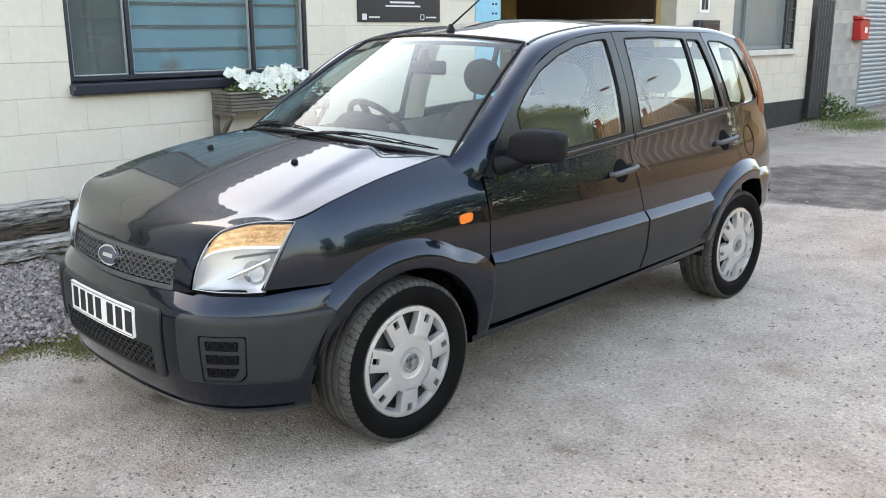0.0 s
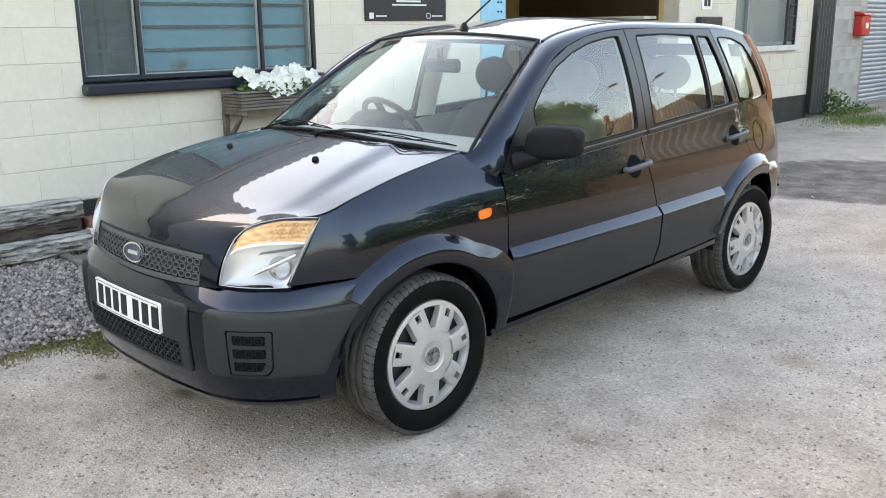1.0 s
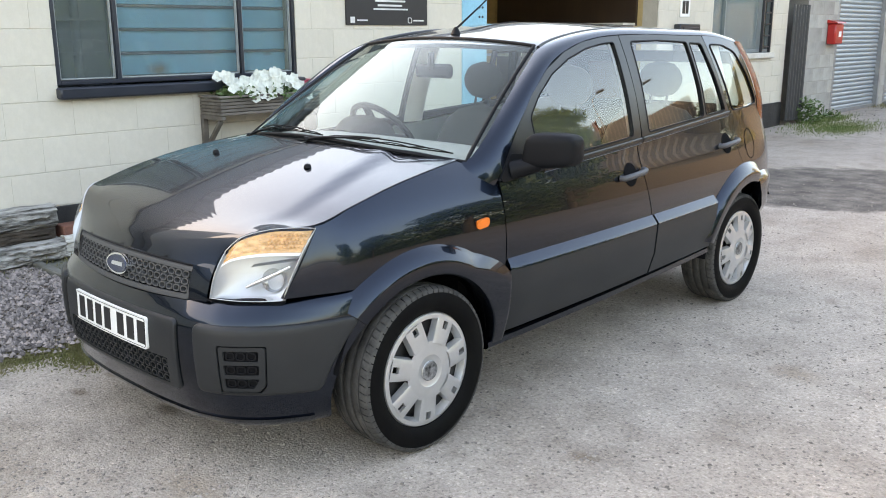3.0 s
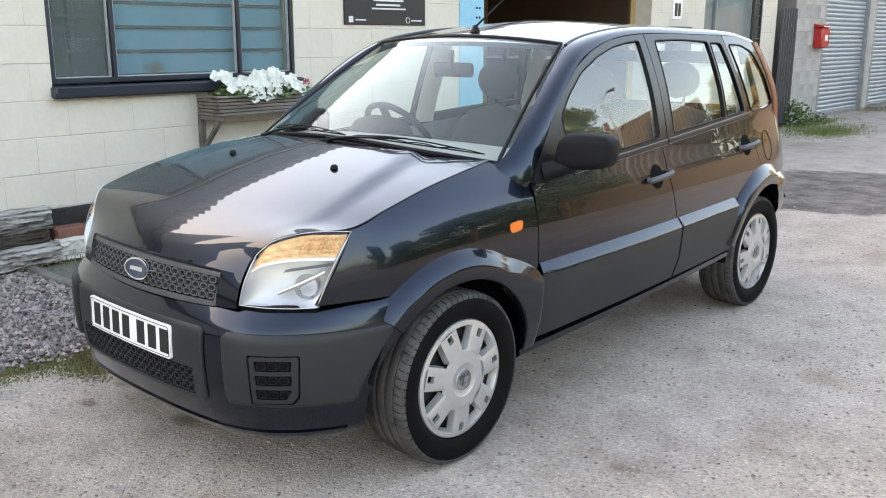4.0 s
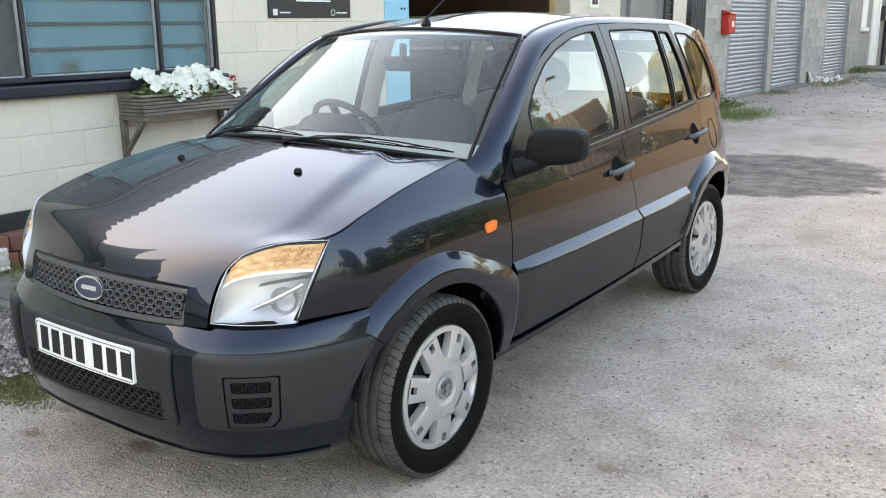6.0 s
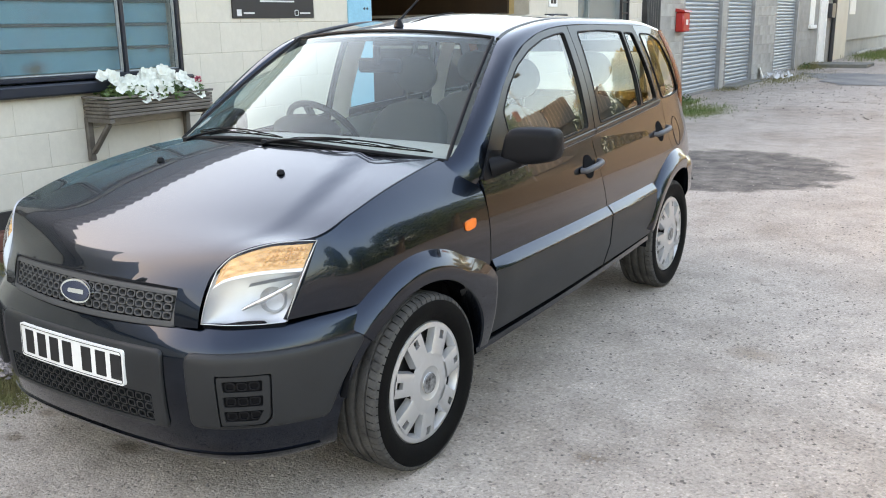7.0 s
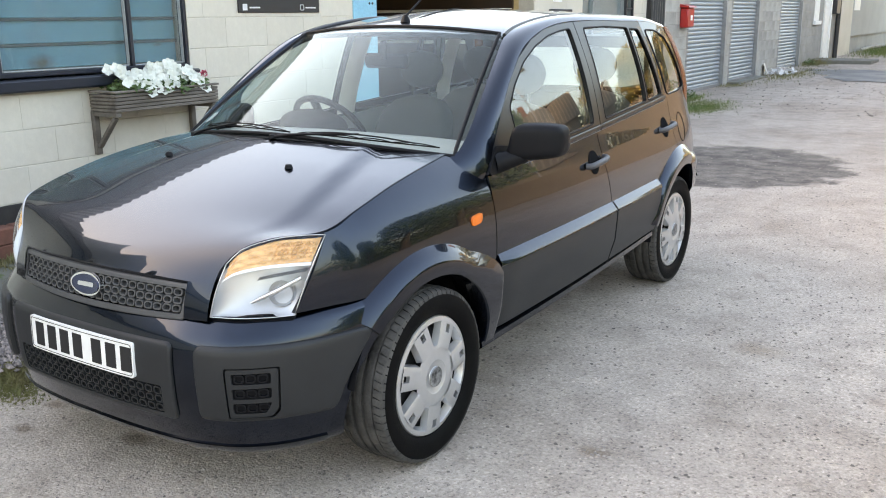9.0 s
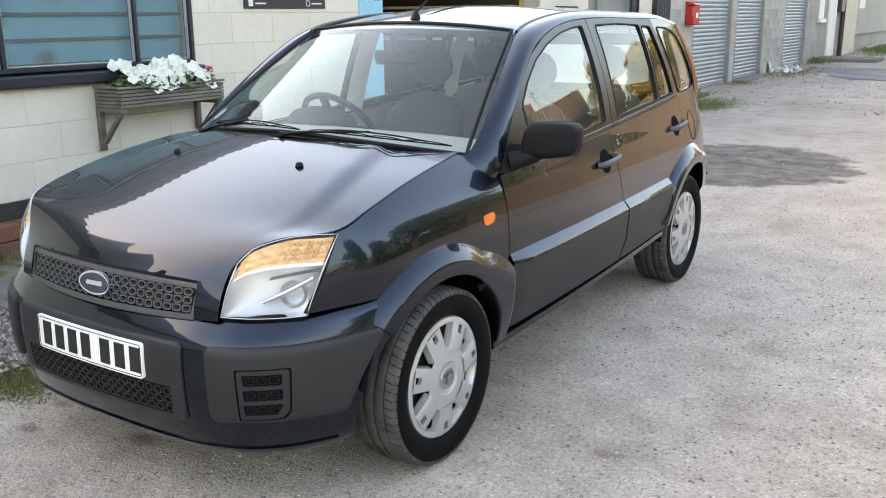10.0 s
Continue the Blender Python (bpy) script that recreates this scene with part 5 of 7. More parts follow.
ql, qr = both("quarter_panel", quarter, M["paint"], car)
UPPER = [(2.36, belt_z(2.36)), (2.30, 1.24), (2.235, 1.45), (2.40, 1.444), (2.575, 1.415), (2.66, 1.30), (2.755, 1.14), (2.80, belt_z(2.80))]
lamp_line = spline([(0.0, 2.575, 1.418), (0.35, 2.66, 1.30), (0.75, 2.755, 1.14), (1.0, 2.805, 0.985)])
for q, mir in ((ql, 0), (qr, 1)):
    m = cabin_sheet(UPPER, [rounded(BACK_PANE, 0.03)], 0.02, 0.001)
    g = Mesh()
    pane_sheet(g, densify(rounded(BACK_PANE, 0.03), 0.05), [(y, z) for y in np.linspace(2.31, 2.74, 12) for z in np.linspace(1.06, 1.4, 12)], lambda y, z: (house_x(y, z) - 0.003 + 0.003 * (1 - ((y - 2.52) / 0.22) ** 2), y, z))
    s = Mesh().tube([(house_x(y, z) + 0.002, y, z) for y, z in densify(rounded(BACK_PANE, 0.03), 0.05)], 0.004, 6, True)
    flap = Mesh().tube([(side_x(2.565 + 0.062 * math.cos(a), 0.875 + 0.078 * math.sin(a)) - 0.001, 2.565 + 0.062 * math.cos(a), 0.875 + 0.078 * math.sin(a)) for a in [i * math.pi / 16 for i in range(32)]], 0.003, 6, True)
    lampm = Mesh().grid(lambda u, v: (lambda y, z: (house_x(y, z) + 0.004 + 0.014 * math.sin(math.pi * v) - 0.012 * v - 0.07 * v * v, y + 0.17 * v, z))(*lamp_line(u)), 16, 8)
    for k in (m, g, s, flap, lampm):
        if mir:
            k.mirror()
    part("pillar_panel", m, M["paint"], q)
    pane = part("window_pane", g, M["glass"], q, "tinted rear quarter window")
    pane.visible_shadow = False
    part("window_seal", s, M["black_plastic"], q)
    if not mir:
        part("fuel_flap", flap, M["under"], q, "round fuel flap seam")
    part("rear_lamp", lampm, M["red_lens"], q, "tall amber-red rear lamp")


def tail(pane):
    m = Mesh()

    def at(u, v):
        s = 2 * u - 1
        z = 0.66 + 0.70 * v
        w = house_x(2.75, max(z, belt_z(2.75))) if z > belt_z(2.75) else side_x(2.85, z)
        w = min(w, 0.75)
        w = w * 0.9
        y = 3.04 - 0.05 * s * s - 0.20 * abs(s) ** 6 - (0.40 * max(z - 1.0, 0) if z > 1.0 else 0.0) - 0.25 * max(z - 1.3, 0)
        return (w * s, y, z)
    for i in range(24):
        for j in range(20):
            if (2 <= i <= 21 and 11 <= j <= 17) == pane:
                m.grid(lambda u, v: at((i + u) / 24, (j + v) / 20), 1, 1)
    return m


tg = part("tailgate", tail(False), M["paint"], car)
rw = part("rear_window", tail(True), M["glass"], tg, "tinted rear window")
rw.visible_shadow = False
part("roof_end", Mesh().grid(lambda u, v: ((2 * u - 1) * 0.50, 2.60 + 0.20 * v, 1.455 - 0.05 * v - 0.03 * (2 * u - 1) ** 2), 12, 4), M["paint"], car)


def back_bumper():
    plan = spline([(0.0, 0.0, 3.16), (0.4, 0.4, 3.13), (0.62, 0.62, 3.03), (0.76, 0.745, 2.90), (0.88, 0.805, 2.77), (1.0, 0.824, 2.64)])
    ends = spline([(0.40, 2.75), (0.46, 2.72), (0.6, 2.645), (0.68, 2.60), (0.722, 2.58)])
    prof = [(0.42, 0.10), (0.46, 0.05), (0.52, 0.016), (0.60, 0.002), (0.665, 0.0), (0.69, 0.012), (0.712, 0.034), (0.72, 0.06)]

    def at(u, v):
        s = 2 * u - 1
        t = abs(s)
        x, y = plan(t)
        z, d = prof[int(round(v * 7))]
        if t > 0.76:
            y = 2.90 + (ends(z) - 2.90) * (2.90 - y) / 0.26
        return (math.copysign(x - d * min(1.0, 1.1 * t), s), y - d * (1 - t), z)
    m = Mesh().grid(at, 80, 7)
    for s in (0.0, 1.0):
        m.grid(lambda u, v: (lambda q: (q[0] * (1 - 0.08 * u), q[1] + 0.01 * u, q[2]))(at(s, v)), 1, 7)
    return m


part("rear_bumper", back_bumper(), M["paint"], car)


# sills and underbody
def sill():
    prof = [(0.340, 0.004), (0.335, 0.021), (0.324, 0.023), (0.314, 0.010), (0.306, -0.05), (0.300, -0.2)]
    return Mesh().grid(lambda u, v: (lambda y, k: (side_x(y, 0.34) + prof[k][1], y, prof[k][0] - 0.022 - 0.010 * (k in (2, 3)) + 0.038 * (y - 0.42)))(0.345 + 1.74 * u, int(round(v * 5))), 24, 5)


both("sill", sill, M["paint"], car)
ub = Mesh().box(-0.52, 0.52, -0.55, 2.95, 0.19, 0.30)
ub.box(-0.64, 0.64, 0.46, 2.02, 0.25, 0.335)
ub.box(-0.50, 0.50, -0.52, 0.05, 0.30, 0.60)
part("underbody", ub, M["under"], car, smooth=False)
part("engine_bay", Mesh().box(-0.62, 0.62, -0.42, 0.33, 0.58, 0.80), M["under"], car, smooth=False)
part("front_bulkhead", Mesh().box(-0.69, 0.69, 0.30, 0.36, 0.32, 0.94), M["under"], car, smooth=False)


# wheels
def wheel_meshes():
    tyre = Mesh()
    side = [(0.208, 0.066), (0.212, 0.085), (0.226, 0.096), (0.250, 0.101), (0.272, 0.099), (0.286, 0.095), (0.294, 0.089)]
    tyre.lathe(side + [(r, -h) for r, h in side[::-1]], 72)
    tread = Mesh()
    tread.lathe([(0.290, 0.093), (0.2965, 0.089), (0.2965, -0.089), (0.290, -0.093)], 72)
    for c, half in ((0.0, 0.016), (0.042, 0.016), (-0.042, 0.016)):      # the middle ribs
        tread.lathe([(0.2965, c + half), (0.3035, c + half - 0.001), (0.3045, c + half - 0.003), (0.3045, c - half + 0.003), (0.3035, c - half + 0.001), (0.2965, c - half)], 72)
    n_b = 68
    for i in range(n_b):                                                 # the shoulder blocks
        a0, a1 = 2 * math.pi * (i + 0.08) / n_b, 2 * math.pi * (i + 0.92) / n_b
        for sx in (1, -1):
            pr = [(0.2965, 0.062), (0.3040, 0.063), (0.3015, 0.084), (0.2955, 0.0925), (0.284, 0.0975), (0.283, 0.0945)]
            sk = 0.35 / n_b * sx
            q = []
            for k_, aa in enumerate((a0, a1)):
                q += [(sx * h, r * math.cos(aa + sk * (h - 0.062) * 160), r * math.sin(aa + sk * (h - 0.062) * 160)) for r, h in pr]
            L_ = len(pr)
            tread.add(q, [(k_, k_ + 1, L_ + k_ + 1, L_ + k_) for k_ in range(L_ - 1)] + [tuple(range(L_)), tuple(range(2 * L_ - 1, L_ - 1, -1))])
        for c in (0.042, -0.042):                                        # cuts across the outer ribs
            tread.box(-0.011, 0.011, -0.0035, 0.0035, -0.002, 0.0012, 0.0, pose(0, 0, 0, 360 * i / n_b, 0, 0) @ pose(c, 0, 0.3045, 0, 0, 18))
    cover = Mesh()
    wide = 1.075
    dome = lambda r: 0.088 + 0.012 * (1 - (r / 0.19) ** 2) - (0.010 if r < 0.03 else 0)
    cover.lathe([(0.001, dome(0.06) + 0.002), (0.03, dome(0.06) + 0.002), (0.034, dome(0.06) - 0.004), (0.038, dome(0.06) - 0.003), (0.052, dome(0.06) - 0.002), (0.055, dome(0.06) + 0.0002), (0.063, dome(0.063)), (0.075, dome(0.075)), (0.102, dome(0.102))], 54)
    half_in, half_out = 0.034, 0.0395
    arm_ = Mesh()

    def spoke(u, v):
        r = 0.094 + 0.084 * u
        t = (2 * v - 1) * (half_in + (half_out - half_in) * u)
        return (dome(r) + 0.004 * (1 - (2 * v - 1) ** 4), r * math.cos(t / r), r * math.sin(t / r))
    # each spoke has an open slot near the rim
    arm_.grid(lambda u, v: spoke(0.60 * u, v), 5, 25)
    arm_.grid(lambda u, v: spoke(0.92 + 0.08 * u, v), 1, 25)
    arm_.grid(lambda u, v: spoke(0.60 + 0.32 * u, 0.36 * v), 4, 9)
    arm_.grid(lambda u, v: spoke(0.60 + 0.32 * u, 0.64 + 0.36 * v), 4, 9)
    for v in (0.0, 1.0):
        def flank(u, q, v=v):
            x, y, z = spoke(u, v)
            a = (0.05 if v else -0.05) * q * (1.1 - u)
            return (x - 0.026 * q, y * math.cos(a) - z * math.sin(a), y * math.sin(a) + z * math.cos(a))
        arm_.grid(flank, 6, 2)
    for v in (0.36, 0.64):
        arm_.grid(lambda u, q: (lambda p: (p[0] - 0.014 * q, p[1], p[2]))(spoke(0.60 + 0.32 * u, v)), 4, 1)
    for u in (0.60, 0.92):
        arm_.grid(lambda v, q: (lambda p: (p[0] - 0.014 * q, p[1], p[2]))(spoke(u, 0.36 + 0.28 * v)), 7, 1)
    for ms_ in (cover, arm_):
        ms_.v = [(x, y * wide, z * wide) for x, y, z in ms_.v]
    rim_ring = Mesh().lathe([(0.177, dome(0.177)), (0.186, dome(0.186)), (0.192, 0.086), (0.196, 0.078), (0.197, 0.066)], 72)
    rim_ring.lathe([(0.177, dome(0.177)), (0.166, dome(0.177) - 0.028)], 72)
    rim_ring.v = [(x, y * wide, z * wide) for x, y, z in rim_ring.v]
    disc = Mesh().lathe([(0.0, 0.052), (0.07, 0.055), (0.10, 0.042), (0.14, 0.050), (0.172, 0.040), (0.209, 0.066)], 54)
    cap = Mesh().lathe([(0.0, dome(0.06) + 0.0045), (0.026, dome(0.06) + 0.004), (0.034, dome(0.06) + 0.003), (0.037, dome(0.06) - 0.001)], 30)
    return tyre, tread, cover, disc, cap, arm_, rim_ring


tyre, tread, cover, disc, cap, arm_, rim_ring = wheel_meshes()
d_tyre, d_tread = tyre.data("tyre", M["rubber"]), tread.data("tread", M["tread"], 30)
d_cover, d_disc, d_cap = cover.data("wheel_cover", M["silver"], 32), disc.data("steel_disc", M["steel"]), cap.data("hub_cap", M["worn_cap"])
d_arm, d_rim = arm_.data("cover_spoke", M["silver"], 32), rim_ring.data("cover_rim", M["silver"], 32)
for sx, y, turn in ((1, 0.0, 10), (1, AXLE_R, 33), (-1, 0.0, 20), (-1, AXLE_R, 50)):
    w = part("wheel", d_tyre, None, car, "black tyre on a steel wheel with a silver cover")
    w.matrix_parent_inverse = parent_inverse(car)
    w.location = (sx * (WHEEL_X if y == 0 else 0.690), y, HUB_Z)
    w.rotation_euler = (radians(turn), 0, 0 if sx > 0 else math.pi)
    for nm, d, lb in (("tread", d_tread, ""), ("wheel_cover", d_cover, "silver middle of the seven-spoke wheel cover"), ("steel_disc", d_disc, ""), ("hub_cap", d_cap, "worn centre cap")):
        ob = new(nm, d)
        ob.parent = w
        tagged(ob, lb)
    new("cover_rim", d_rim).parent = w
    for k in range(7):
        ob = new("cover_spoke", d_arm)
        ob.parent = w
        ob.rotation_euler = (2 * math.pi * k / 7, 0, 0)


# cabin
def dash():
    prof = [(0.36, 1.012), (0.50, 1.028), (0.66, 1.012), (0.76, 0.97), (0.79, 0.90), (0.74, 0.78), (0.60, 0.60), (0.42, 0.55)]
    m = Mesh()
    m.grid(lambda u, v: ((2 * u - 1) * 0.70, prof[int(round(v * 7))][0] + 0.03 * (2 * u - 1) ** 2, prof[int(round(v * 7))][1] - 0.03 * (2 * u - 1) ** 4), 16, 7)
    return m


part("dashboard", dash(), M["dash"], car, "dark grey dashboard", 60)
sw = Mesh()
sc, tilt = Vector((-0.32, 0.85, 0.995)), pose(0, 0, 0, -50, 0, 0)
sw.tube([tuple(sc + tilt @ Vector((0.182 * math.cos(a), 0.182 * math.sin(a), 0))) for a in [i * math.pi / 18 for i in range(36)]], 0.015, 8, True)
for a in (0.15, math.pi - 0.15, -math.pi / 2):
    sw.tube([tuple(sc + tilt @ Vector((0.05 * math.cos(a), 0.05 * math.sin(a), -0.02))), tuple(sc + tilt @ Vector((0.175 * math.cos(a), 0.175 * math.sin(a), 0)))], 0.018, 8)
sw.lathe([(0.0, 0.02), (0.055, 0.012), (0.065, -0.02)], 18, Matrix.Translation(sc) @ tilt @ pose(0, 0, 0, 0, -90, 0))
hood = Mesh().grid(lambda u, v: (-0.34 + 0.21 * math.cos(math.pi * u) * (0.35 + 0.65 * v), 0.60 + 0.15 * v, 1.00 + 0.085 * math.sin(math.pi * u) ** 0.8 * (0.3 + 0.7 * v)), 18, 6)
part("instrument_hood", hood, M["black_plastic"], car, "dark cowl over the instruments")
part("steering_wheel", sw, M["black_plastic"], car, "black steering wheel on the driver's side")


def seat_shape(x, y, w):
    back = Mesh()

    def at(u, v):
        a = 2 * math.pi * u
        k = (1 - (2 * v - 1) ** 4) ** 0.5
        wide = w * (0.92 + 0.1 * math.sin(math.pi * v)) * k
        e = 0.6
        return (x + wide * math.copysign(abs(math.cos(a)) ** e, math.cos(a)), y + 0.22 * v + 0.075 * math.copysign(abs(math.sin(a)) ** e, math.sin(a)) * k, 0.56 + 0.54 * v)
    back.grid(at, 24, 14)
    cush = Mesh().box(x - w, x + w, y - 0.46, y + 0.06, 0.48, 0.63, 0.05)
    return back, cush


def head_rest(x, y):
    m = Mesh()

    def at(u, v):
        a = 2 * math.pi * u
        k = math.sin(math.pi * v) ** 0.4
        ca, sa = math.cos(a), math.sin(a)
        return (x + 0.125 * k * math.copysign(abs(ca) ** 0.6, ca), y + 0.05 * k * math.copysign(abs(sa) ** 0.7, sa), 1.12 + 0.20 * v)
    m.grid(at, 20, 12)
    for s in (-0.05, 0.05):
        m.tube([(x + s, y - 0.02, 1.05), (x + s, y, 1.16)], 0.007, 6)
    return m


for x, y, w in ((0.36, 1.21, 0.23), (-0.30, 1.34, 0.23), (0.36, 2.05, 0.27), (-0.36, 2.05, 0.27)):
    b, c = seat_shape(x, y, w)
    st = part("seat", b, M["seat"], car, "charcoal cloth seat")
    part("cushion", c, M["seat"], st)
    part("headrest", head_rest(x, y + 0.23), M["seat"], st)
part("cabin_floor", Mesh().box(-0.70, 0.70, 0.40, 2.9, 0.325, 0.40), M["under"], car, smooth=False)
part("headlining", Mesh().grid(lambda u, v: ((2 * u - 1) * 0.52, 0.98 + 1.6 * v, 1.445 - 0.03 * (2 * u - 1) ** 2 - 0.04 * (v - 0.4) ** 2 * 2), 8, 8), M["trim_grey"], car)


def pillar_trim(y0, y1):
    m = Mesh()
    m.grid(lambda u, v: (house_x(y0 + (y1 - y0) * u, 0.98 + 0.44 * v) - 0.034 - 0.012 * math.sin(math.pi * u), y0 + (y1 - y0) * u + 0.02 * v, 0.98 + 0.44 * v), 6, 8)
    return m


both("pillar_trim", lambda: pillar_trim(1.385, 1.53), M["trim_grey"], car, "pale door pillar trim")
both("pillar_trim", lambda: pillar_trim(2.29, 2.43), M["trim_grey"], car, "pale rear pillar trim")
part("interior_mirror", Mesh().box(-0.155, 0.085, 0.90, 0.93, 1.265, 1.33, 0.02).box(-0.05, -0.02, 0.885, 0.91, 1.30, 1.385, 0.006), M["black_plastic"], car, "rear-view mirror")
both("door_card", lambda: Mesh().grid(lambda u, v: (0.70, 0.45 + 2.2 * u, 0.40 + (belt_z(0.45 + 2.2 * u) - 0.41) * v), 10, 4), M["dash"], car)


# ---- the yard ----
WALL = -3.03


def height(x, y):
    """The yard rises a little towards the garages and beyond."""
    far = max(y - 9.0, 0.0)
    return 0.006 * noise.noise((x * 1.3, y * 1.3, 0.0)) + 0.011 * far - 0.00012 * far * far if far < 40 else 0.25


def ground_mesh():
    m = Mesh()
    xs = [-400, -60, -20, -9] + [-6 + 0.25 * i for i in range(57)] + [12, 20, 60, 400]
    ys = [-400, -60, -20, -8] + [-5 + 0.25 * i for i in range(80)] + [15.5 + 1.0 * i for i in range(26)] + [60, 120, 400]
    vs = [(x, y, height(x, y)) for x in xs for y in ys]
    n = len(ys)
    return m.add(vs, [(i * n + j, (i + 1) * n + j, (i + 1) * n + j + 1, i * n + j + 1) for i in range(len(xs) - 1) for j in range(n - 1)])


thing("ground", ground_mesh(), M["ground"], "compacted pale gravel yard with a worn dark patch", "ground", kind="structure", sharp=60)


def blob(m, x, y, z, r, rng, flat=0.6):
    """A small broken stone."""
    k = [1 + 0.35 * (rng.random() - 0.5) for _ in range(6)]
    a = rng.random() * 6.28
    ca, sa = math.cos(a), math.sin(a)
    pts = [(r * k[0], 0, 0), (-r * k[1], 0, 0), (0, r * k[2] * 0.8, 0), (0, -r * k[3] * 0.8, 0), (0.15 * r, 0.1 * r, r * flat * k[4]), (0, 0, -r * flat * 0.6)]
    pts = [(x + p[0] * ca - p[1] * sa, y + p[0] * sa + p[1] * ca, z + p[2]) for p in pts]
    m.add(pts, [(0, 2, 4), (2, 1, 4), (1, 3, 4), (3, 0, 4), (2, 0, 5), (1, 2, 5), (3, 1, 5), (0, 3, 5)])


rng = random.Random(4)
loose = Mesh()
for _ in range(42000):
    x, y = rng.uniform(-2.2, 3.6), -1.9 + 10.0 * rng.random() ** 1.5
    if x < -1.1 and y < 0.4 or noise.noise((x * 1.1, y * 1.1, 3.0)) + 0.35 * rng.random() < -0.12:
        continue
    if (0.74 * x + 0.16) ** 2 + (0.66 * y - 4.42) ** 2 < 0.8 and rng.random() < 0.85:
        continue
    r = 0.0035 + 0.008 * rng.random() ** 3
    blob(loose, x, y, height(x, y) + r * 0.05, r, rng, 0.5)
for _ in range(1500):
    x, y = rng.uniform(-2.8, 1.5), rng.uniform(11.5, 22.0)
    r = 0.008 + 0.02 * rng.random() ** 3
    blob(loose, x, y, height(x, y) + r * 0.2, r, rng)
for cx, cy, rad, cnt in ((1.55, 1.75, 0.20, 420), (1.35, 0.35, 0.14, 160), (0.55, -0.75, 0.22, 500), (0.15, -0.95, 0.20, 420), (0.95, -0.55, 0.16, 260), (1.9, 0.9, 0.1, 90), (2.3, 0.1, 0.16, 160), (1.75, 2.6, 0.18, 160)):
    for _ in range(cnt):
        x, y = rng.gauss(cx, rad), rng.gauss(cy, rad)
        r = 0.003 + 0.007 * rng.random() ** 3
        blob(loose, x, y, height(x, y) + r * 0.1, r, rng)
thing("loose_stones", loose, M["stone"], "small loose stones strewn over the yard", "gravel", kind="stuff", smooth=False)

# gravel bed by the wall
bed = Mesh()
for _ in range(21000):
    x, y = rng.uniform(-3.0, -1.12), rng.uniform(-2.6, 0.20)
    if y > 0.05 + (x + 3.0) * 0.06 + rng.gauss(0, 0.02) or x > -1.22 + rng.gauss(0, 0.05):
        continue
    r = 0.008 + 0.012 * rng.random()
    blob(bed, x, y, 0.006 + 0.014 * rng.random(), r, rng, 0.75)
thing("gravel_bed", bed, M["pebble"], "bed of mauve-grey stone chippings along the wall", "gravel", kind="stuff", smooth=False)


def blades(m, cx, cy, rx, ry, count, h, rng, lean=0.5):
    for _ in range(count):
        x, y = rng.gauss(cx, rx), rng.gauss(cy, ry)
        z = height(x, y)
        a, hh, w = rng.random() * 6.28, h * (0.4 + rng.random()), 0.003 + 0.003 * rng.random()
        dx, dy = math.cos(a), math.sin(a)
        l = lean * hh * rng.random()
        m.add([(x - dy * w, y + dx * w, z), (x + dy * w, y - dx * w, z), (x + dx * l * 0.5 + dy * w * 0.7, y + dy * l * 0.5 - dx * w * 0.7, z + hh * 0.6), (x + dx * l, y + dy * l, z + hh * 0.95)], [(0, 1, 2), (0, 2, 3)])


def grass_thing(name, spots, label, mat="grass"):
    m = Mesh()
    for s in spots:
        blades(m, *s, rng)
    return thing(name, m, M[mat], label, "grass", kind="stuff", smooth=False)


grass_thing("grass_verge", [(-1.10, -0.38, 0.09, 0.09, 3000, 0.012), (-1.22, -0.62, 0.07, 0.10, 1800, 0.010), (-1.18, -0.85, 0.08, 0.16, 1800, 0.010), (-0.95, -0.46, 0.08, 0.06, 900, 0.009), (-1.25, -0.2, 0.07, 0.1, 800, 0.010)], "thin moss and grass along the chippings")
grass_thing("grass_patch", [(-2.25, 12.0, 0.26, 0.5, 3600, 0.028), (-2.75, 12.9, 0.12, 0.5, 1500, 0.045), (-1.95, 11.7, 0.15, 0.4, 1500, 0.018)], "rough grass at the foot of the block pier", "green_grass")
grass_thing("grass_patch", [(-2.5, 19.5, 0.3, 1.2, 1500, 0.05), (-2.8, 16.2, 0.15, 0.3, 300, 0.05), (-2.8, 23.8, 0.2, 0.7, 900, 0.12)], "scattered weeds by the garage doors")
grass_thing("grass_bank", [(-2.0, 31.5, 0.40, 1.8, 3500, 0.13)], "overgrown grass bank beyond the garages", "green_grass")
grass_thing("moss_growth", [(-2.78, 0.40, 0.10, 0.20, 1200, 0.03), (-2.3, 0.30, 0.2, 0.1, 800, 0.022), (-2.6, 0.75, 0.2, 0.2, 900, 0.03), (-2.84, 0.70, 0.05, 0.25, 900, 0.07), (-2.0, 0.13, 0.3, 0.02, 500, 0.03), (-2.5, 0.58, 0.25, 0.012, 400, 0.03), (-2.5, 0.12, 0.3, 0.015, 400, 0.03), (-2.05, 0.4, 0.015, 0.2, 300, 0.03)], "moss between the paving slabs")


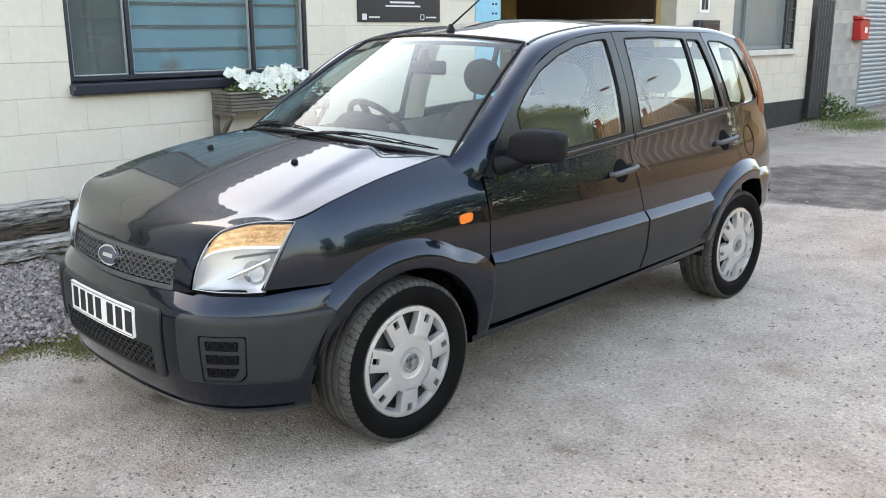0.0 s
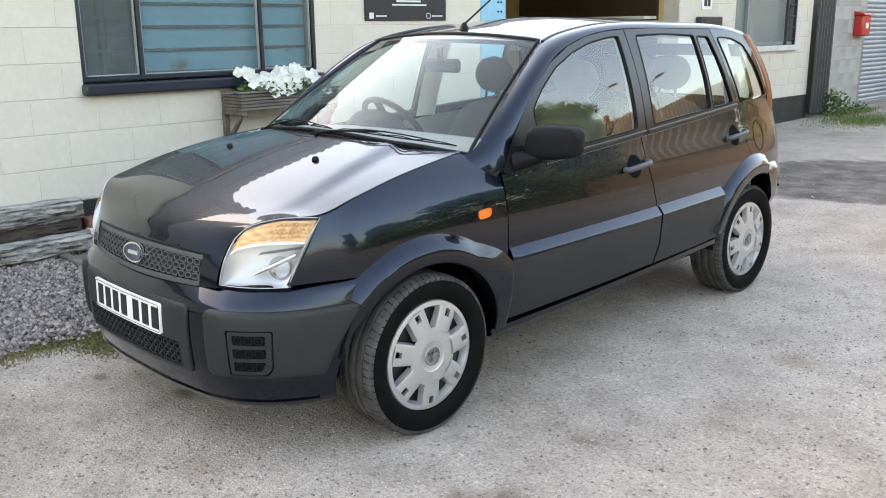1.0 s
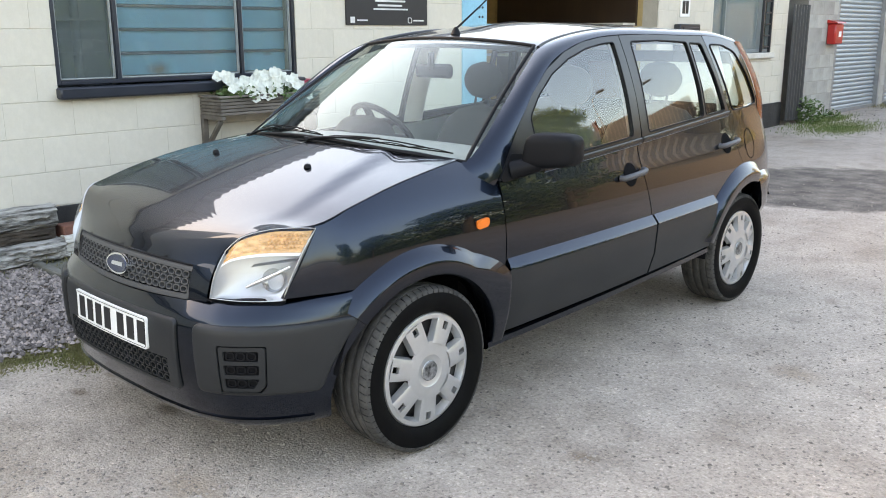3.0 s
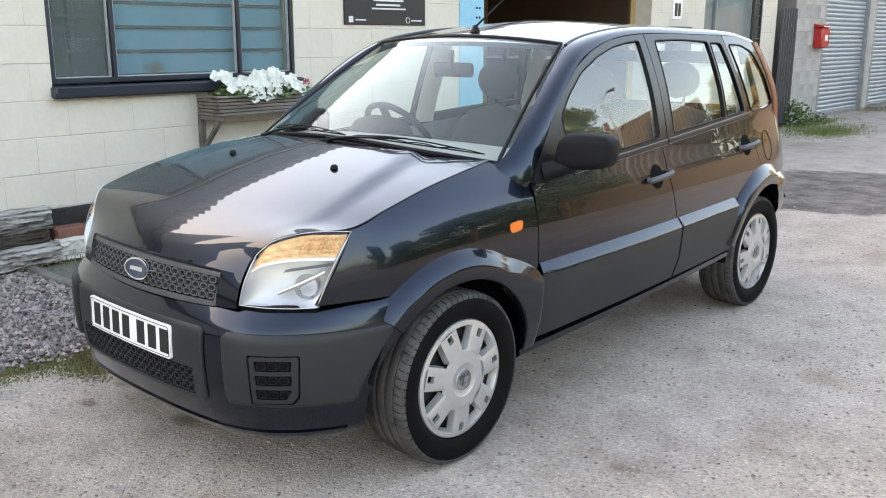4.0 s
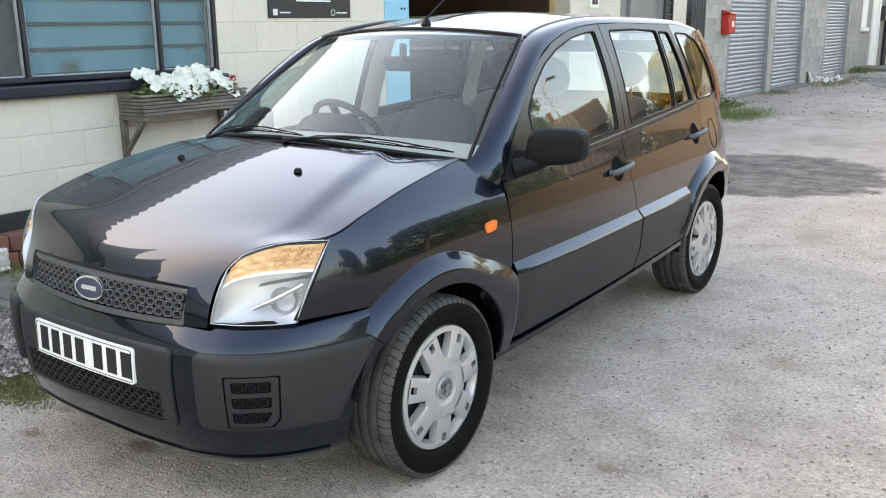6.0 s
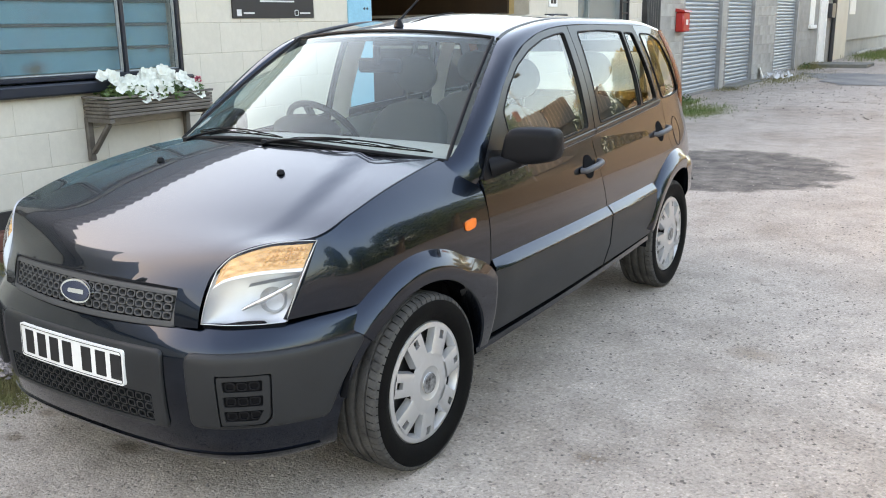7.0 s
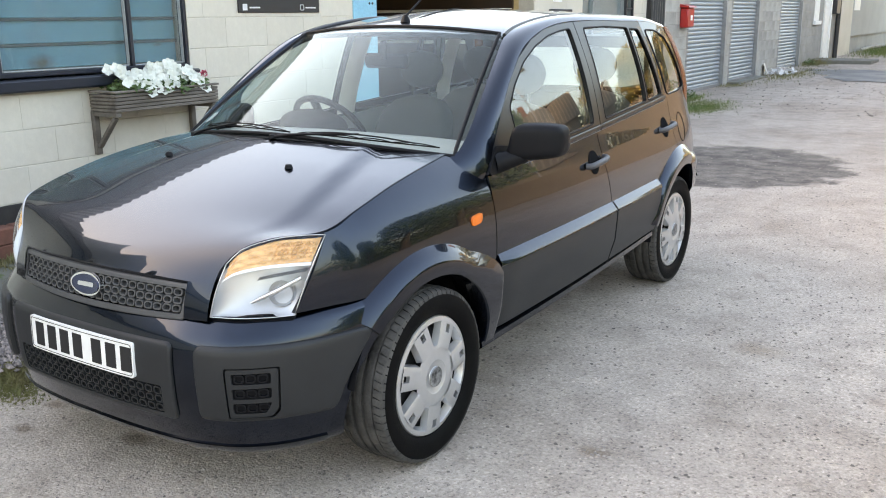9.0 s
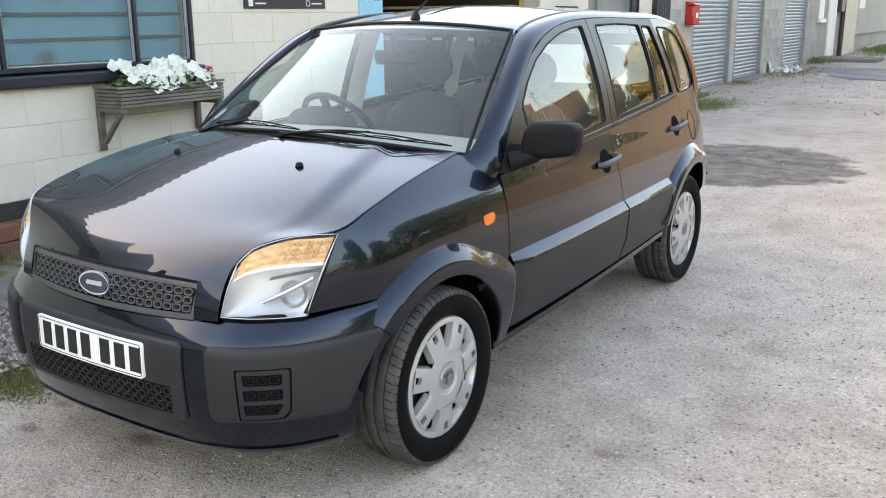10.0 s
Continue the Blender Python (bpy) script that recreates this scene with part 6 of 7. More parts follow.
def leafy(m, cx, cy, cz, r, count, size, rng, squash=0.7):
    for _ in range(count):
        d = Vector((rng.gauss(0, 1), rng.gauss(0, 1), rng.gauss(0, 1))).normalized() * r * rng.random() ** 0.4
        c = Vector((cx, cy, cz)) + Vector((d.x, d.y, d.z * squash))
        a = Vector((rng.gauss(0, 1), rng.gauss(0, 1), rng.gauss(0, 0.6))).normalized() * size * (0.6 + 0.8 * rng.random())
        b = a.cross(Vector((rng.gauss(0, 1), rng.gauss(0, 1), rng.gauss(0, 1)))).normalized() * size * 0.45
        m.add([c - a, c + b, c + a, c - b], [(0, 1, 2, 3)])


wd = Mesh()
leafy(wd, -2.82, 12.35, 0.22, 0.26, 420, 0.035, rng, 0.9)
leafy(wd, -2.80, 13.25, 0.10, 0.2, 160, 0.03, rng, 0.5)
thing("weed_clump", wd, M["leaf"], "bushy green weeds against the block pier", "weeds", kind="stuff", smooth=False)
wd = Mesh()
leafy(wd, -2.85, 23.3, 0.18, 0.16, 110, 0.04, rng, 0.8)
thing("weed_clump", wd, M["leaf"], "dark weeds beside the far doorway", "weeds", kind="stuff", smooth=False)

# paved strip beside the chippings, with its kerb
path = empty("paving", -2.4, 0.6, 0, "mossy grey paving slabs behind a low kerb", "paving", kind="structure")
for i in range(5):
    for j in range(4):
        x0, y0 = -2.98 + 0.46 * i, 0.12 + 0.46 * j
        part("slab", Mesh().box(x0 + 0.006, x0 + 0.452, y0 + 0.006, y0 + 0.452, -0.02, 0.022 + 0.006 * rng.random(), 0.008), M["slab"], path)
for i in range(3):
    part("kerb_stone", Mesh().box(-2.99 + 0.62 * i, -2.38 + 0.62 * i, 0.055, 0.113, -0.03, 0.045, 0.008), M["kerb"], path)

# timber baulks and loose brick at the foot of the wall
def baulk(y0, y1, z0, z1, x0, x1, name, label, mat):
    m = Mesh()
    def at(u, v):
        a = 2 * math.pi * v
        w, h = (x1 - x0) / 2, (z1 - z0) / 2
        c, s = math.cos(a), math.sin(a)
        y = y0 + (y1 - y0) * u
        layer = math.floor((s * 0.5 + 0.5) * 8.0)
        k = 1 + 0.10 * noise.noise((y * 5, c * 2, s * 2)) + 0.42 * noise.noise((y * 4, layer * 3.7, 1.0)) + 0.24 * noise.noise((y * 26, layer * 5.1, s * 3))
        k2 = 1 + 0.10 * noise.noise((y * 9, c * 3, s * 3))
        return ((x0 + x1) / 2 + w * k * math.copysign(abs(c) ** 0.5, c), y, (z0 + z1) / 2 + h * k2 * math.copysign(abs(s) ** 0.6, s))
    m.grid(at, 150, 44)
    for u in (0.0, 1.0):
        m.add([at(u, i / 44) for i in range(44)], [tuple(range(44))])
    return thing(name, m, mat, label, "timber", sharp=35)


baulk(-1.7, 0.27, 0.240, 0.385, -3.01, -2.87, "timber_baulk", "rotten timber baulk with flaking white paint", M["flaking"])
# near-black filler baulk standing in for the shaded gap between the pale ones
baulk(-1.7, 0.25, 0.150, 0.252, -3.00, -2.885, "timber_baulk", "dark filler timber standing in for the shaded gap between two pale baulks", M["rotten"])
baulk(-1.7, 0.28, 0.020, 0.160, -3.0, -2.80, "timber_baulk", "low timber baulk with flaking white paint on the chippings", M["flaking"])
baulk(0.285, 0.475, 0.024, 0.172, -2.92, -2.82, "painted_brick", "white painted broken brick on the mossy paving", M["offwhite"])
bk = Mesh().box(0, 0.135, 0, 0.214, 0, 0.103, 0.007).data("brick", M["brick"])
for k in range(7):
    for row in range(2):
        thing("brick", bk, M["brick"], "red brick laid along the black plinth", "brick", "edging bricks").location = (-3.012 + 0.006 * rng.random(), 0.30 + 0.224 * k + (0.05 if row == 0 else 0.0), 0.022 + 0.107 * row)

# ---- the painted workshop wall ----
Z0, COURSE, LENGTH = 0.345, 0.2315, 0.452
OPEN1 = (0.425, 2.385, 1.085, 2.36)       # first window: y from, to, z from, to
DOORWAY = (4.72, 7.95, 0.0, 2.3)
OPEN2 = (9.38, 11.25, 1.13, 2.2)
TOP = 2.52


def wall_with_holes(y0, y1, z0, z1, x0, x1, holes):
    ys = sorted({y0, y1, *[h[0] for h in holes], *[h[1] for h in holes]})
    zs = sorted({z0, z1, *[h[2] for h in holes], *[h[3] for h in holes]})
    m = Mesh()
    for a, b in zip(ys, ys[1:]):
        for c, d in zip(zs, zs[1:]):
            mid = ((a + b) / 2, (c + d) / 2)
            if not any(h[0] < mid[0] < h[1] and h[2] < mid[1] < h[3] for h in holes):
                m.box(x0, x1, a, b, c, d)
    return m


# beyond y -6 the wall is unseen, run on to block the low sun
core = wall_with_holes(-20.0, 11.78, -0.05, TOP, WALL - 0.22, WALL - 0.004, [OPEN1, (DOORWAY[0], DOORWAY[1], -0.05, DOORWAY[3]), OPEN2])
wall = thing("wall_west", core, M["mortar"], "cream painted concrete block workshop wall", "wall", kind="structure", smooth=False)
part("plinth", Mesh().box(WALL - 0.003, WALL + 0.012, -20.0, 4.72, -0.05, 0.343, 0.006).box(WALL - 0.003, WALL + 0.012, 7.95, 11.78, -0.05, 0.40, 0.006), M["bitumen"], wall, "black bitumen plinth")

# loose joints of the plinth
def cut(y0, y1, z0, z1, holes):
    """What is left of a block beside the openings, as y spans."""
    spans = [(y0, y1)]
    for h in holes:
        if z1 <= h[2] + 0.002 or z0 >= h[3] - 0.002:
            continue
        nxt = []
        for a, b in spans:
            if b <= h[0] or a >= h[1]:
                nxt.append((a, b))
            else:
                if a < h[0] - 0.02:
                    nxt.append((a, h[0]))
                if b > h[1] + 0.02:
                    nxt.append((h[1], b))
        spans = nxt
    return spans


def block_rows(parent, y0, y1, z0, rows, holes, x_face, mat, depth=0.02, course=COURSE, length=LENGTH, joint=0.006, start=0.0, rest_from=1e9):
    cache, rest = {}, Mesh()
    for r in range(rows):
        za, zb = z0 + course * r + joint / 2, z0 + course * (r + 1) - joint / 2
        y = y0 - length + (length / 2 if r % 2 else 0.0) + start
        while y < y1:
            a, b = max(y + joint / 30, y0), min(y + length - joint / 30, y1)
            y += length
            if b - a < 0.02:
                continue
            for c, d in cut(a, b, za, zb, holes):
                low, hi = za, zb
                for h in holes:
                    if c < h[1] - 0.01 and d > h[0] + 0.01 and low < h[3] and hi > h[2]:
                        if h[2] - low > 0.02:
                            hi = h[2]
                if c > rest_from:
                    rest.box(x_face - depth, x_face, c, d, low, hi, 0.005)
                    continue
                key = (round(d - c, 3), round(hi - low, 3))
                if key not in cache:
                    cache[key] = Mesh().box(-depth, 0, 0, key[0], 0, key[1], 0.0022).data("block", mat, 30)
                ob = new("block", cache[key])
                ob.parent = parent
                ob.location = (x_face + rng.uniform(-0.0007, 0.0007), c, low)
    return rest


# ---- first window ----
def window_bars(m, y0, y1, z0, z1, x, w, d):
    m.box(x - d, x, y0, y0 + w, z0, z1, 0.004)
    m.box(x - d, x, y1 - w, y1, z0, z1, 0.004)
    m.box(x - d, x, y0 + w, y1 - w, z0, z0 + w, 0.004)
    m.box(x - d, x, y0 + w, y1 - w, z1 - w, z1, 0.004)


win = empty("window_1", WALL, 1.4, 1.09, "navy framed workshop window with teal boards behind", "window", kind="structure")
wf = Mesh()
window_bars(wf, 0.425, 2.385, 1.14, 2.36, WALL - 0.005, 0.030, 0.07)
for yc in (0.868, 1.876):
    wf.box(WALL - 0.075, WALL - 0.008, yc - 0.016, yc + 0.016, 1.16, 2.34, 0.004)
part("window_frame", wf, M["navy"], win, "navy painted timber frame")
part("window_sill", Mesh().box(WALL - 0.10, WALL + 0.075, 0.412, 2.42, 1.050, 1.128, 0.012), M["navy"], win, "thick navy sill")
bd_ = Mesh()
for a, b in ((0.455, 0.852), (0.884, 1.86), (1.892, 2.355)):
    window_bars(bd_, a + 0.002, b - 0.002, 1.172, 2.33, WALL - 0.022, 0.010, 0.03)
    pn = part("pane", Mesh().box(WALL - 0.052, WALL - 0.048, a + 0.004, b - 0.004, 1.174, 2.325), M["win_glass"], win, "dusty window glass", smooth=False)
    pn.visible_shadow = False
part("glazing_bead", bd_, M["bead"], win, "chipped grey glazing bead")
for k in range(7):
    z = 1.185 + 0.163 * k
    part("teal_board", Mesh().box(WALL - 0.135, WALL - 0.110, 0.90, 2.35, z, z + 0.150, 0.004), M["teal"], win, "teal painted board behind the glass")
    part("board_rail", Mesh().box(WALL - 0.112, WALL - 0.094, 0.89, 2.35, z + 0.142, z + 0.163, 0.003), M["navy"], win)
# unlit room put into colour: near-black panel, pipe and shelf behind the pane
part("dark_board", Mesh().box(WALL - 0.24, WALL - 0.20, 0.40, 0.90, 1.10, 2.36), M["dark_room"], win, "near-black panel standing in for the unlit room behind the first pane")
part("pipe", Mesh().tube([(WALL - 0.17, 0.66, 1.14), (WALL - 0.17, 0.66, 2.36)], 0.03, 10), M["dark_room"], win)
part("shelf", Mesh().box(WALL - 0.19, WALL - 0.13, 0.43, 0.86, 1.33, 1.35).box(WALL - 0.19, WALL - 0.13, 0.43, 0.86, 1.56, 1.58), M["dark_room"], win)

# ---- planter ----
pl = empty("planter_box", WALL + 0.1, 1.9, 0.87, "weathered timber planter on brackets under the window", "planter")
PY0, PY1, PX0, PX1, PZ0, PZ1 = 1.465, 2.375, WALL + 0.012, WALL + 0.295, 0.886, 1.008
for k in range(5):
    z = PZ0 + 0.0245 * k
    part("slat", Mesh().box(PX1 - 0.016, PX1, PY0, PY1, z, z + 0.021, 0.004), M["old_wood"], pl)
    part("slat", Mesh().box(PX0, PX1 - 0.017, PY0, PY0 + 0.016, z, z + 0.021, 0.004), M["old_wood"], pl)
    part("slat", Mesh().box(PX0, PX1 - 0.017, PY1 - 0.016, PY1, z, z + 0.021, 0.004), M["old_wood"], pl)
part("rim_board", Mesh().box(PX1 - 0.03, PX1 + 0.008, PY0 - 0.008, PY1 + 0.008, PZ1 + 0.005, PZ1 + 0.020, 0.004).box(PX0, PX1 - 0.031, PY0 - 0.008, PY0 + 0.025, PZ1 + 0.005, PZ1 + 0.020, 0.004), M["old_wood"], pl)
part("soil", Mesh().box(PX0 + 0.002, PX1 - 0.018, PY0 + 0.017, PY1 - 0.017, PZ0 + 0.01, PZ1 - 0.01), M["soil"], pl)
for y in (1.49, 2.345):
    br = Mesh()
    br.box(WALL + 0.002, WALL + 0.04, y - 0.022, y + 0.022, 0.585, 0.885, 0.004)
    br.box(WALL + 0.041, PX1 - 0.01, y - 0.022, y + 0.022, 0.852, 0.885, 0.004)
    br.box(-0.014, 0.014, -0.018, 0.018, 0.0, 0.29, 0.004, pose(WALL + 0.048, y, 0.64, 0, 44, 0))
    part("bracket", br, M["old_wood"], pl, "timber bracket")

fl, fg = Mesh(), Mesh()
for _ in range(92):
    y = rng.uniform(1.58, 2.27)
    f_ = rng.random()
    x = PX0 + 0.05 + (PX1 - PX0 - 0.04) * f_
    z = 1.160 - 0.105 * f_ * f_ + 0.028 * math.sin(y * 13) - 0.05 * rng.random()
    n = Vector((0.8 + 0.3 * rng.random(), -0.6 + 0.6 * rng.random(), 0.35 + 0.5 * rng.random())).normalized()
    s = n.cross(Vector((0, 0, 1))).normalized()
    t = n.cross(s)
    c, r0 = Vector((x, y, z)), 0.030 + 0.011 * rng.random()
    ringv = []
    for k in range(20):
        a = k * math.pi / 10
        rr = r0 * (1 + 0.13 * math.cos(5 * a) + 0.05 * math.cos(11 * a + y * 9))
        ringv.append(c + s * rr * math.cos(a) + t * rr * math.sin(a) + n * (0.010 + 0.006 * math.cos(5 * a + 1)))
    inner = [c + (q - c) * 0.45 - n * 0.003 for q in ringv]
    o = [c - n * 0.02]
    fl.add(ringv + inner + o, [(k, (k + 1) % 20, 20 + (k + 1) % 20, 20 + k) for k in range(20)] + [(20 + k, 20 + (k + 1) % 20, 40) for k in range(20)])
thing("petunia_flowers", fl, M["petal"], "white petunias in full bloom in the planter", "flowers", kind="stuff", sharp=70)
leafy(fg, WALL + 0.17, 1.70, 1.03, 0.20, 260, 0.024, rng, 0.35)
leafy(fg, WALL + 0.17, 2.00, 1.035, 0.22, 260, 0.024, rng, 0.35)
leafy(fg, WALL + 0.17, 2.24, 1.03, 0.14, 140, 0.024, rng, 0.4)
thing("petunia_leaves", fg, M["leaf"], "green petunia foliage among the flowers", "plant", kind="stuff", smooth=False)
pk = Mesh()
leafy(pk, WALL + 0.17, 2.355, 1.10, 0.040, 30, 0.018, rng, 0.8)
thing("pink_flowers", pk, M["pink_petal"], "small pink flowers at the end of the planter", "flowers", kind="stuff", smooth=False)

# ---- sign board ----
sg = empty("sign_board", WALL, 3.4, 1.54, "black trade sign with pale lettering shown as bars", "sign")
part("board", Mesh().box(WALL + 0.001, WALL + 0.012, 2.908, 3.882, 1.537, 2.20, 0.003), M["sign"], sg)
bars = [(3.27, 3.56, 1.697, 1.713), (3.22, 3.63, 1.667, 1.680), (3.24, 3.60, 1.735, 1.75), (3.2, 3.66, 1.80, 1.84), (3.03, 3.15, 1.572, 1.584), (3.70, 3.83, 1.572, 1.584)]
for a, b, c, d in bars:
    part("lettering_bar", Mesh().box(WALL + 0.0125, WALL + 0.0145, a, b, c, d), M["print_white"], sg, smooth=False)
part("logo_square", Mesh().box(WALL + 0.0125, WALL + 0.0145, 2.955, 3.005, 1.556, 1.606), M["print_white"], sg, smooth=False)
part("logo_ring", Mesh().tube([(WALL + 0.0135, 3.655 + a, 1.58 + b) for a, b in rounded([(-0.022, -0.022), (0.022, -0.022), (0.022, 0.022), (-0.022, 0.022)], 0.012)], 0.0035, 5, True), M["print_white"], sg)

# ---- doorway with the blue leaf, passage behind ----
dl = Mesh().box(WALL - 0.04, WALL + 0.012, 4.36, 4.715, 0.30, 2.28, 0.004)
door = thing("door_1", dl, M["sky_blue"], "sky-blue steel door leaf folded back on the wall", "door", kind="structure")
for dy, dz in ((4.60, 1.62), (4.645, 1.62), (4.60, 1.71), (4.645, 1.71), (4.64, 1.90)):
    part("bolt", Mesh().lathe([(0.0, 0.008), (0.010, 0.007), (0.012, 0.0)], 10, pose(WALL + 0.012, dy, dz, 0, 0, 0)), M["navy"], door)
thing("passage_wall", Mesh().box(-7.0, WALL - 0.22, 7.95, 8.1, 0, 2.4).box(-7.1, -6.0, 4.5, 8.1, 0, 2.4).box(-7.0, WALL - 0.22, 4.55, 4.715, 0, 2.4), M["ochre"], "ochre plastered passage inside the doorway", "wall", kind="structure", smooth=False)
thing("ceiling", Mesh().box(-7.1, WALL - 0.22, 4.5, 8.1, 2.4, 2.45), M["offwhite"], "old white passage ceiling", "ceiling", kind="structure", smooth=False)
thing("passage_floor", Mesh().box(-7.0, WALL, 4.72, 7.95, -0.05, 0.03), M["kerb"], "concrete floor of the passage", "floor", kind="structure", smooth=False)
thing("inner_door", Mesh().box(-5.98, -5.92, 6.2, 7.15, 0.03, 2.1, 0.01), M["brown_door"], "dark brown inner door", "door")
thing("notice", Mesh().box(-5.96, -5.95, 7.45, 7.75, 1.55, 2.0), M["badge"], "small dark blue notice on the plaster", "notice", smooth=False)
shf = empty("wall_shelf", -4.3, 7.7, 1.2, "dark shelving with pale edges in the passage", "shelf")
part("back", Mesh().box(-5.6, -3.32, 7.90, 7.944, 0.4, 2.35), M["brown_door"], shf, smooth=False)
for z in (1.15, 1.55, 1.95):
    part("board", Mesh().box(-5.6, -3.32, 7.62, 7.898, z, z + 0.035, 0.004), M["offwhite"], shf)

# house number plate and letter box
hn = thing("number_sign", Mesh().box(WALL + 0.001, WALL + 0.010, 8.47, 8.72, 1.66, 2.06, 0.002), M["white"], "white number sign with black bars", "sign")
part("character_bar", Mesh().box(WALL + 0.0105, WALL + 0.0125, 8.52, 8.59, 1.70, 1.86), M["ink"], hn, smooth=False)
part("character_bar", Mesh().box(WALL + 0.0105, WALL + 0.0125, 8.605, 8.675, 1.70, 1.86), M["ink"], hn, smooth=False)
part("word_bar", Mesh().box(WALL + 0.0105, WALL + 0.0125, 8.50, 8.69, 1.92, 1.98), M["ink"], hn, smooth=False)
lb = thing("letter_box", Mesh().box(WALL + 0.001, WALL + 0.10, 8.34, 8.86, 1.22, 1.57, 0.012), M["black_metal"], "black steel letter box on the wall", "letter box")
part("flap", Mesh().box(WALL + 0.1005, WALL + 0.112, 8.40, 8.80, 1.46, 1.53, 0.004), M["black_metal"], lb)

# ---- second window ----
w2 = empty("window_2", WALL, 10.3, 1.13, "grey boarded window with a steel ladder grille", "window", kind="structure")
wf = Mesh()
window_bars(wf, 9.38, 11.25, 1.17, 2.2, WALL - 0.03, 0.05, 0.06)
wf.box(WALL - 0.09, WALL - 0.032, 9.78, 9.81, 1.22, 2.15)
part("window_frame", wf, M["grey_panel"], w2)
part("window_sill", Mesh().box(WALL - 0.08, WALL + 0.05, 9.33, 11.30, 1.085, 1.165, 0.01), M["offwhite"], w2)
part("board", Mesh().box(WALL - 0.14, WALL - 0.10, 9.40, 11.2, 1.18, 2.18), M["grey_panel"], w2, smooth=False)
pn = part("pane", Mesh().box(WALL - 0.07, WALL - 0.066, 9.44, 10.88, 1.22, 2.15), M["win_glass"], w2, smooth=False)
pn.visible_shadow = False
part("white_bar", Mesh().box(WALL - 0.065, WALL - 0.04, 9.79, 9.82, 1.22, 2.15), M["white"], w2)
for y in (10.92, 11.19):
    part("grille_upright", Mesh().box(WALL - 0.03, WALL + 0.01, y, y + 0.03, 1.17, 2.18, 0.003), M["black_metal"], w2)
for k in range(6):
    part("grille_rung", Mesh().box(WALL - 0.02, WALL + 0.0, 10.951, 11.189, 1.24 + 0.165 * k, 1.26 + 0.165 * k, 0.003), M["black_metal"], w2)

# black corrugated sheet leaning in the corner
cs = Mesh()
cs.grid(lambda u, v: (WALL + 0.10 - 0.04 * v + 0.022 * math.sin(u * 6 * 2 * math.pi), 11.74 + 0.62 * u + 0.10 * v, 0.10 + 1.78 * v), 60, 6)
cs.grid(lambda u, v: (WALL + 0.096 - 0.04 * v + 0.022 * math.sin(u * 6 * 2 * math.pi), 11.74 + 0.62 * u + 0.10 * v, 0.10 + 1.78 * v), 60, 6)
thing("corrugated_sheet", cs, M["black_metal"], "black corrugated sheets leaning in the corner", "metal sheet", sharp=70)

# ---- garages ----
GY = [(13.80, 16.10), (16.47, 18.53), (20.45, 22.70)]
gholes = [(a, b, 0.0, 2.55) for a, b in GY] + [(25.35, 26.3, 0.0, 2.2)]
gw = thing("wall_garage", wall_with_holes(12.48, 27.85, -0.05, 2.78, WALL - 0.30, WALL + 0.012, gholes), M["grey_mortar"], "bare concrete block garage wall", "wall", kind="structure", smooth=False)
part("side_return", Mesh().box(WALL - 1.2, WALL - 0.301, 12.482, 12.68, -0.05, 2.7), M["grey_block"], gw, smooth=False)


def shutter(y0, y1, label):
    s = empty("roller_shutter", WALL, (y0 + y1) / 2, 0, label, "roller shutter", "garage shutters", "structure")
    z = 0.06 + height(-3, y0)
    pitch, base = 0.076, z
    m = Mesh().grid(lambda u, v: (0.020 * math.sin(math.pi * v) ** 0.7, (y1 - y0) * u, pitch * v), 1, 8)
    d = m.data("slat", M["shutter"], 50)
    while z < 2.62:
        ob = new("slat", d)
        ob.parent = s
        ob.matrix_parent_inverse = parent_inverse(s)
        ob.location = (WALL - 0.075, y0, z)
        z += pitch
    part("guide_rail", Mesh().box(WALL - 0.10, WALL + 0.02, y0 - 0.05, y0 + 0.035, 0.02, 2.6, 0.005), M["galv"], s)
    part("guide_rail", Mesh().box(WALL - 0.10, WALL + 0.02, y1 - 0.035, y1 + 0.05, 0.02, 2.6, 0.005), M["galv"], s)
    part("bottom_bar", Mesh().box(WALL - 0.09, WALL - 0.03, y0 + 0.036, y1 - 0.036, base - 0.06, base + 0.02, 0.005), M["galv"], s)
    return s


for (a, b), lb_ in zip(GY, ("grey galvanised roller shutter, closed, beside a red post box", "grey galvanised roller shutter between block piers", "far grey galvanised roller shutter, closed")):
    shutter(a, b, lb_)
thing("threshold", Mesh().box(WALL - 0.2, WALL + 0.25, 16.4, 18.6, 0.02, 0.13, 0.02), M["kerb"], "raised concrete threshold at the middle shutter", "threshold", kind="structure")

# red post box
rb = thing("post_box", Mesh().box(WALL + 0.012, WALL + 0.16, 13.33, 13.68, 1.26, 1.60, 0.02), M["red"], "red steel post box on the block pier", "post box")
part("lid", Mesh().add([(WALL + 0.012, 13.31, 1.60), (WALL + 0.19, 13.31, 1.60), (WALL + 0.19, 13.70, 1.60), (WALL + 0.012, 13.70, 1.60), (WALL + 0.012, 13.31, 1.66), (WALL + 0.17, 13.31, 1.625), (WALL + 0.17, 13.70, 1.625), (WALL + 0.012, 13.70, 1.66)],
     [(0, 1, 2, 3), (4, 5, 6, 7), (0, 1, 5, 4), (2, 3, 7, 6), (1, 2, 6, 5), (0, 3, 7, 4)]), M["red"], rb, smooth=False)
part("notice", Mesh().box(WALL + 0.1605, WALL + 0.164, 13.47, 13.58, 1.38, 1.47), M["white"], rb, smooth=False)

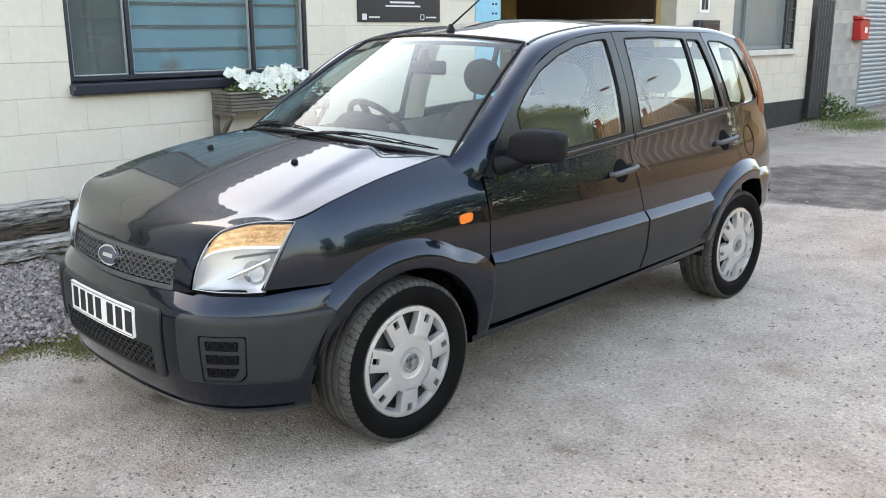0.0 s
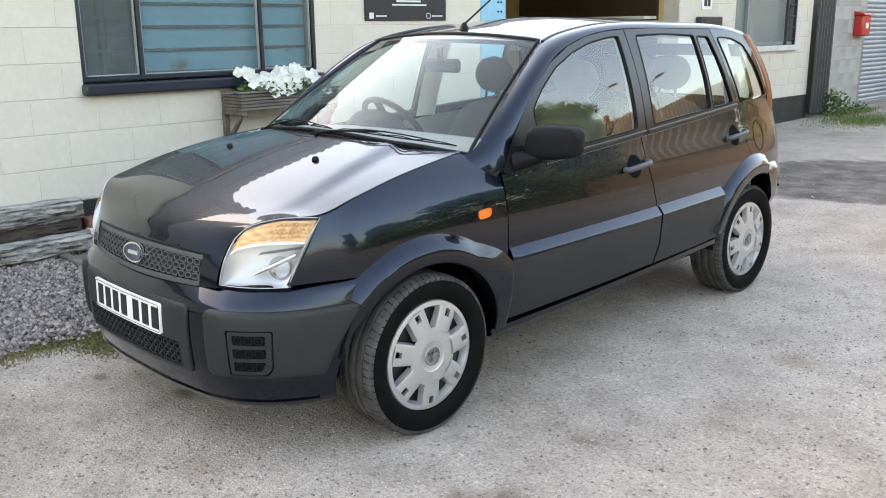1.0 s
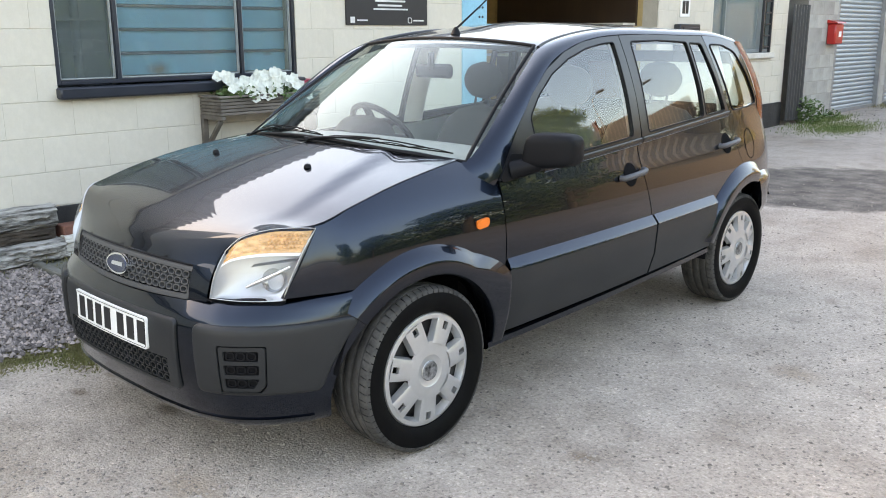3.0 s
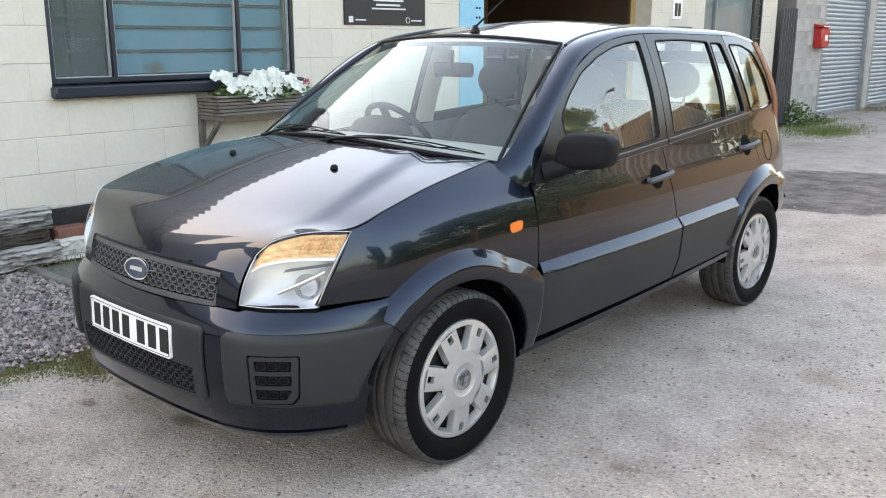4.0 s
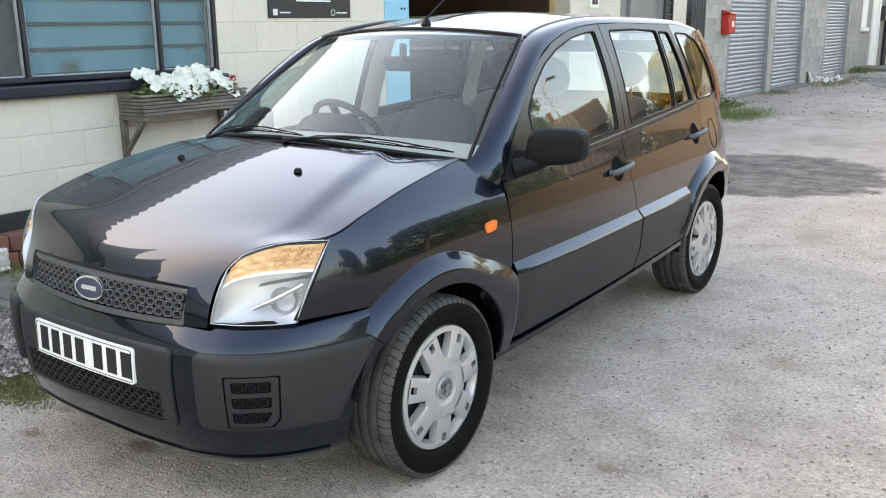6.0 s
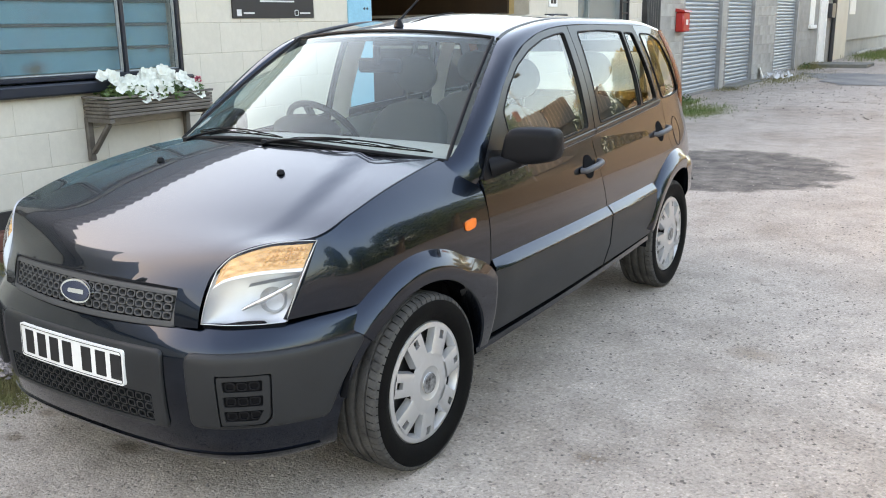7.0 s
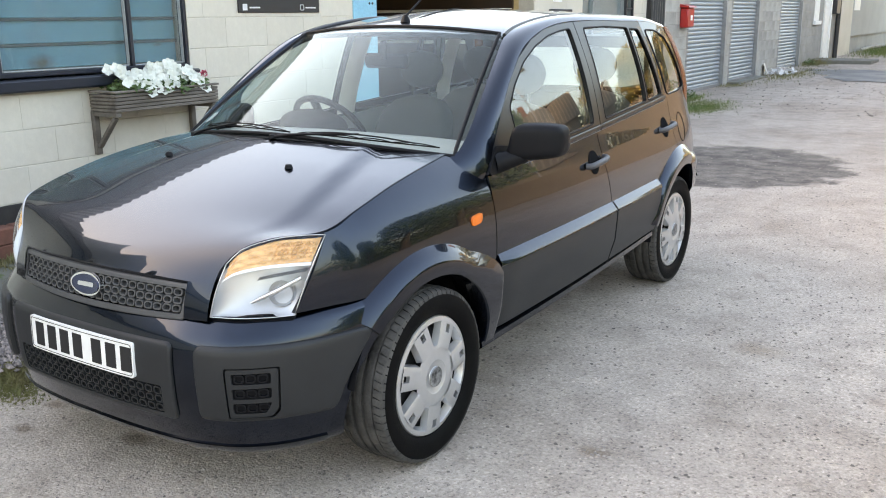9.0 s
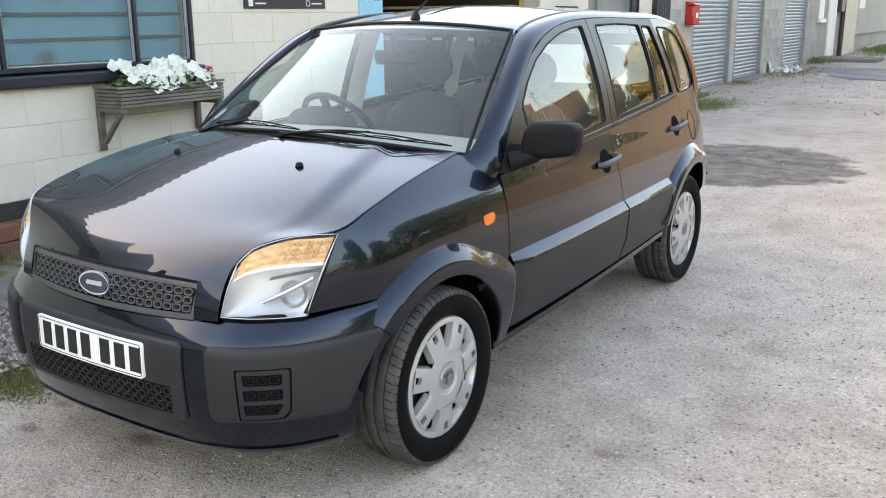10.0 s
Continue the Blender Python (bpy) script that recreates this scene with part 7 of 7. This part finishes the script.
# litter and far doorway
lt = Mesh()
for _ in range(60):
    c = Vector((WALL + 0.35 + rng.gauss(0, 0.13), 19.55 + rng.gauss(0, 0.35), 0.14 + 0.09 * rng.random()))
    a, b = (Vector((rng.gauss(0, 1), rng.gauss(0, 1), rng.gauss(0, 1))).normalized() * 0.06 for _ in range(2))
    lt.add([c - a, c + b, c + a, c - b + Vector((0, 0, 0.03))], [(0, 1, 2), (0, 2, 3)])
thing("litter", lt, M["litter"], "heap of pale plastic litter by the pier", "litter", kind="stuff", smooth=False)
thing("board_scrap", Mesh().box(-0.01, 0.01, -0.12, 0.12, 0, 0.26, 0.003, pose(WALL + 0.12, 19.2, 0.12, 0, -20, 10)), M["offwhite"], "pale board leaning on the pier", "board")
dr = empty("door_2", WALL, 26.0, 0.1, "white framed side door of the garage block", "door", kind="structure")
part("door_frame", Mesh().box(WALL - 0.1, WALL + 0.06, 25.352, 25.60, 0.05, 2.19, 0.01).box(WALL - 0.1, WALL + 0.06, 26.18, 26.298, 0.05, 2.19, 0.01), M["white"], dr)
part("door_leaf", Mesh().box(WALL - 0.06, WALL + 0.02, 25.602, 26.178, 0.06, 2.19), M["white"], dr, smooth=False)
thing("door_step", Mesh().box(WALL + 0.03, -1.45, 24.0, 25.3, 0.02, 0.235, 0.02), M["kerb"], "concrete doorstep slab", "step", kind="structure")
thing("meter_box", Mesh().box(WALL + 0.013, WALL + 0.16, 26.42, 26.95, 1.45, 1.86, 0.015), M["black_metal"], "black meter box beside the downpipe", "meter box")
thing("window_ledge", Mesh().box(WALL + 0.014, WALL + 0.10, 24.0, 24.75, 1.17, 1.27, 0.01), M["white"], "white window ledge on the block wall", "window sill", kind="structure")
thing("window_3", Mesh().box(WALL + 0.014, WALL + 0.03, 24.1, 24.7, 1.275, 2.3), M["white"], "white framed small window", "window", kind="structure", smooth=False)
thing("downpipe", Mesh().tube([(WALL + 0.09, 27.1, 0.1), (WALL + 0.09, 27.1, 3.1)], 0.065, 12), M["black_metal"], "black plastic rainwater downpipe on the wall", "downpipe")
thing("cream_return", Mesh().box(WALL - 0.3, WALL + 0.03, 27.851, 29.75, -0.05, 3.0), M["block"], "cream rendered end wall", "wall", kind="structure", smooth=False)

# grey clad shed in line with the garages
FAR = pose(-3.02, 29.76, 0, 0, 0, 0)
fbld = empty("far_building", -3, 40, 0, "long pale grey clad shed beyond the garages", "building", kind="structure")
part("cladding", Mesh().box(-9.0, 0.0, 0.0, 26.0, 0.73, 5.0, 0.0, FAR), M["far_cladding"], fbld, smooth=False)
part("base_wall", Mesh().box(-9.0, -0.06, 0.02, 26.0, -0.05, 0.73, 0.0, FAR), M["render"], fbld, smooth=False)
part("roof", Mesh().box(-9.2, 0.25, 0.0, 26.2, 5.0, 5.15, 0.0, FAR), M["render"], fbld, smooth=False)
part("notice", Mesh().box(0.004, 0.02, 0.25, 1.3, 1.55, 2.35, 0.0, FAR), M["white"], fbld, smooth=False)
thing("drain_pipe", Mesh().tube([(-2.85, 31.0, 0.26), (-2.8, 33.0, 0.30), (-2.75, 36.0, 0.28)], 0.05, 8), M["render"], "pale pipe lying along the base wall", "pipe")
# darker grey sheet laid just above the ground across the yard
tz = lambda x, y: height(x, y) + 0.012
thing("tarmac_strip", Mesh().grid(lambda u, v: (lambda x, y: (x, y, tz(x, y)))(-1.1 - 1.45 * v + 7.0 * u + 0.12 * math.sin(v * 17), 17.9 + 3.5 * v + 0.2 * math.sin(u * 9) + 0.08 * math.sin(u * 41) + 0.05 * math.sin(u * 97)), 40, 14), M["strip_grey"], "dark grey strip across the yard ground", "tarmac", kind="structure")

# roofs of the workshop and the garages, with a corrugated edge
def eaves(y0, y1, z, x_out):
    m = Mesh()
    n = int((y1 - y0) / 0.115)
    for lift in (0.0, -0.008):
        m.grid(lambda u, v: (x_out - 4.5 * v, y0 + (y1 - y0) * u, z + 0.30 * v * 1.8 + 0.014 * math.sin(u * n * 2 * math.pi) + lift), n * 6, 3)
    return m


thing("fascia_board", Mesh().box(WALL + 0.004, WALL + 0.045, -20.0, 11.78, 2.385, TOP + 0.085, 0.006), M["navy"], "navy painted fascia board under the workshop eaves", "fascia", kind="structure")
thing("workshop_roof", eaves(-20.1, 12.5, TOP + 0.11, WALL + 0.22), M["render"], "corrugated cement sheet roof of the workshop", "roof", kind="structure", sharp=70)
# unseen, added to block low sun and darken the bonnet's mirror image
thing("upper_wall", Mesh().box(-7.4, WALL + 0.16, -1.5, -0.3, TOP + 0.10, 3.25).box(-7.4, WALL + 0.16, -20.0, -1.5, TOP + 0.10, 3.75), M["render"], "plain rendered wall above the eaves, unseen, added to block sun and shape reflections", "wall", kind="structure", smooth=False)
thing("garage_roof", eaves(12.5, 33.6, 2.82, WALL + 0.22), M["render"], "corrugated cement sheet roof of the garages", "roof", kind="structure", sharp=70)
thing("wall_back", Mesh().box(-7.7, -7.4, -20.0, 33.5, -0.05, 3.3).box(-7.4, WALL - 0.22, -20.2, -20.0, -0.05, 2.6), M["render"], "plain rear wall of the workshop", "wall", kind="structure", smooth=False)

# ---- what the paint and glass mirror: the other side of the yard ----
shed = empty("yard_house", 16, 27, 0, "low tan house with a ribbed tile roof across the yard", "building", kind="structure")
HM = pose(15.8, 27.0, 0, 0, 0, -29.0)
part("wall", Mesh().box(-4.2, 4.6, 0.0, 6.0, -0.05, 4.2, 0.0, HM), M["tan_wall"], shed, smooth=False)
slope = lambda u, v, up=0.0: tuple(HM @ Vector((-4.6 + 9.6 * u, -0.4 + 3.4 * v, 4.0 + 3.0 * v + up)))
rf = Mesh()
for lift in (0.0, -0.06):
    rf.grid(lambda u, v: slope(u, v, lift), 8, 2)
part("roof", rf, M["roof_dark"], shed, smooth=False)
for k in range(22):
    u = 0.012 + 0.0455 * k
    part("batten", Mesh().grid(lambda a, b: slope(u + 0.016 * a, b, 0.09), 1, 2).grid(lambda a, b: slope(u, b, 0.09 * a), 1, 2).grid(lambda a, b: slope(u + 0.016, b, 0.09 * a), 1, 2), M["roof_sheet"], shed, smooth=False)
for q in (1.2, 2.4):
    part("chimney", Mesh().box(q, q + 0.55, 2.7, 3.2, 6.2, 7.9, 0.0, HM), M["brick"], shed, smooth=False)
thing("yard_wall", Mesh().box(-14.0, 16.0, 0.0, 0.25, -0.05, 2.3, 0.0, pose(11.5, 17.0, 0, 0, 0, -40.0)), M["brown_wall"], "weathered brown boundary wall across the yard", "wall", kind="structure", smooth=False)


def tree(x, y, h, spread, mat, label, seed):
    r = random.Random(seed)
    t = empty("tree", x, y, 0, label, "tree")
    leaf_size = 0.12 if y < 20 else 0.16
    tr, cr = Mesh(), Mesh()
    tr.tube([(x, y, -0.1), (x + 0.1, y, h * 0.25), (x, y + 0.15, h * 0.5), (x + 0.1, y + 0.1, h * 0.9)], [0.22, 0.17, 0.11, 0.03], 10)
    for k in range(12):
        z = h * (0.28 + 0.05 * k)
        a = k * 2.4
        l = spread * (0.9 - 0.04 * k) * (0.7 + 0.5 * r.random())
        ex, ey, ez = x + l * math.cos(a), y + l * math.sin(a), z + l * 0.5
        tr.tube([(x, y, z), (x + l * 0.5 * math.cos(a), y + l * 0.5 * math.sin(a), z + l * 0.32), (ex, ey, ez)], [0.07, 0.045, 0.015], 6)
        leafy(cr, ex, ey, ez, spread * 0.42, 420, leaf_size, r, 0.7)
        leafy(cr, x + l * 0.6 * math.cos(a), y + l * 0.6 * math.sin(a), z + l * 0.4, spread * 0.35, 260, leaf_size, r, 0.7)
    leafy(cr, x, y, h * 0.88, spread * 0.5, 800, leaf_size, r, 0.8)
    part("trunk", tr, M["bark"], t)
    part("crown", cr, mat, t, smooth=False)


hd = Mesh()
for k in range(40):
    leafy(hd, 2.0 + 0.5 * k, 37.0 - 0.25 * k + rng.gauss(0, 0.4), 2.4 + 0.9 * rng.random(), 2.1, 240, 0.2, rng, 1.2)
thing("hedge", hd, M["leaf"], "rough green hedge at the end of the yard", "hedge", kind="stuff", smooth=False)
hd = Mesh()
for k in range(34):
    leafy(hd, 13.2 + 0.02 * k + rng.gauss(0, 0.3), 17.0 - 0.55 * k, 1.0 + 0.9 * rng.random(), 1.5, 150, 0.18, rng, 1.2)
thing("hedge", hd, M["leaf"], "tall rough hedge under the green trees", "hedge", kind="stuff", smooth=False)
tree(12.2, 15.2, 6.8, 2.2, M["leaf"], "leafy green tree across the yard", 1)
tree(11.5, 10.6, 6.2, 2.5, M["leaf"], "broad green tree across the yard", 2)
tree(12.5, 6.0, 5.0, 2.1, M["leaf"], "dense green tree at the yard's edge", 7)
tree(8.2, 27.5, 7.2, 2.4, M["gold_leaf"], "tree with golden leaves, low sunlight put into their colour", 3)
tree(4.6, 31.5, 9.0, 2.8, M["gold_leaf"], "broad tree with golden leaves, low sunlight put into their colour", 5)
tree(14.5, 1.0, 4.9, 2.2, M["leaf"], "tall green tree at the yard's edge", 6)
lp = empty("street_lamp", 13.6, 22.4, 0, "tall grey street lamp with a bent arm", "street lamp")
part("pole", Mesh().tube([(13.6, 22.4, 0), (13.6, 22.4, 7.6), (13.4, 22.5, 8.2), (12.8, 22.9, 8.6)], [0.07, 0.045, 0.035, 0.03], 8), M["galv"], lp)
part("lamp_head", Mesh().box(-0.4, 0.4, -0.14, 0.14, -0.07, 0.09, 0.03, pose(12.5, 23.1, 8.62, 0, 0, 146)), M["black_metal"], lp)

# ---- blocks of the walls ----
holes_w = [OPEN1, DOORWAY, OPEN2]
rest = block_rows(wall, -2.2, 11.78, Z0, 9, holes_w, WALL, M["block"], rest_from=9.0)
rest2 = block_rows(wall, -20.0, -2.2, Z0, 9, [], WALL, M["block"], rest_from=-99)
rest.add(rest2.v, rest2.f)
thing("far_blocks", rest, M["block"], "cream painted blocks of the further wall", "wall", kind="stuff")
gr = block_rows(gw, 12.48, 25.2, 0.02, 12, gholes, WALL + 0.016, M["grey_block"], 0.02, 0.215, 0.44, 0.010, 0.2, rest_from=20.4)
thing("far_garage_blocks", gr, M["grey_block"], "bare grey blocks of the further garage wall", "wall", kind="stuff")
